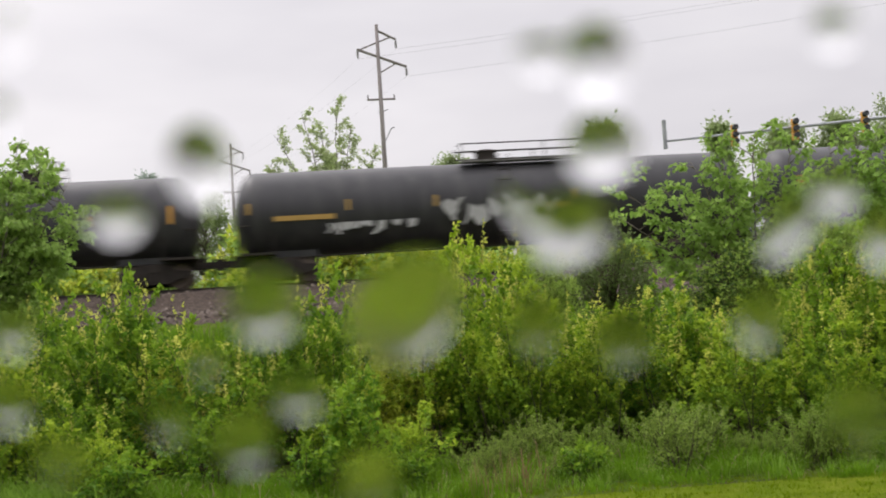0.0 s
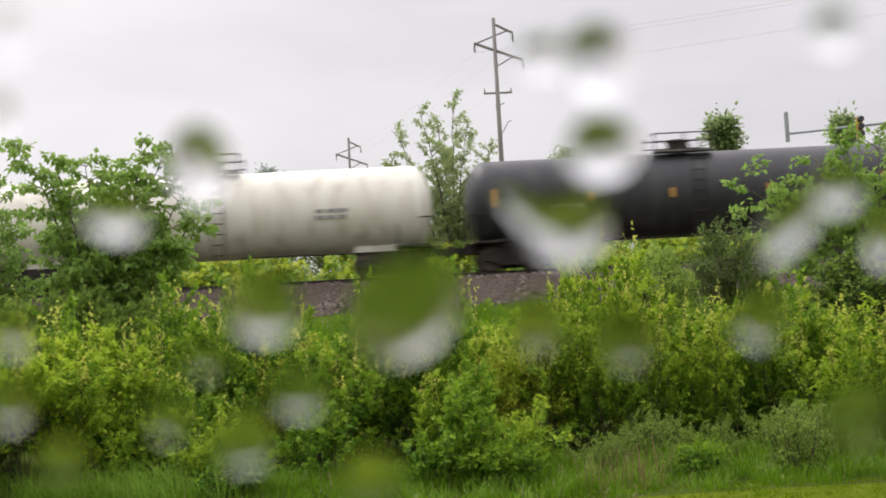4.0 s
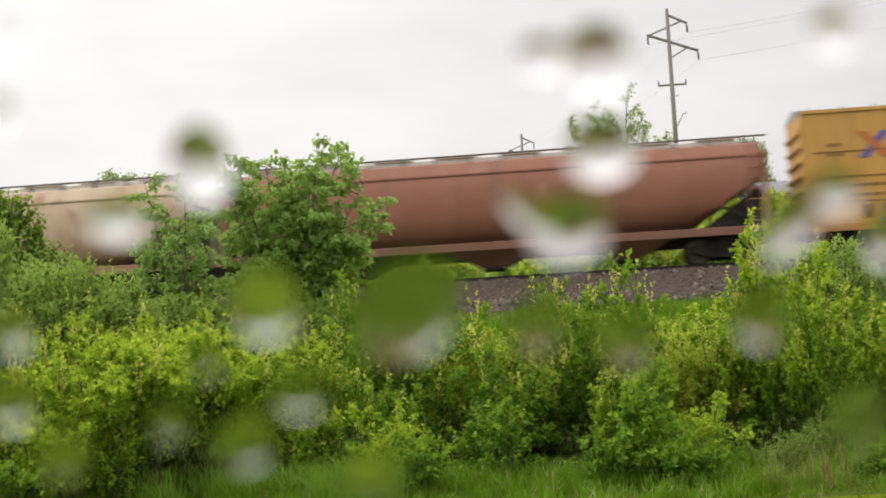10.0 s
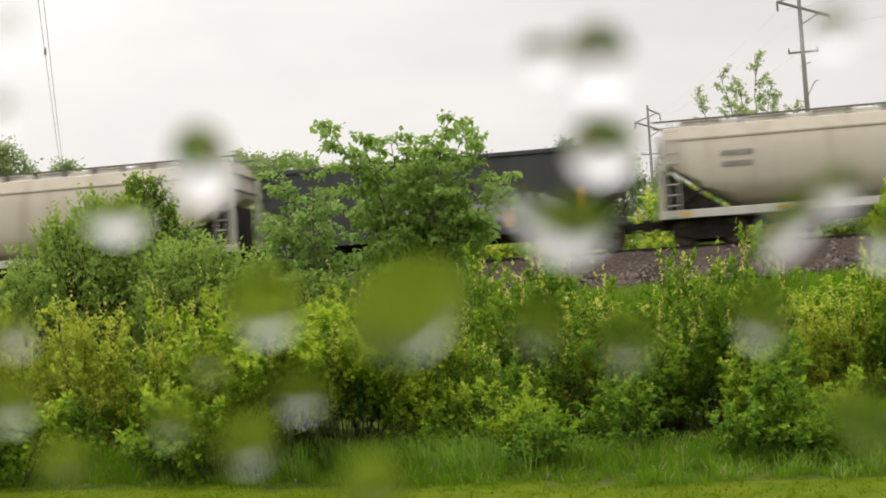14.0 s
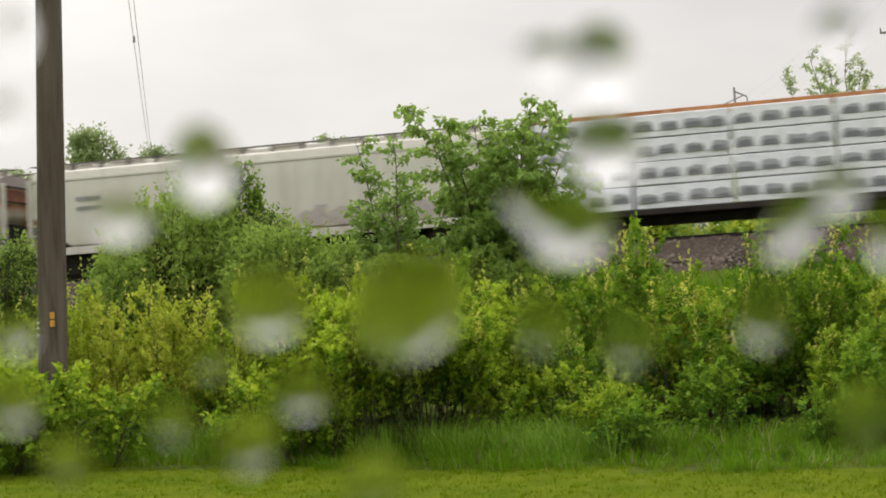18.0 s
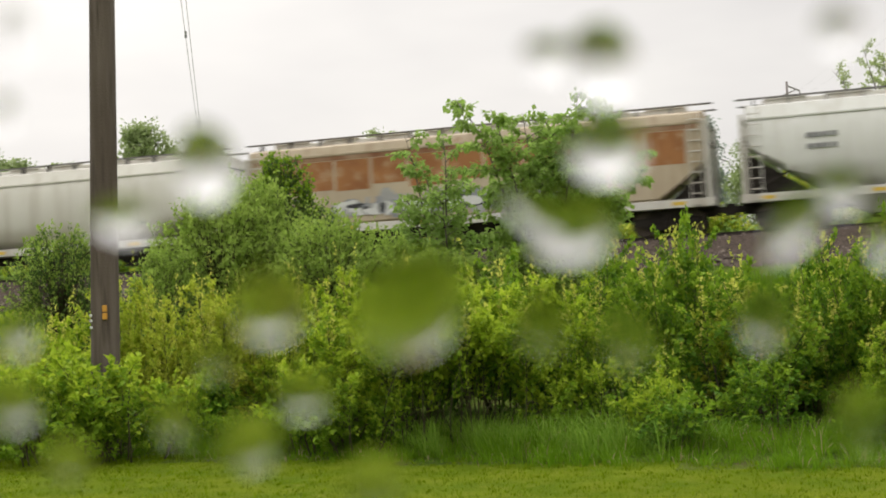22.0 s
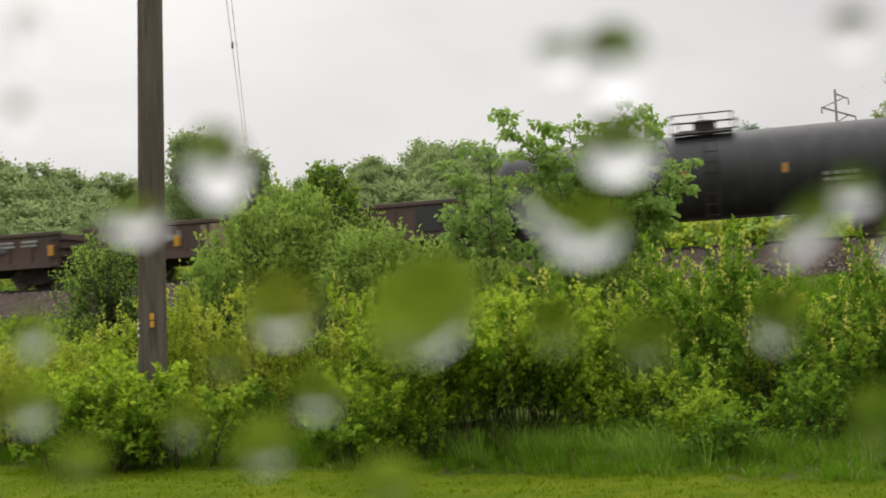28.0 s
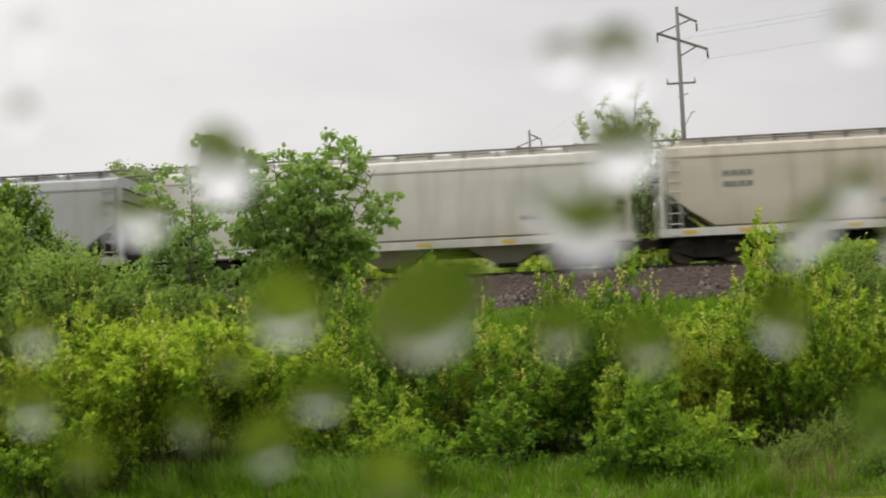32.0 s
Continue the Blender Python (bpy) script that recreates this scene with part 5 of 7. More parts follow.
def shrub_meshes(seed, height, spread, stems, size, twigs, per_twig, young=0.4, upright=0.5, bare=0.08):
    """A dense shrub: many stems from the ground with leafy twigs all the way up."""
    rng = random.Random(seed)
    limbs, leaves = [], []
    for _ in range(stems):
        a = rng.uniform(0, math.tau)
        lean = rng.uniform(0.05, 0.75) * (1 - upright * 0.5)
        way = Vector((math.cos(a) * lean, math.sin(a) * lean, 1))
        length = height * rng.uniform(0.55, 1.02) * (1.05 - 0.35 * lean)
        start = Vector((math.cos(a), math.sin(a), 0)) * rng.uniform(0, 0.35) * spread
        stem = bent_limb(rng, start, way, length, 0.011, 0.003, 7, 0.06, 0.10)
        limbs.append(stem)
        for k in range(twigs):
            f = bare + (1 - bare) * (k + rng.random()) / twigs
            p, d = along(stem, min(f, 0.99))
            b = rng.uniform(0, math.tau)
            reach = spread * rng.uniform(0.22, 0.56) * (1.12 - 0.75 * f)
            twig = bent_limb(rng, p, Vector((math.cos(b), math.sin(b), 0.35 + 0.7 * f)), reach + 0.1, 0.0035, 0.0012, 4, 0.08, 0.16)
            limbs.append(twig)
            bright = young * (0.05 + 1.5 * f * f) * (2.2 if rng.random() < 0.35 else 0.45)
            leaves_on(rng, twig, per_twig, size, leaves, bright, 0.4)
        leaves_on(rng, stem, per_twig, size * 0.9, leaves, young, 0.45)
        for _ in range(3):
            if rng.random() < 0.75:
                p, _d = along(stem, rng.uniform(0.72, 0.95))
                shoot = bent_limb(rng, p, Vector((rng.gauss(0, 0.2), rng.gauss(0, 0.2), 1)), height * rng.uniform(0.14, 0.32), 0.003, 0.001, 5, 0.1, 0.07)
                limbs.append(shoot)
                leaves_on(rng, shoot, 16, size * 0.72, leaves, 0.8, 0.1, 0.1, 1, 2)
    return limbs, leaves


def shrub_kind(name, seed, height, spread, stems, size, twigs, per_twig, mats, young=0.4, upright=0.5, bare=0.08):
    limbs, leaves = shrub_meshes(seed, height, spread, stems, size, twigs, per_twig, young, upright, bare)
    return wood_mesh("branchwork", limbs, TWIG, 4), leaf_mesh("foliage", leaves, (*mats, LEAF_TIP if height > 1.5 else mats[1])), max(q[0].z for q in leaves) * 0.98


def plant(name, label, category, group, kind_meshes, x, y, height, turn, wide=1.0, sink=0.03):
    wood, leaf, own = kind_meshes
    ob = thing(name, label, category, group, at=(x, y, ground_height(x, y) - sink), turn=turn)
    k = height / own
    for part_name, data in (("branchwork", wood), ("foliage", leaf)):
        p = part(part_name, data, None, ob)
        p.scale = (k * wide, k * wide, k)
        if category == "weeds":
            tagged(p, kind="stuff")
    return ob


def spot(azimuth, distance):
    a = radians(azimuth)
    return distance * math.sin(a), distance * math.cos(a)


HEDGE = [
    shrub_kind("a", 11, 2.0, 1.5, 13, 0.08, 12, 26, (LEAF_OLD, LEAF_LIME), 0.40),
    shrub_kind("b", 12, 2.2, 1.1, 11, 0.074, 13, 26, (LEAF_OLD, LEAF_LIME), 0.55, 1.0),
    shrub_kind("c", 13, 1.9, 1.4, 13, 0.08, 12, 26, (LEAF_DARK, LEAF_OLD), 0.6),
    shrub_kind("d", 14, 2.1, 1.5, 14, 0.07, 13, 26, (LEAF_OLIVE, LEAF_YOUNG), 0.6, 0.7),
    shrub_kind("e", 15, 2.0, 1.6, 12, 0.092, 12, 22, (LEAF_DARK, LEAF_OLD), 0.9),
]
FRONT = [
    shrub_kind("f", 22, 1.15, 1.15, 8, 0.078, 9, 19, (LEAF_OLD, LEAF_LIME), 0.22, 0.1),
    shrub_kind("g", 23, 1.2, 1.0, 8, 0.080, 9, 19, (LEAF_DARK, LEAF_OLD), 0.6, 0.4),
    shrub_kind("h", 24, 1.1, 1.2, 9, 0.068, 9, 19, (LEAF_OLD, LEAF_LIME), 0.45, 0.0),
]
FRONT_LABELS = ("sprawling leafy green shrub at the hedge's foot", "low dark green shrub at the hedge's foot", "low yellow-green shrub with trailing shoots")
LOW = shrub_kind("low", 21, 0.9, 0.9, 8, 0.09, 7, 11, (LEAF_DARK, LEAF_OLD), 0.5, 0.4)
FAR_SHRUB = shrub_kind("far", 31, 2.4, 2.4, 12, 0.26, 11, 10, (LEAF_TREE, LEAF_YOUNG), 0.35)

OVERHANG = shrub_kind("overhang", 26, 1.9, 2.1, 15, 0.086, 13, 25, (LEAF_OLD, LEAF_LIME), 0.5, 0.3, 0.64)
PALE_WEED = shrub_kind("weed", 27, 0.9, 0.9, 14, 0.045, 8, 16, (LEAF_WEED, LEAF_WEED), 0.5, 0.9)

# tips of the hedge: azimuth, height angle, kind of shrub
HEDGE_WEST = [
    (-37.5, 1.0, 3), (-34.7, 1.2, 3), (-33.1, 2.2, 1), (-29.8, 3.5, 3),
    (-27.6, 3.4, 3), (-25.5, 2.6, 3), (-22.0, 3.6, 1), (-20.0, 3.5, 1),
    (-18.0, 2.2, 0), (-16.3, 3.5, 1), (-14.6, 3.1, 2), (-12.9, 1.7, 2),
    (-11.0, 1.9, 0), (-8.8, 3.7, 2), (-6.9, 4.2, 2), (-5.4, 3.9, 2),
    (-3.7, 1.9, 3), (-1.6, 1.6, 3),
]
HEDGE_EAST = [
    (0.2, 3.5, 2), (2.0, 3.9, 2), (3.8, 1.1, 3), (5.7, 1.4, 3),
    (7.4, 1.6, 0), (9.0, 4.6, 0), (10.6, 2.8, 0), (12.4, 2.0, 0),
    (14.0, 2.2, 1), (15.8, 2.5, 2), (17.4, 1.8, 0), (19.8, 0.8, 4),
    (22.3, 2.3, 4), (24.2, 4.1, 4), (26.3, 3.9, 0), (28.5, 3.0, 2),
    (31, 2.6, 0),
]
HEDGE_LABELS = ("leafy green shrub with pale young shoots", "upright shrub with yellow-green shoot tips", "dense dark green shrub in a hedge", "bushy yellow-green shrub in a hedge", "broad-leaved dark green shrub")


def hedge():
    rng = random.Random(77)
    for az, el, k in HEDGE_WEST + HEDGE_EAST:
        r = rng.uniform(15.0, 16.4) / max(0.75, math.cos(radians(az * 0.7)))
        x, y = spot(az, r)
        h = EYE[2] + r * math.tan(radians(el)) - ground_height(x, y)
        plant("shrub", HEDGE_LABELS[k], "shrub", "hedge along the lawn", HEDGE[k], x, y, h, rng.uniform(0, 360), rng.uniform(0.85, 1.1) if el < 3.4 else 0.72)
        if el >= 3.4:
            for d in (rng.choice((-0.7, 0.7)),):
                xx, yy = x + d + rng.uniform(-0.2, 0.2), y + rng.uniform(-0.4, 0.3)
                plant("shrub", HEDGE_LABELS[k], "shrub", "hedge along the lawn", HEDGE[k], xx, yy, h * rng.uniform(0.55, 0.72), rng.uniform(0, 360), 0.95)
    # shrubs that fill the hedge in front and behind
    for row, (gap, low, high, step, skip) in enumerate(((1.75, 0.55, 1.25, 1.0, 0.28), (2.5, 1.25, 1.7, 1.3, 0.12), (5.4, 1.25, 1.65, 1.5, 0.1))):
        x = -15.5 if row < 2 else -19
        while x < (9.5 if row < 2 else 13):
            xx = x + rng.uniform(-0.3, 0.3)
            yy = lawn_edge(xx) + gap + rng.uniform(-0.4, 0.4) * (1.6 if row == 0 else 1.0)
            hollow = row < 2 and (-5.2 < xx < -2.8 or -0.6 < xx < 0.1 or 3.4 < xx < 4.1)
            if (abs(xx + 8.1) > 0.75 or yy > 14.2) and not hollow and rng.random() > skip:
                k = rng.choice((0, 1, 2) if -6.5 < xx < 0 else (1, 2, 1)) if row == 0 else rng.choice((0, 2, 1, 0) if xx > 0.4 else (3, 0, 1, 3) if xx < -6.4 or row == 2 else (0, 2, 4, 0, 2))
                kinds, labels = (FRONT, FRONT_LABELS) if row == 0 else (HEDGE, HEDGE_LABELS)
                plant("shrub", labels[k], "shrub", "hedge along the lawn", kinds[k], xx, yy, rng.uniform(low, high), rng.uniform(0, 360), rng.uniform(0.9, 1.15))
            x += step * rng.uniform(0.8, 1.2)
    # shrubs with bare stems that lean out over dark hollows
    for az, r, h in ((-19.2, 14.2, 1.7), (-17.6, 14.1, 1.75), (-15.9, 14.0, 1.75), (-14.4, 13.9, 1.6)):
        x, y = spot(az, r)
        plant("shrub", "leafy shrub leaning over a dark hollow", "shrub", "hedge along the lawn", OVERHANG, x, y, h, rng.uniform(0, 360), 0.95)
    for x, y, h in ((-8.45, 12.9, 1.05), (-8.2, 12.65, 1.3), (-7.55, 12.75, 1.15), (-8.0, 12.5, 0.8), (-9.3, 13.4, 1.3), (-4.95, 12.75, 0.85), (-5.4, 12.9, 1.05)):
        plant("shrub", FRONT_LABELS[0], "shrub", "hedge along the lawn", FRONT[0], x, y, h, rng.uniform(0, 360))
    for _ in range(26):
        x = rng.uniform(-14, 8)
        if -5.6 < x < -1.6 and rng.random() < 0.75:
            continue
        y = lawn_edge(x) + rng.uniform(0.7, 1.3)
        plant("weed_clump", "low leafy green weeds at the lawn's edge", "weeds", "weeds along the lawn", LOW, x, y, rng.uniform(0.4, 0.75), rng.uniform(0, 360))
    for k in range(26):
        x = 1.9 + 5.2 * (k + rng.random()) / 26
        y = lawn_edge(x) + rng.uniform(0.8, 1.9)
        plant("weed_clump", "tall grey-green weeds at the hedge's foot", "weeds", "weeds along the lawn", PALE_WEED, x, y, rng.uniform(0.3, 0.72), rng.uniform(0, 360))
    # scrub on the bank up to the ballast
    for _ in range(70):
        y = rng.uniform(20, 34)
        x = rng.uniform(-0.75, 0.48) * y * 1.05
        plant("bank_shrub", "low yellow-green scrub on the bank", "shrub", "scrub on the bank", FRONT[rng.choice((0, 2, 2))], x, y, rng.uniform(0.7, 1.25), rng.uniform(0, 360), 1.3)


hedge()


def bush_kind(seed, height, wide, count, size, mats, cone=False):
    """A dense bush without long shoots: limbs to a lumpy outline, small leaves over it."""
    rng = random.Random(seed)
    limbs, leaves = [], []
    for _ in range(count):
        f = 0.06 + 0.94 * rng.random() ** 0.85
        a = rng.uniform(0, math.tau)
        ring = (wide * (1.0 - f) ** 0.38 + 0.05) if cone else wide * math.sqrt(max(0.03, 1 - ((f - 0.42) / 0.6) ** 2))
        ring *= 1 + 0.28 * noise.noise((math.cos(a) * 1.6, math.sin(a) * 1.6, f * 4.0 + seed))
        tip = Vector((math.cos(a) * ring, math.sin(a) * ring, f * height))
        start = Vector((0, 0, f * height * 0.55))
        limb = [(start, 0.008), (start.lerp(tip, 0.5) + jitter(rng, 0.03), 0.005), (tip, 0.002)]
        limbs.append(limb)
        leaves_on(rng, limb, 9, size, leaves, 0.4, 0.45, 0.1)
        for _ in range(3):
            p = start.lerp(tip, rng.uniform(0.6, 0.9))
            twig = bent_limb(rng, p, (tip - start).normalized() + jitter(rng, 0.6) + Vector((0, 0, 0.4)), wide * rng.uniform(0.18, 0.34), 0.003, 0.001, 3, 0.08, 0.12)
            limbs.append(twig)
            leaves_on(rng, twig, 9, size, leaves, 0.4, 0.1, 0.0)
    return wood_mesh("branchwork", limbs, TWIG, 3), leaf_mesh("foliage", leaves, mats), height


DENSE = [bush_kind(61, 2.6, 1.05, 330, 0.07, (LEAF_BUSH, LEAF_BUSH)), bush_kind(62, 3.2, 0.72, 330, 0.064, (LEAF_DEEP, LEAF_OLD), True), bush_kind(63, 2.2, 0.9, 280, 0.056, (LEAF_DEEP, LEAF_BUSH)), bush_kind(64, 2.6, 1.0, 240, 0.06, (LEAF_GREYGREEN, LEAF_GREYGREEN), True)]


def tall_shrubs():
    rng = random.Random(4)
    for az, el, r, k, wide, label in (
        (-26.5, 6.2, 21, 0, 0.9, "rounded green bush below the railway"), (-25.2, 7.0, 21.8, 0, 0.72, "rounded green bush below the railway"), (-28.6, 3.9, 20, 0, 0.8, "rounded green bush below the railway"),
        (-23.6, 8.0, 23.5, 1, 1.0, "tall dark green bush with a narrow top"), (-22.6, 5.6, 23, 2, 0.8, "dark green bush beside a taller one"),
        (-33.1, 4.8, 22, 2, 0.85, "small dark green bush on the bank"),
        (-21.6, 5.0, 19.5, 0, 0.95, "rounded bush with bright shoots"), (-19.6, 4.2, 20, 0, 0.95, "rounded bush with bright shoots"),
        (11.6, 4.0, 21, 0, 0.9, "green bush below the railway"), (14.9, 5.0, 24, 3, 1.0, "dark evergreen bush with a pointed top"),
        (-13.6, 3.3, 21, 0, 1.2, "dense green bush under a young tree"), (-10.2, 2.9, 21, 0, 1.1, "dense green bush under a young tree"), (-16.6, 3.3, 21, 0, 1.1, "dense green bush under a young tree"),
        (20.8, 3.6, 21, 2, 1.2, "dense green bush under a young tree"), (24.5, 4.2, 21, 0, 1.2, "dense green bush under a young tree"),
    ):
        x, y = spot(az, r)
        plant("bush", label, "bush", "bushes below the railway", DENSE[k], x, y, EYE[2] + r * math.tan(radians(el)) - ground_height(x, y), rng.uniform(0, 360), wide)
    x, y = spot(8.9, 20)
    plant("bush", "upright bush with pale shoot tips", "bush", "bushes below the railway", HEDGE[0], x, y, EYE[2] + 20 * math.tan(radians(5.4)) - ground_height(x, y), 40, 0.75)


tall_shrubs()


def leaf_spray(rng, start, way, length, r, size, limbs, leaves, droop=0.55, step=0.12, fill=0.34):
    """A branch with side twigs in one layer, leaves hanging along them."""
    limb = bent_limb(rng, start, way, length, r, r * 0.3, 6, -0.03, 0.09)
    limbs.append(limb)
    n = max(3, int(length / step))
    for k in range(n):
        f = 0.18 + 0.8 * (k + rng.random() * 0.8) / n
        p, d = along(limb, min(f, 0.99))
        side = d.cross(Vector((0, 0, 1))).normalized() * (1 if k % 2 else -1)
        reach = length * 0.42 * (1.08 - f) + 0.08
        twig = bent_limb(rng, p, d * 0.7 + side * 0.8 + jitter(rng, 0.22), reach, r * 0.3, r * 0.12, 3, -0.02, 0.1)
        limbs.append(twig)
        leaves_on(rng, twig, max(5, int(reach / (size * fill))), size, leaves, 0.3, 0.15, droop)
    leaves_on(rng, limb, max(5, int(length / (size * 0.4))), size, leaves, 0.2, 0.35, droop)


def spread_tree(name, label, seed, azimuth, distance, tips, reach, branches, size, mats, group="", r0=0.035, up=(0.1, 0.8), droop=0.55, bare=0.3, bow=0.35, fill=0.34):
    """A tree of several arching stems, each stem's tip given by azimuth and height angle."""
    rng = random.Random(seed)
    x0, y0 = spot(azimuth, distance)
    z0 = ground_height(x0, y0) - 0.05
    limbs, leaves = [], []
    for az, el in tips:
        far = distance + rng.gauss(0, 0.03) * distance
        tx, ty = spot(az, far)
        tip = Vector((tx - x0, ty - y0, EYE[2] + far * math.tan(radians(el)) - z0))
        a = Vector((rng.gauss(0, 0.12), rng.gauss(0, 0.12), 0))
        b = Vector((tip.x * bow, tip.y * bow, tip.z * 0.62))
        stem = []
        for k in range(13):
            f = k / 12
            p = a * (1 - f) ** 2 + b * 2 * f * (1 - f) + tip * f * f + jitter(rng, 0.012 * tip.length * 0.3 * f)
            stem.append((p, r0 * (1 - 0.88 * f)))
        limbs.append(stem)
        for k in range(branches):
            f = bare + (0.98 - bare) * (k + rng.random()) / branches
            p, d = along(stem, min(f, 0.99))
            t = rng.uniform(0, math.tau)
            length = reach * rng.uniform(0.55, 1.1) * (0.5 + 0.5 * math.sin(math.pi * min(1.0, 0.25 + 0.75 * f)))
            leaf_spray(rng, p, Vector((math.cos(t), math.sin(t), rng.uniform(*up))) + d * 0.35, length, r0 * 0.28, size, limbs, leaves, droop, fill=fill)
    ob = thing(name, label, "tree", group, at=(x0, y0, z0))
    part("trunk", wood_mesh("trunk", limbs, BARK, 5), None, ob)
    part("crown", leaf_mesh("crown", leaves, mats), None, ob)
    return ob


def young_trees():
    near = "young trees below the railway"
    spread_tree("young_tree", "young broad-leaved tree with several arching thin stems", 5, -12.0, 22.0, [(-15.7, 9.8), (-14.3, 9.2), (-12.9, 9.0), (-11.7, 8.7), (-10.3, 9.7), (-9.3, 9.5), (-8.3, 8.1), (-7.6, 7.0), (-8.8, 5.2), (-12.2, 7.4), (-10.6, 7.6), (-13.7, 6.6), (-11.4, 5.6), (-9.8, 6.4)], 0.85, 24, 0.112, (LEAF_TREE, LEAF_FRESH), near, up=(-0.1, 0.45), droop=0.7, bare=0.22, bow=0.3, fill=0.17)
    spread_tree("young_tree", "slender young tree with sparse leaves", 6, -16.5, 22.4, [(-18.1, 8.3), (-17.3, 6.6), (-16.4, 8.0), (-16.6, 5.6), (-18.2, 5.6), (-15.6, 6.2)], 0.65, 20, 0.1, (LEAF_TREE, LEAF_TREE), near, up=(0.0, 0.6), fill=0.24)
    spread_tree("young_tree", "young broad-leaved tree with drooping leafy sprays", 7, 21.1, 22.0, [(15.3, 6.7), (15.6, 5.1), (17.4, 6.3), (18.7, 7.4), (19.8, 8.1), (21.4, 8.2), (23.2, 7.9), (18.2, 5.0), (22.0, 6.4), (20.2, 6.6)], 1.0, 13, 0.115, (LEAF_FRESH, LEAF_FRESH), near, bow=0.25)
    spread_tree("young_tree", "young broad-leaved tree in full leaf", 8, 25.6, 22.5, [(24.4, 7.7), (25.6, 7.9), (26.9, 7.8), (28.2, 7.0), (25.3, 6.2), (27.0, 6.0), (23.6, 6.2)], 1.1, 15, 0.115, (LEAF_FRESH, LEAF_FRESH), near)
    spread_tree("pale_sapling", "fan-shaped pale-leaved young tree behind the railway", 12, 3.0, 58.0, [(1.7, 10.7), (3.3, 11.3), (0.5, 9.7), (2.5, 10.2), (3.9, 10.0), (5.0, 8.9), (0.2, 8.5), (4.6, 8.0), (1.3, 7.6), (3.1, 8.4), (2.2, 8.8), (4.0, 7.2), (1.9, 7.0)], 1.2, 22, 0.15, (LEAF_PALE, LEAF_PALE), "", 0.055, (0.7, 1.5), 0.2, 0.12, 0.3, 0.26)


young_trees()


def crown_meshes(seed, spread, height, clumps, per_clump, size, mats, bare=0.15, pointed=False):
    """A full-grown tree far off: limbs and clumps of leaf sprays."""
    rng = random.Random(seed)
    trunk = bent_limb(rng, Vector((0, 0, 0)), Vector((0, 0, 1)), height * 0.9, height * 0.02, height * 0.004, 8, 0.1, 0.03)
    limbs, leaves = [trunk], []
    for k in range(clumps):
        f = bare + (1 - bare) * rng.random() ** 0.8
        a = rng.uniform(0, math.tau)
        if pointed:
            ring = spread * (1.02 - f) * rng.uniform(0.5, 1.0)
        else:
            ring = spread * math.sqrt(max(0.02, 1 - ((f - 0.48) / 0.56) ** 2)) * rng.uniform(0.35, 1.0)
        p0, _ = along(trunk, min(0.98, f * 0.85))
        c = Vector((math.cos(a) * ring, math.sin(a) * ring, f * height))
        limbs.append([(p0, height * 0.006), (p0.lerp(c, 0.5) + jitter(rng, 0.1), height * 0.004), (c, height * 0.0015)])
        radius = spread * rng.uniform(0.16, 0.3)
        for _ in range(per_clump):
            q = c + jitter(rng, 0.42) * radius
            s = size * rng.uniform(0.6, 1.3)
            leaves.append((q, (q - c) + jitter(rng, 0.5) * radius, Vector((0, 0, 1)) + jitter(rng, 0.5), s, s * 0.6, 0))
    return wood_mesh("trunk", limbs, BARK, 5), leaf_mesh("crown", leaves, mats), height


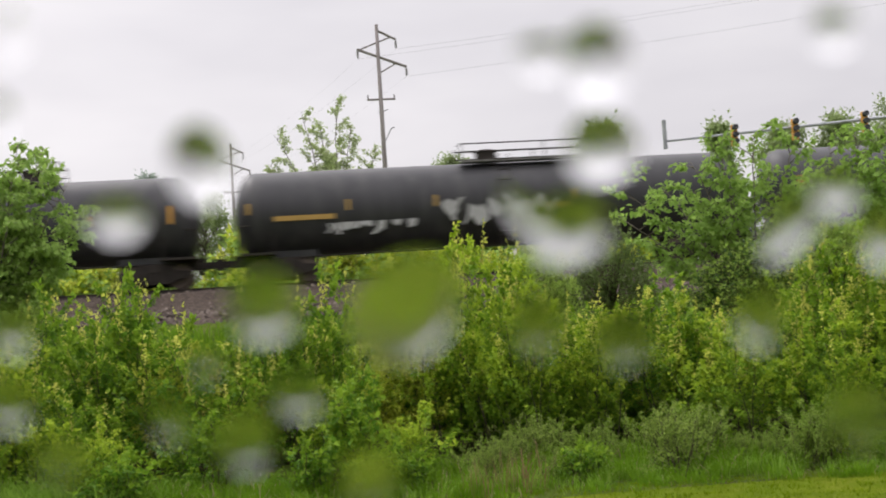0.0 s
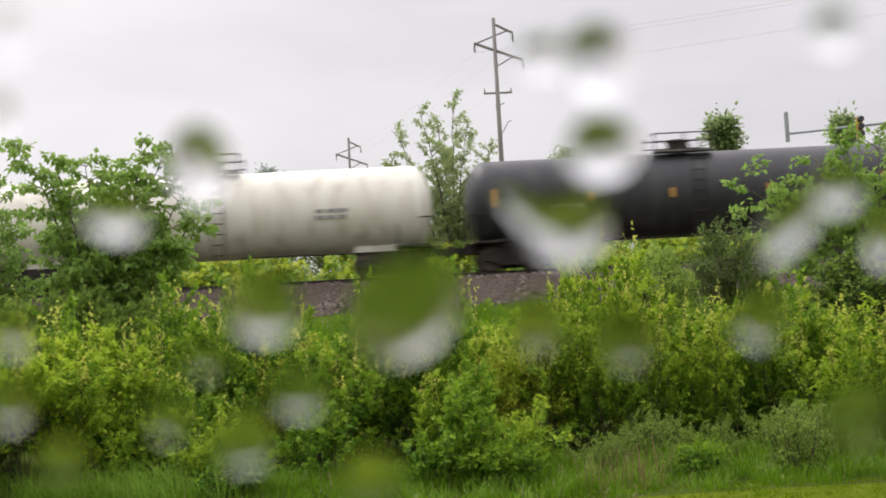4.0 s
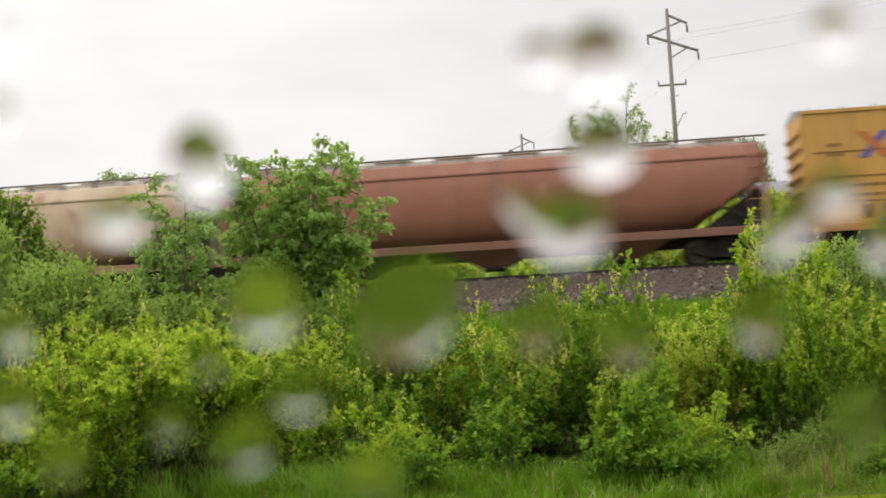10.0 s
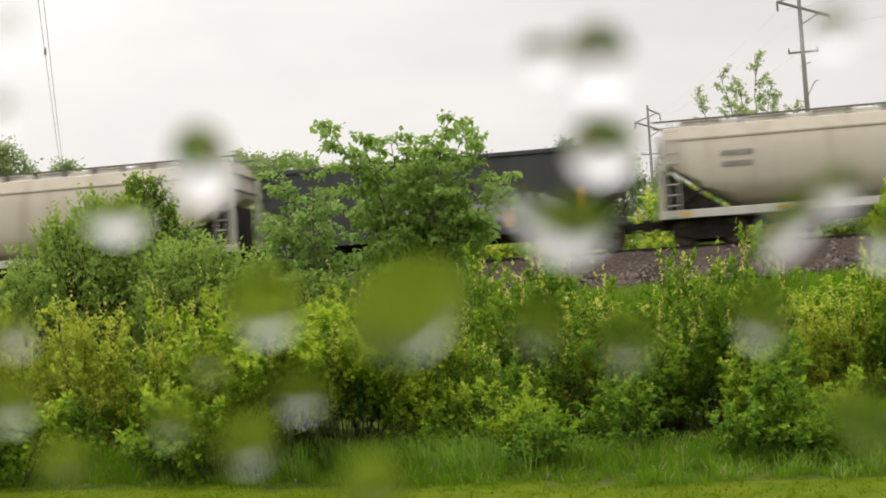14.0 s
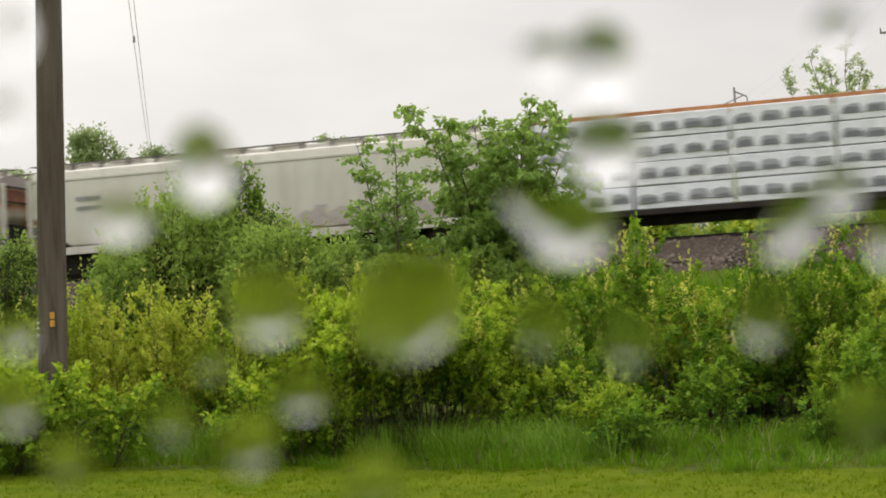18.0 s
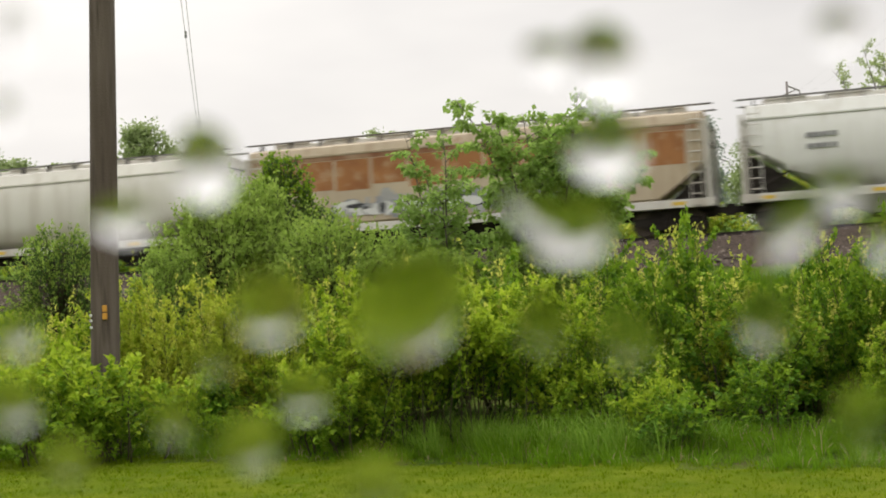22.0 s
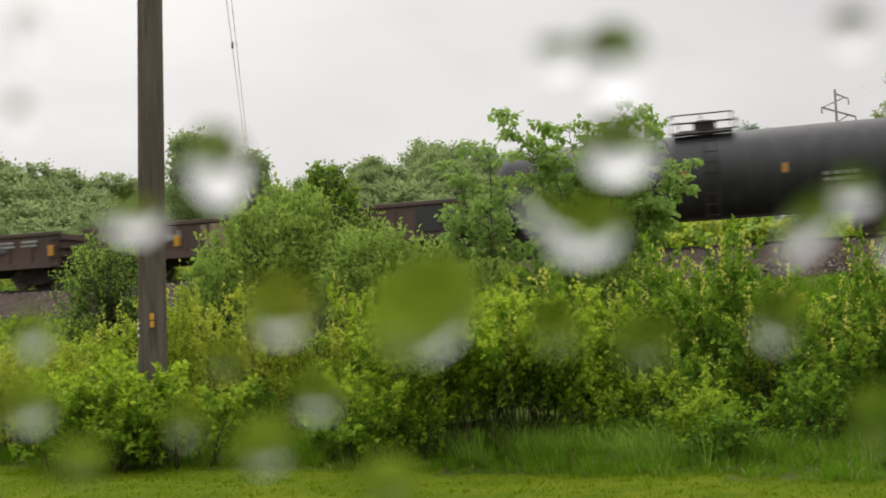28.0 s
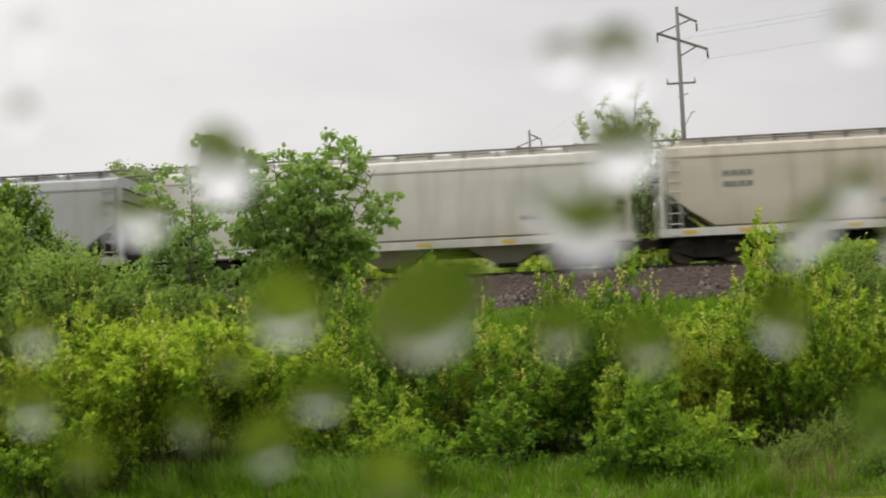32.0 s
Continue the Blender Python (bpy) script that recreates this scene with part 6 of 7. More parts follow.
def far_trees():
    kinds = [crown_meshes(41 + k, 4.6, 15, 90, 130, 0.36, (LEAF_FAR,)) for k in range(3)]
    kinds.append(crown_meshes(51, 2.9, 13, 170, 60, 0.26, (NEEDLE,), 0.05, True))
    kinds.append(crown_meshes(52, 3.4, 14, 115, 125, 0.33, (LEAF_FAR,), 0.05))
    kinds.append(crown_meshes(53, 3.6, 14, 120, 120, 0.34, (LEAF_FAR,), 0.05, True))
    kinds += [crown_meshes(54 + k, 5.6, 15, 110, 60, 0.62, (LEAF_FAR,), 0.1) for k in range(2)]
    rng = random.Random(6)

    def put(az, el, r, k, wide, label, group):
        x, y = spot(az, r)
        ground = ground_height(x, y)
        wood, leaf, own = kinds[k]
        h = max(7.0, EYE[2] + r * math.tan(radians(el)) - ground)
        ob = thing("tree", label, "tree", group, at=(x, y, ground - 0.1), turn=rng.uniform(0, 360))
        for part_name, data in (("trunk", wood), ("crown", leaf)):
            p = part(part_name, data, None, ob)
            p.scale = (h / own * wide, h / own * wide, h / own)

    for az, el, r, k, wide, label in (
        (15.0, 9.0, 110, 5, 1.25, "pointed dark green tree beyond the road"), (20.0, 8.6, 110, 5, 1.0, "pointed dark green tree beyond the road"), (22.8, 8.4, 120, 4, 0.9, "green tree beyond the road"), (25.2, 8.6, 120, 4, 0.9, "green tree beyond the road"), (27.5, 8.9, 118, 1, 0.8, "green tree beyond the road"),
        (8.15, 8.2, 100, 4, 0.95, "tall green tree behind the railway"), (-5.1, 8.1, 120, 3, 1.3, "dark spruce tree behind the railway"), (-6.9, 7.4, 125, 3, 1.2, "dark spruce tree behind the railway"), (-2.8, 7.1, 100, 0, 0.9, "bright rounded tree behind the railway"), (-0.9, 6.6, 95, 1, 0.6, "small green tree behind the railway"),
        (-29.4, 9.0, 125, 4, 0.95, "tall leafy tree at the wood's edge"), (-27.0, 8.1, 128, 4, 0.9, "tall leafy tree at the wood's edge"), (0.9, 6.4, 90, 2, 0.7, "small green tree behind the railway"), (6.6, 6.3, 95, 1, 0.7, "small green tree behind the railway"), (12, 6.8, 110, 0, 0.9, "green tree beyond the road"),
    ):
        put(az, el, r, k, wide, label, "trees behind the railway")
    for az, el in ((-39.5, 8.4), (-38, 8.3), (-36.5, 8.1), (-35, 7.7), (-33.5, 7.4), (-32, 7.3), (-30.5, 7.2), (-28.4, 7.0), (-25.8, 6.9), (-24.4, 7.5), (-23.0, 7.6), (-22.0, 7.9), (-20.8, 8.1), (-19.6, 8.6), (-18.4, 8.4), (-17.1, 8.5), (-15.7, 7.9), (-14.4, 7.5), (-13.0, 7.2), (-11.6, 7.0), (-10.2, 6.8), (-8.8, 6.5)):
        for r, lower in ((215, 2.6), (250, 1.7), (285, 1.0), (325, 0.45), (370, 0.0)):
            put(az + rng.uniform(-0.75, 0.75), el - lower - rng.uniform(0, 0.35), r + rng.uniform(-12, 12), 6 + rng.randrange(2), rng.uniform(0.9, 1.25), "leafy tree in a hazy green wood beyond the railway", "wood beyond the railway")
    # brush just behind the track
    x = -66.0
    while x < 46:
        y = rng.uniform(56, 61) if not 19 < x < 27 else rng.uniform(64, 67)
        plant("brush", "bright green brush behind the railway", "shrub", "brush behind the railway", FAR_SHRUB, x, y, rng.uniform(2.0, 3.0), rng.uniform(0, 360), 1.25)
        x += rng.uniform(1.6, 2.4)
    for az, el, r in ((0.8, 5.9, 62), (5.4, 5.8, 63), (-1.2, 5.6, 64), (7.4, 5.9, 66), (-8.5, 5.3, 64), (9.6, 5.9, 66), (12.5, 5.4, 66)):
        x, y = spot(az, r)
        plant("brush", "bright green brush behind the railway", "shrub", "brush behind the railway", FAR_SHRUB, x, y, EYE[2] + r * math.tan(radians(el)) - ground_height(x, y), rng.uniform(0, 360), 0.9)


far_trees()


def blades(name, label, tufts, per_tuft, seed, place, tall, width, mats, bend=0.6, loose=0.09):
    """Grass as bent tapered blades in tufts, in one sheet of stuff."""
    rng = random.Random(seed)
    verts, faces, slots = [], [], []
    for _ in range(tufts):
        tx, ty, k = place(rng)
        tilt = rng.uniform(0, math.tau)
        for _ in range(per_tuft):
            a = rng.uniform(0, math.tau)
            q = abs(rng.gauss(0, loose))
            x, y = tx + math.cos(a) * q, ty + math.sin(a) * q
            z = ground_height(x, y) - 0.02
            h = tall * k * rng.uniform(0.5, 1.15)
            lean = bend * h * rng.uniform(0.15, 1.0)
            lx, ly = (math.cos(a) + 0.5 * math.cos(tilt)) * lean, (math.sin(a) + 0.5 * math.sin(tilt)) * lean
            b = a + math.pi / 2 + rng.uniform(-0.6, 0.6)
            c, s = math.cos(b), math.sin(b)
            w = width * rng.uniform(0.6, 1.2)
            i = len(verts)
            for f, reach, wide in ((0.0, 0.0, 0.8), (0.5, 0.25, 1.0), (0.82, 0.6, 0.7)):
                px, py, pz = x + lx * reach, y + ly * reach, z + h * f
                verts += [(px - c * w * wide, py - s * w * wide, pz), (px + c * w * wide, py + s * w * wide, pz)]
            verts.append((x + lx, y + ly, z + h * (0.95 if bend < 0.5 else 0.86)))
            faces += [(i, i + 1, i + 3, i + 2), (i + 2, i + 3, i + 5, i + 4), (i + 4, i + 5, i + 6)]
            m = 1 if len(mats) > 1 and rng.random() < 0.04 else 0
            slots += [m, m, m]
    data = bpy.data.meshes.new(name)
    data.from_pydata(verts, [], faces)
    for m in mats:
        data.materials.append(m)
    data.polygons.foreach_set("material_index", slots)
    return tagged(new(name, data), label, "grass", kind="stuff")


def in_strip(rng):
    x = rng.uniform(-17, 11)
    u = rng.random()
    swell = 1 + 0.7 * noise.noise((x * 0.55, 3.0, 1.0)) + 0.35 * noise.noise((x * 1.7, u * 2.0, 5.0))
    return x, lawn_edge(x) - 0.05 + u * 1.9 + 0.35 * noise.noise((x * 0.9, 0, 0)), (0.4 + 0.65 * min(1, u * 1.5)) * max(0.35, swell)


def on_lawn(rng):
    x = rng.uniform(-14, 9.5)
    return x, lawn_edge(x) + 0.35 - rng.random() ** 1.3 * 4.6, 1.0


def on_bank(rng):
    y = rng.uniform(18, 40)
    return rng.uniform(-0.8, 0.5) * y, y, 1.0


def pale_patches(rng):
    if rng.random() < 0.62:
        x = rng.gauss(-2.8, 0.65)
        return x, lawn_edge(x) + 1.0 + rng.gauss(0, 0.3), rng.uniform(0.7, 1.15)
    x = rng.uniform(0.2, 8.0)
    return x, lawn_edge(x) + 0.7 + rng.gauss(0, 0.35), rng.uniform(0.5, 1.0) * (0.6 + 0.8 * abs(noise.noise((x * 0.8, 2.0, 7.0))))


blades("tall_grass", "tall unmown grass along the hedge", 1800, 28, 1, in_strip, 0.27, 0.0036, (BLADE, BLADE_DRY), 1.1)
blades("seed_grass", "tall pale grass at the hedge's foot", 260, 22, 6, pale_patches, 0.38, 0.0035, (BLADE_PALE,), 1.2)
blades("lawn_grass", "short mown lawn grass", 9000, 7, 2, on_lawn, 0.05, 0.0045, (BLADE_LAWN,), 0.8, 0.05)
blades("bank_grass", "rough green grass on the bank", 1500, 18, 3, on_bank, 0.62, 0.014, (BLADE,), 0.7, 0.2)
blades("dry_stalks", "patch of dry reddish stalks in the grass", 13, 8, 4, lambda rng: (1.95 + rng.gauss(0, 0.22), 11.75 + rng.gauss(0, 0.16), 1.0), 0.42, 0.0035, (STALK_RED,), 0.6)

# ---- poles, cables and signals ----
def near_pole():
    x, y = spot(-31.36, 15.6)
    z = ground_height(x, y)
    pole = thing("utility_pole", "brown weathered wooden utility pole in the hedge", "utility pole", at=(x, y, z))
    limb = [(Vector((0.028 * k - 0.06, 0, -0.5 + k)), 0.172 - 0.0045 * k) for k in range(13)]
    part("shaft", wood_mesh("shaft", [limb], POLE_WOOD, 28), None, pole)
    for k, zz in enumerate((1.56, 1.65)):
        part("number_tag", soft_box(0.06, 0.115, -0.165, -0.14, zz, zz + 0.075, 0.006), MARK_ORANGE, pole, "yellow number tag with plain bars")
    for zz in (1.46, 1.54, 1.60):
        part("staple", soft_box(-0.11, -0.085, -0.16, -0.135, zz, zz + 0.03, 0.004), MARK_WHITE, pole)
    return pole


near_pole()


def line_pole(x, y, top, tall):
    """Wooden line pole: a short upper arm, a long slanting arm with braces, a lower bar."""
    base = min(ground_height(x, y), top - tall)
    pole = thing("line_pole", "tall grey wooden power line pole with crossarms", "power pole", "power line poles", at=(x, y, base))
    h = top - base
    part("shaft", wood_mesh("shaft", [[(Vector((0, 0, -0.3)), 0.19), (Vector((0, 0, h * 0.5)), 0.15), (Vector((0, 0, h)), 0.105)]], FAR_WOOD, 14), None, pole)
    part("upper_arm", tube(bmesh.new(), (-0.05, 0, h - 0.35), (1.18, 0, h - 1.0), 0.075, seg=6), FAR_WOOD, pole)
    part("cross_arm", tube(bmesh.new(), (-1.3, 0, h - 1.55), (1.75, 0, h - 2.75), 0.085, seg=6), FAR_WOOD, pole)
    part("brace", tubes(0.05, ((-1.25, 0.02, h - 1.6), (0.9, 0.02, h - 0.8))), FAR_WOOD, pole)
    part("brace", tubes(0.045, ((0.0, 0.02, h - 3.1), (1.1, 0.02, h - 2.5))), FAR_WOOD, pole)
    part("lower_bar", tube(bmesh.new(), (-0.85, 0, h - 4.75), (0.9, 0, h - 4.75), 0.065, seg=6), FAR_WOOD, pole)
    part("second_bar", tube(bmesh.new(), (-0.2, 0, h - 5.6), (0.4, 0, h - 5.4), 0.03, seg=6), CABLE, pole)
    part("lamp_arm", tubes(0.03, ((0.1, 0, h - 7.4), (0.55, -0.1, h - 6.6)), ((0.55, -0.1, h - 6.6), (0.75, -0.1, h - 6.55))), CABLE, pole)
    for px, pz in ((1.15, h - 1.05), (-1.27, h - 1.62), (1.72, h - 2.8)):
        bm = bmesh.new()
        for k in range(4):
            tube(bm, (px, 0, pz - 0.08 - 0.11 * k), (px, 0, pz - 0.14 - 0.11 * k), 0.09, 0.05, 8)
        tube(bm, (px, 0, pz), (px, 0, pz - 0.55), 0.02, seg=6)
        part("insulator", bm, INSULATOR, pole)
    for dx in (-0.8, 0.85):
        part("insulator", tube(bmesh.new(), (dx, 0, h - 4.7), (dx, 0, h - 4.45), 0.05, 0.03, 8), INSULATOR, pole)
    return base + h


POLES = [(60.0, 74.0, 27.5), (7.4, 79.7, 21.75), (-3.15, 126.0, 22.35), (-13.8, 172.0, 23.0)]
for x, y, top in POLES:
    line_pole(x, y, top, 18.5)


def cable(name, label, a, b, sag, r=0.012, group="power line cables"):
    pts = []
    for k in range(25):
        f = k / 24
        p = Vector(a).lerp(Vector(b), f)
        p.z -= sag * 4 * f * (1 - f)
        pts.append((p, r))
    return tagged(new(name, wood_mesh(name, [pts], CABLE, 5)), label, "cable", group)


for (xa, ya, ta), (xb, yb, tb) in zip(POLES, POLES[1:]):
    for dx, dz in ((1.15, -1.6), (-1.27, -2.15), (1.72, -3.35)):
        cable("power_cable", "thin grey power cable between poles", (xa + dx, ya, ta + dz), (xb + dx, yb, tb + dz), 0.5, 0.006 if xa > 50 else 0.003)
for d in (0.0, 0.42):
    cable("overhead_cable", "thin overhead cable crossing the railway", (8.9 + d, -22, 24.5), (-68.2 + d * 0.6, 133.6, 21.4), 1.4, 0.02, "overhead cables")
x, y = spot(-27.53, 88)
part_at = new("cable_spacer", mesh_of(tube(bmesh.new(), (0, 0, -0.22), (0, 0, 0.22), 0.09, 0.07, 10), "cable_spacer", CABLE))
part_at.location = (x, y, EYE[2] + 88 * math.tan(radians(12.9)))
tagged(part_at, "small dark fitting on the overhead cable", "cable fitting")


def signal_head(parent, lamps, lit, at, backplate=True, face=-1):
    head = part("signal_head", soft_box(-0.16, 0.16, -0.1, 0.1, -0.18 * lamps, 0.18 * lamps, 0.03), MARK_ORANGE if backplate else MARK_BLACK, parent, "yellow traffic signal head")
    head.location = at
    for k in range(lamps):
        z = 0.18 * lamps - 0.18 - 0.36 * k
        lamp = tube(bmesh.new(), (0, face * 0.1, z), (0, face * 0.13, z), 0.12, seg=16)
        part("lens", lamp, RED_LIGHT if (lit and k == 0) else MARK_BLACK, head)
        part("visor", tube(bmesh.new(), (0, face * 0.11, z + 0.05), (0, face * 0.32, z + 0.05), 0.14, 0.145, 14), MARK_BLACK, head) if not (lit and k == 0) else None
    return head


HOUSE_TRIM = plain("pale_trim_paint", (0.62, 0.60, 0.55), 0.6)
RED_LIGHT = plain("red_signal_lens", (0.9, 0.05, 0.03), 0.3, 0.0, 1.5)


def signals():
    y = 63.0

    def at(az, el):
        return y * math.tan(radians(az)), EYE[2] + y / math.cos(radians(az)) * math.tan(radians(el))

    xl, zl = at(17.7, 8.6)
    xr, zr = at(28.5, 8.35)
    mast = thing("mast_arm_signal", "grey mast arm with yellow traffic signals over the road", "traffic signal", at=(xr, y, ground_height(xr, y)))
    g = ground_height(xr, y)
    part("mast", tube(bmesh.new(), (0, 0, -0.2), (0, 0, zr - g + 0.9), 0.16, 0.11, 16), GALVANISED, mast)
    part("arm", tube(bmesh.new(), (0, 0, zr - g), (xl - xr, 0, zl - g - 0.35), 0.1, 0.06, 12), GALVANISED, mast)
    part("arm_tip", soft_box(xl - xr - 0.09, xl - xr + 0.09, -0.09, 0.09, zl - g - 0.75, zl - g + 0.75, 0.03), GALVANISED, mast)
    for az in (20.62, 23.15, 26.0):
        x, z = at(az, 8.25)
        signal_head(mast, 3, False, (x - xr, -0.15, z - g))
    for az, el, lamps, lit, name in ((5.95, 6.95, 4, False, "four-lamp signal with a pale back beside the railway"), (10.4, 6.5, 3, True, "dark traffic signal showing red"), (18.9, 5.9, 3, True, "dark traffic signal showing red")):
        x, z = at(az, el)
        gg = ground_height(x, y)
        post = thing("signal_post", name, "traffic signal", at=(x, y, gg))
        part("post", tube(bmesh.new(), (0, 0, -0.2), (0, 0, z - gg + 0.5), 0.075, 0.06, 12), GALVANISED, post)
        signal_head(post, lamps, lit, (0.2, -0.1, z - gg), lamps == 4)
        if lamps == 4:
            part("backplate", soft_box(-0.36, -0.02, -0.06, 0.06, z - gg - 0.78, z - gg + 0.78, 0.03), HOUSE_TRIM, post, "pale backing plate")


signals()

def low_house():
    """House behind the railway: brick walls, low grey roof, pale arched porch."""
    x0, x1, y0, y1 = 11.6, 18.2, 72.0, 79.0
    base = 3.4
    house = thing("house", "low beige brick house with a grey roof", "house", at=((x0 + x1) / 2, y0, base))
    w, d, eave, ridge = (x1 - x0) / 2, y1 - y0, 5.6, 6.55
    holes = [(-1.95, -1.05, 4.3, 5.2), (0.5, 1.4, 4.3, 5.2), (2.0, 2.8, 4.3, 5.2)]
    spans, left = [], -w
    for a, b, lo, hi in holes:
        spans += [(left, a, 0, 0.25, 0, eave), (a, b, 0, 0.25, 0, lo), (a, b, 0, 0.25, hi, eave)]
        left = b
    spans += [(left, w, 0, 0.25, 0, eave)]
    wall = part("front_wall", boxes(*spans), HOUSE_BRICK, house)
    part("side_wall", boxes((-w, -w + 0.25, 0.25, d, 0, eave)), HOUSE_BRICK, house)
    part("side_wall", boxes((w - 0.25, w, 0.25, d, 0, eave)), HOUSE_BRICK, house)
    part("back_wall", boxes((-w + 0.25, w - 0.25, d - 0.25, d, 0, eave)), HOUSE_BRICK, house)
    part("roof", loft([[(x, -0.5, eave - 0.12), (x, d / 2, ridge), (x, d + 0.5, eave - 0.12), (x, d + 0.5, eave + 0.06), (x, d / 2, ridge + 0.18), (x, -0.5, eave + 0.06)] for x in (-w - 0.4, w + 0.4)]), HOUSE_ROOF, house)
    for a, b, lo, hi in holes:
        window = part("window", boxes((a, b, 0.12, 0.14, lo, hi)), HOUSE_PANE, house)
        part("frame", boxes((a, a + 0.07, 0.04, 0.11, lo, hi), (b - 0.07, b, 0.04, 0.11, lo, hi), (a + 0.07, b - 0.07, 0.04, 0.11, hi - 0.07, hi), (a + 0.07, b - 0.07, 0.04, 0.11, lo, lo + 0.07)), MARK_WHITE, window)
    arch = [(-1.1, 2.2), (1.1, 2.2), (1.1, 3.2)] + [(1.1 * math.cos(k * math.pi / 10), 3.2 + 0.7 * math.sin(k * math.pi / 10)) for k in range(1, 10)] + [(-1.1, 3.2)]
    porch = part("porch_arch", slab(bmesh.new(), [(x - 1.4, z) for x, z in arch], -0.5, -0.003), HOUSE_TRIM, house, "pale rounded porch front")
    part("porch_post", boxes((-2.45, -2.2, -0.45, -0.2, 0, 2.2)), HOUSE_TRIM, porch)
    part("porch_post", boxes((-0.6, -0.35, -0.45, -0.2, 0, 2.2)), HOUSE_TRIM, porch)


HOUSE_BRICK = surface("beige_brick", (0.40, 0.32, 0.25), (0.34, 0.27, 0.21), 5, 30, 0.9, bump=0.3, stain=(0.28, 0.21, 0.16))
HOUSE_ROOF = surface("grey_shingles", (0.13, 0.13, 0.14), (0.18, 0.18, 0.185), 4, 25, 0.9, bump=0.4)
HOUSE_PANE = plain("window_pane", (0.06, 0.07, 0.08), 0.08)
low_house()


def parked_vehicle(name, label, x, y, tall, long, turn):
    """A parked vehicle: rounded body, glazed cabin, wheels."""
    car = thing(name, label, "car", "parked vehicles beyond the railway", at=(x, y, ground_height(x, y)), turn=turn)
    h, l = tall, long / 2
    outline = [(-l, 0.4), (-l - 0.03, 0.9), (-l * 0.96, h * 0.62), (-l * 0.86, h - 0.08), (-l * 0.7, h), (l * 0.25, h), (l * 0.38, h - 0.06), (l * 0.62, h * 0.6), (l * 0.97, h * 0.5), (l, 0.75), (l, 0.4)]
    bm = slab(bmesh.new(), outline, -0.88, 0.88)
    bmesh.ops.bevel(bm, geom=bm.edges[:], offset=0.06, segments=2, affect="EDGES", profile=0.6)
    part("body", bm, CAR_WHITE, car, smooth=True)
    for a, b in ((-0.8, -0.32), (-0.28, 0.16)):
        part("side_window", soft_box(l * a, l * b, -0.9, -0.86, h * 0.62, h - 0.16, 0.015), HOUSE_PANE, car)
    part("windscreen", slab(bmesh.new(), [(l * 0.41, h - 0.09), (l * 0.46, h - 0.09), (l * 0.645, h * 0.62), (l * 0.595, h * 0.62)], -0.75, 0.75), HOUSE_PANE, car)
    for sx in (-0.62, 0.64):
        for yy in (-0.8, 0.8):
            wheel = part("wheel", tube(bmesh.new(), (l * sx, yy - 0.11, 0.34), (l * sx, yy + 0.11, 0.34), 0.34, seg=18), MARK_BLACK, car)
            part("hubcap", tube(bmesh.new(), (l * sx, yy - 0.13, 0.34), (l * sx, yy - 0.111, 0.34), 0.2, 0.18, 12), GALVANISED, wheel)


CAR_WHITE = plain("white_car_paint", (0.78, 0.78, 0.79), 0.25)
parked_vehicle("parked_van", "white van parked beyond the railway", 22.8, 59.5, 2.1, 5.0, 8)
parked_vehicle("parked_car", "white car parked beyond the railway", 25.6, 60.5, 1.75, 4.6, -5)

# ---- raindrops on the vehicle window just before the camera ----
WATER, wnodes, wlinks, wshader = material("rain_water")
glass = wnodes.new("ShaderNodeBsdfGlass")
glass.inputs["IOR"].default_value, glass.inputs["Roughness"].default_value = 1.33, 0.0
wlinks.new(glass.outputs[0], wnodes["Material Output"].inputs[0])
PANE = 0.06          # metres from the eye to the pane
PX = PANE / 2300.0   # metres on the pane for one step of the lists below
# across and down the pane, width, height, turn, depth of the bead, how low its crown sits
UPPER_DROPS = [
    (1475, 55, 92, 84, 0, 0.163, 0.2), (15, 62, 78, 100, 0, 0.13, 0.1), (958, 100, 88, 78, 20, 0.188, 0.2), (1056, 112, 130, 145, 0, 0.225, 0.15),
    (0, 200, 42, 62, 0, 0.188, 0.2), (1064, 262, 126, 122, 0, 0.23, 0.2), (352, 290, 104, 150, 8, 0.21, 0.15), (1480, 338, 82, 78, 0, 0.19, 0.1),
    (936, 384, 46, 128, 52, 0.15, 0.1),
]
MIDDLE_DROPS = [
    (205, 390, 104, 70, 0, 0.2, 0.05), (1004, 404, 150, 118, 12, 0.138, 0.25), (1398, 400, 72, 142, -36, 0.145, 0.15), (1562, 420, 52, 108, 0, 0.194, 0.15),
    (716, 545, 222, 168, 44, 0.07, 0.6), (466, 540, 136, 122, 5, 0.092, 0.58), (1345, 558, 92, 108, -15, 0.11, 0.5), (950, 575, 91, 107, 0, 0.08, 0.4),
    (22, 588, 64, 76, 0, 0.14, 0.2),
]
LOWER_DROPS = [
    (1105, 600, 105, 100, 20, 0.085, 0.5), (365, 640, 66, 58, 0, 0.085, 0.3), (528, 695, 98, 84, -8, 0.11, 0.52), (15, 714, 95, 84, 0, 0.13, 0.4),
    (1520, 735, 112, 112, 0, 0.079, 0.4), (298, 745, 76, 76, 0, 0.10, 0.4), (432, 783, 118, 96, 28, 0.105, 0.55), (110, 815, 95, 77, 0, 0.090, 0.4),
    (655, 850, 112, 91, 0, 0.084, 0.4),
]
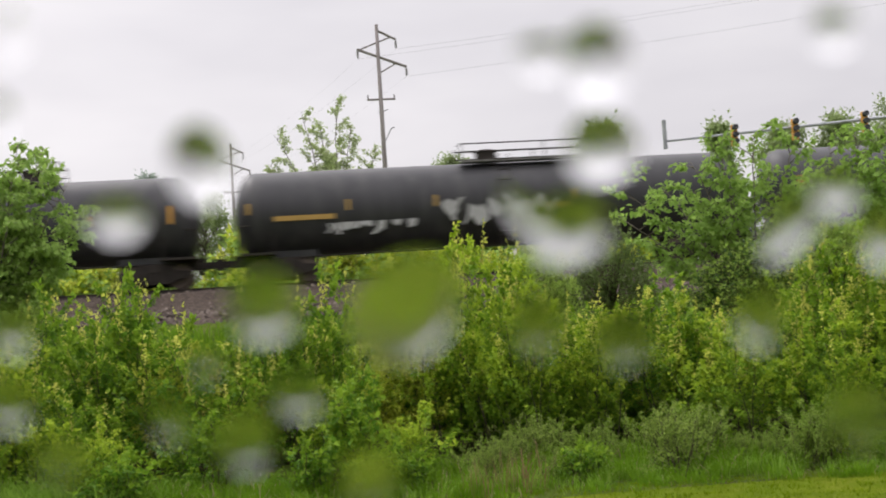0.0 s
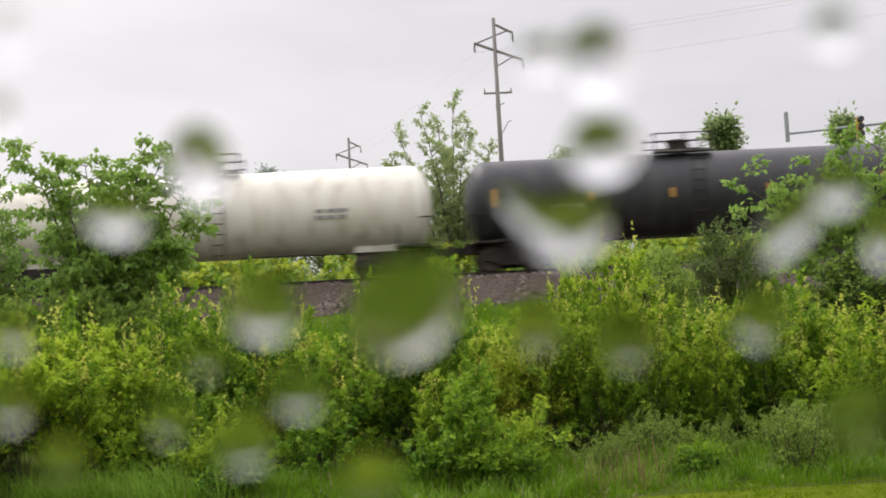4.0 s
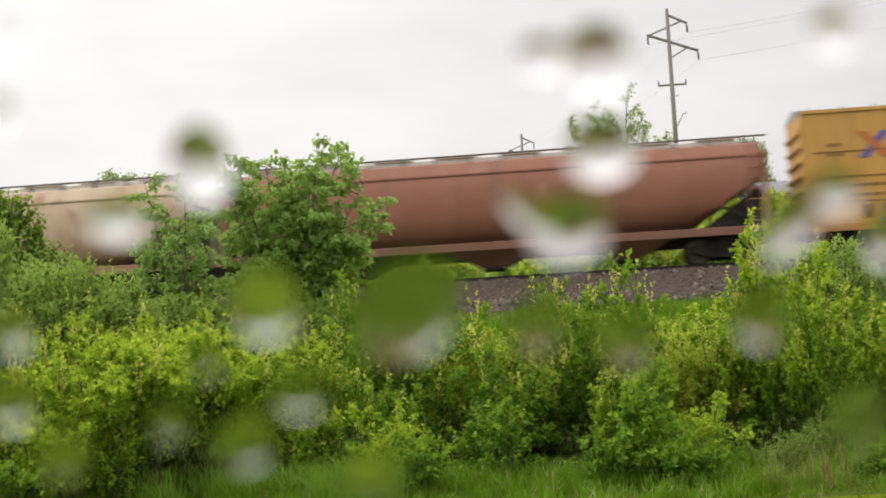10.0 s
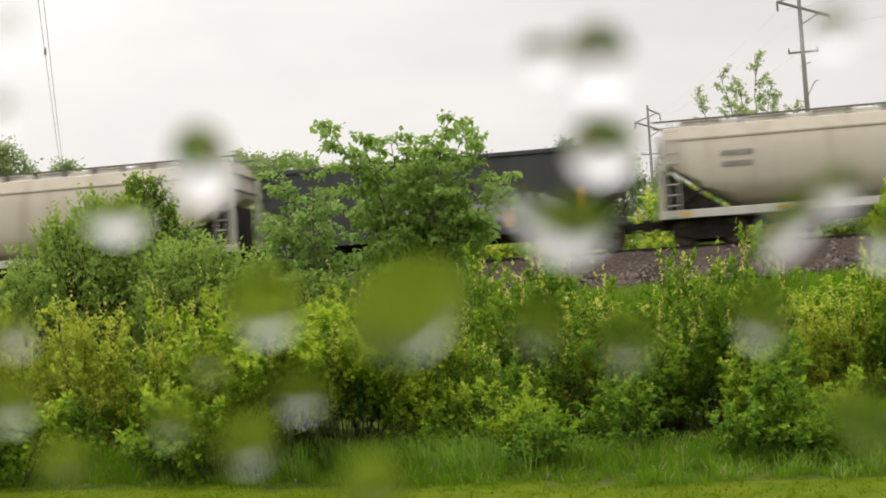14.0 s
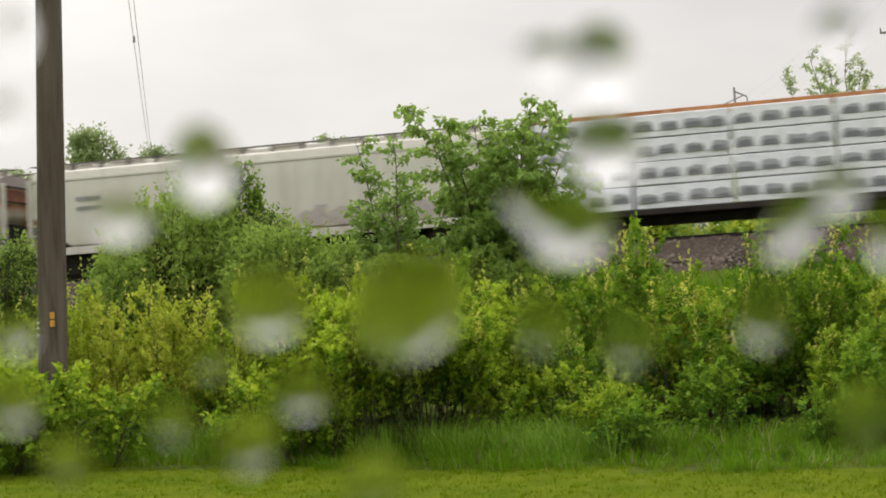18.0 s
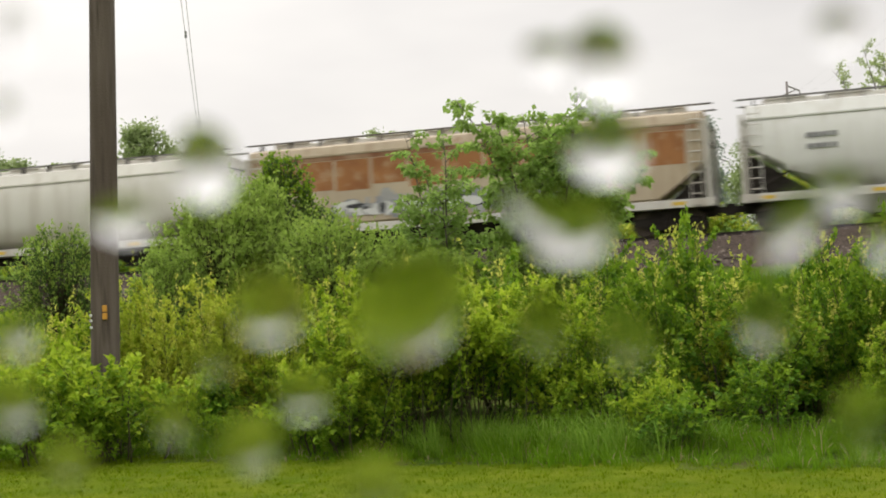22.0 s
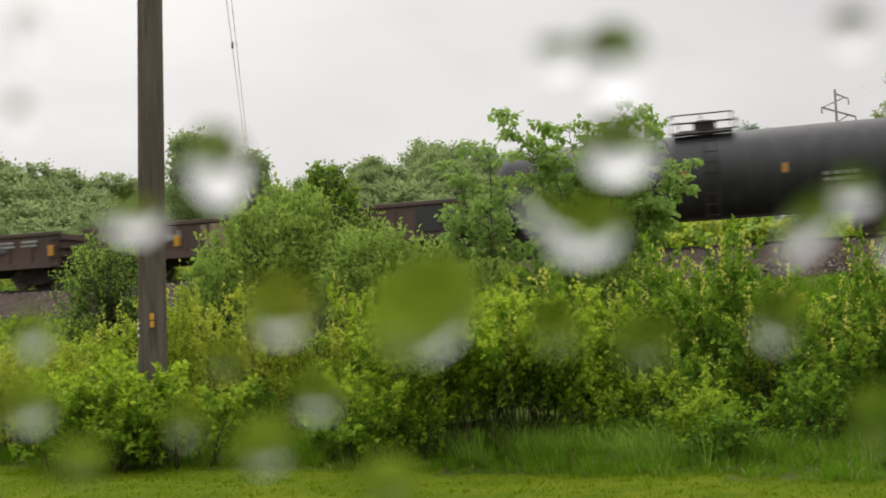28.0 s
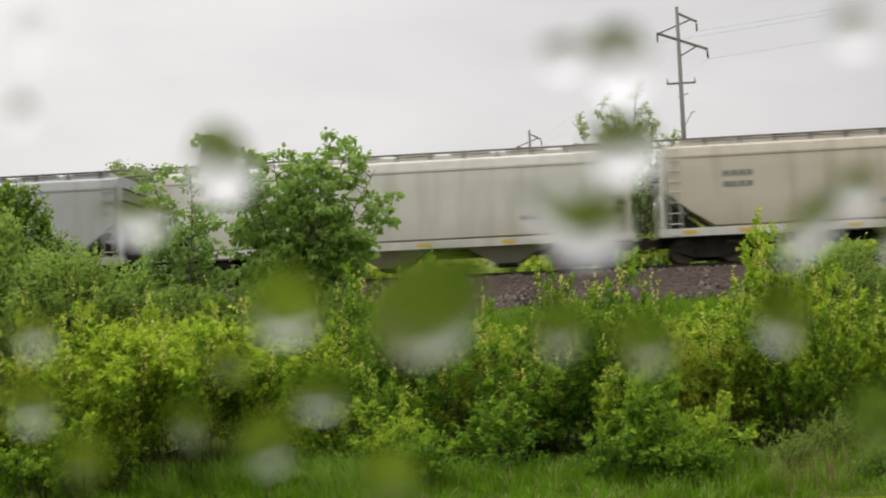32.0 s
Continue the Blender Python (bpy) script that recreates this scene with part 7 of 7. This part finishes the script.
window_drops = thing("raindrops", "blurred clear raindrops clinging to a vehicle window", "raindrops")


def raindrop(across, down, width, height, turn, bead, low, seed):
    """A bead of water, flat on the pane, rounded outwards, a little lopsided."""
    rng = random.Random(seed)
    a, b, h = width * PX / 2, height * PX / 2, (width + height) * PX / 2 * bead
    bm = bmesh.new()
    rings, seg, steps = [], 28, 9
    wob = [rng.uniform(-0.07, 0.07) for _ in range(4)]
    for i in range(steps):
        q = 1 - i / steps
        ring = []
        for k in range(seg):
            t = k * math.tau / seg
            edge = 1 + (wob[0] * math.sin(2 * t + wob[1] * 40) + wob[2] * math.sin(3 * t + wob[3] * 40)) * q
            ring.append(bm.verts.new((a * edge * q * math.cos(t), b * edge * q * math.sin(t) - low * b * (1 - q), -h * (1 - q * q))))
        rings.append(ring)
    tip = bm.verts.new((0, -low * b, -h))
    for p, q in zip(rings, rings[1:]):
        for k in range(seg):
            bm.faces.new((p[k], p[(k + 1) % seg], q[(k + 1) % seg], q[k]))
    for k in range(seg):
        bm.faces.new((rings[-1][k], rings[-1][(k + 1) % seg], tip))
    bm.faces.new(rings[0][::-1])
    ob = part("raindrop", bm, WATER, window_drops, smooth=True)
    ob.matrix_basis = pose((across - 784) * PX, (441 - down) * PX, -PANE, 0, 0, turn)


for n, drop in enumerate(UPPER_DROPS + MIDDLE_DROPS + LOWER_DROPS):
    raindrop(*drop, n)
SHIFTS = [(0.0, 0), (17.0, 3), (20.0, 14), (23.0, 6), (25.5, 12), (28.0, 32), (29.5, 38), (32.0, 38)]


def pane_shift(t):
    for (ta, a), (tb, b) in zip(SHIFTS, SHIFTS[1:]):
        if t <= tb:
            return (a + (b - a) * (t - ta) / (tb - ta)) * PX
    return SHIFTS[-1][1] * PX


def motions():
    for ob, s in CARS + LOADS:
        walk(ob, [(2.0 * k, pose(s + gone, TRACK_Y, RAIL_TOP)) for k, gone in enumerate(TRAVEL)])
    walk(window_drops, [(t, m @ Matrix.Translation((pane_shift(t), 0, 0))) for t, m in cam_rows])


motions()
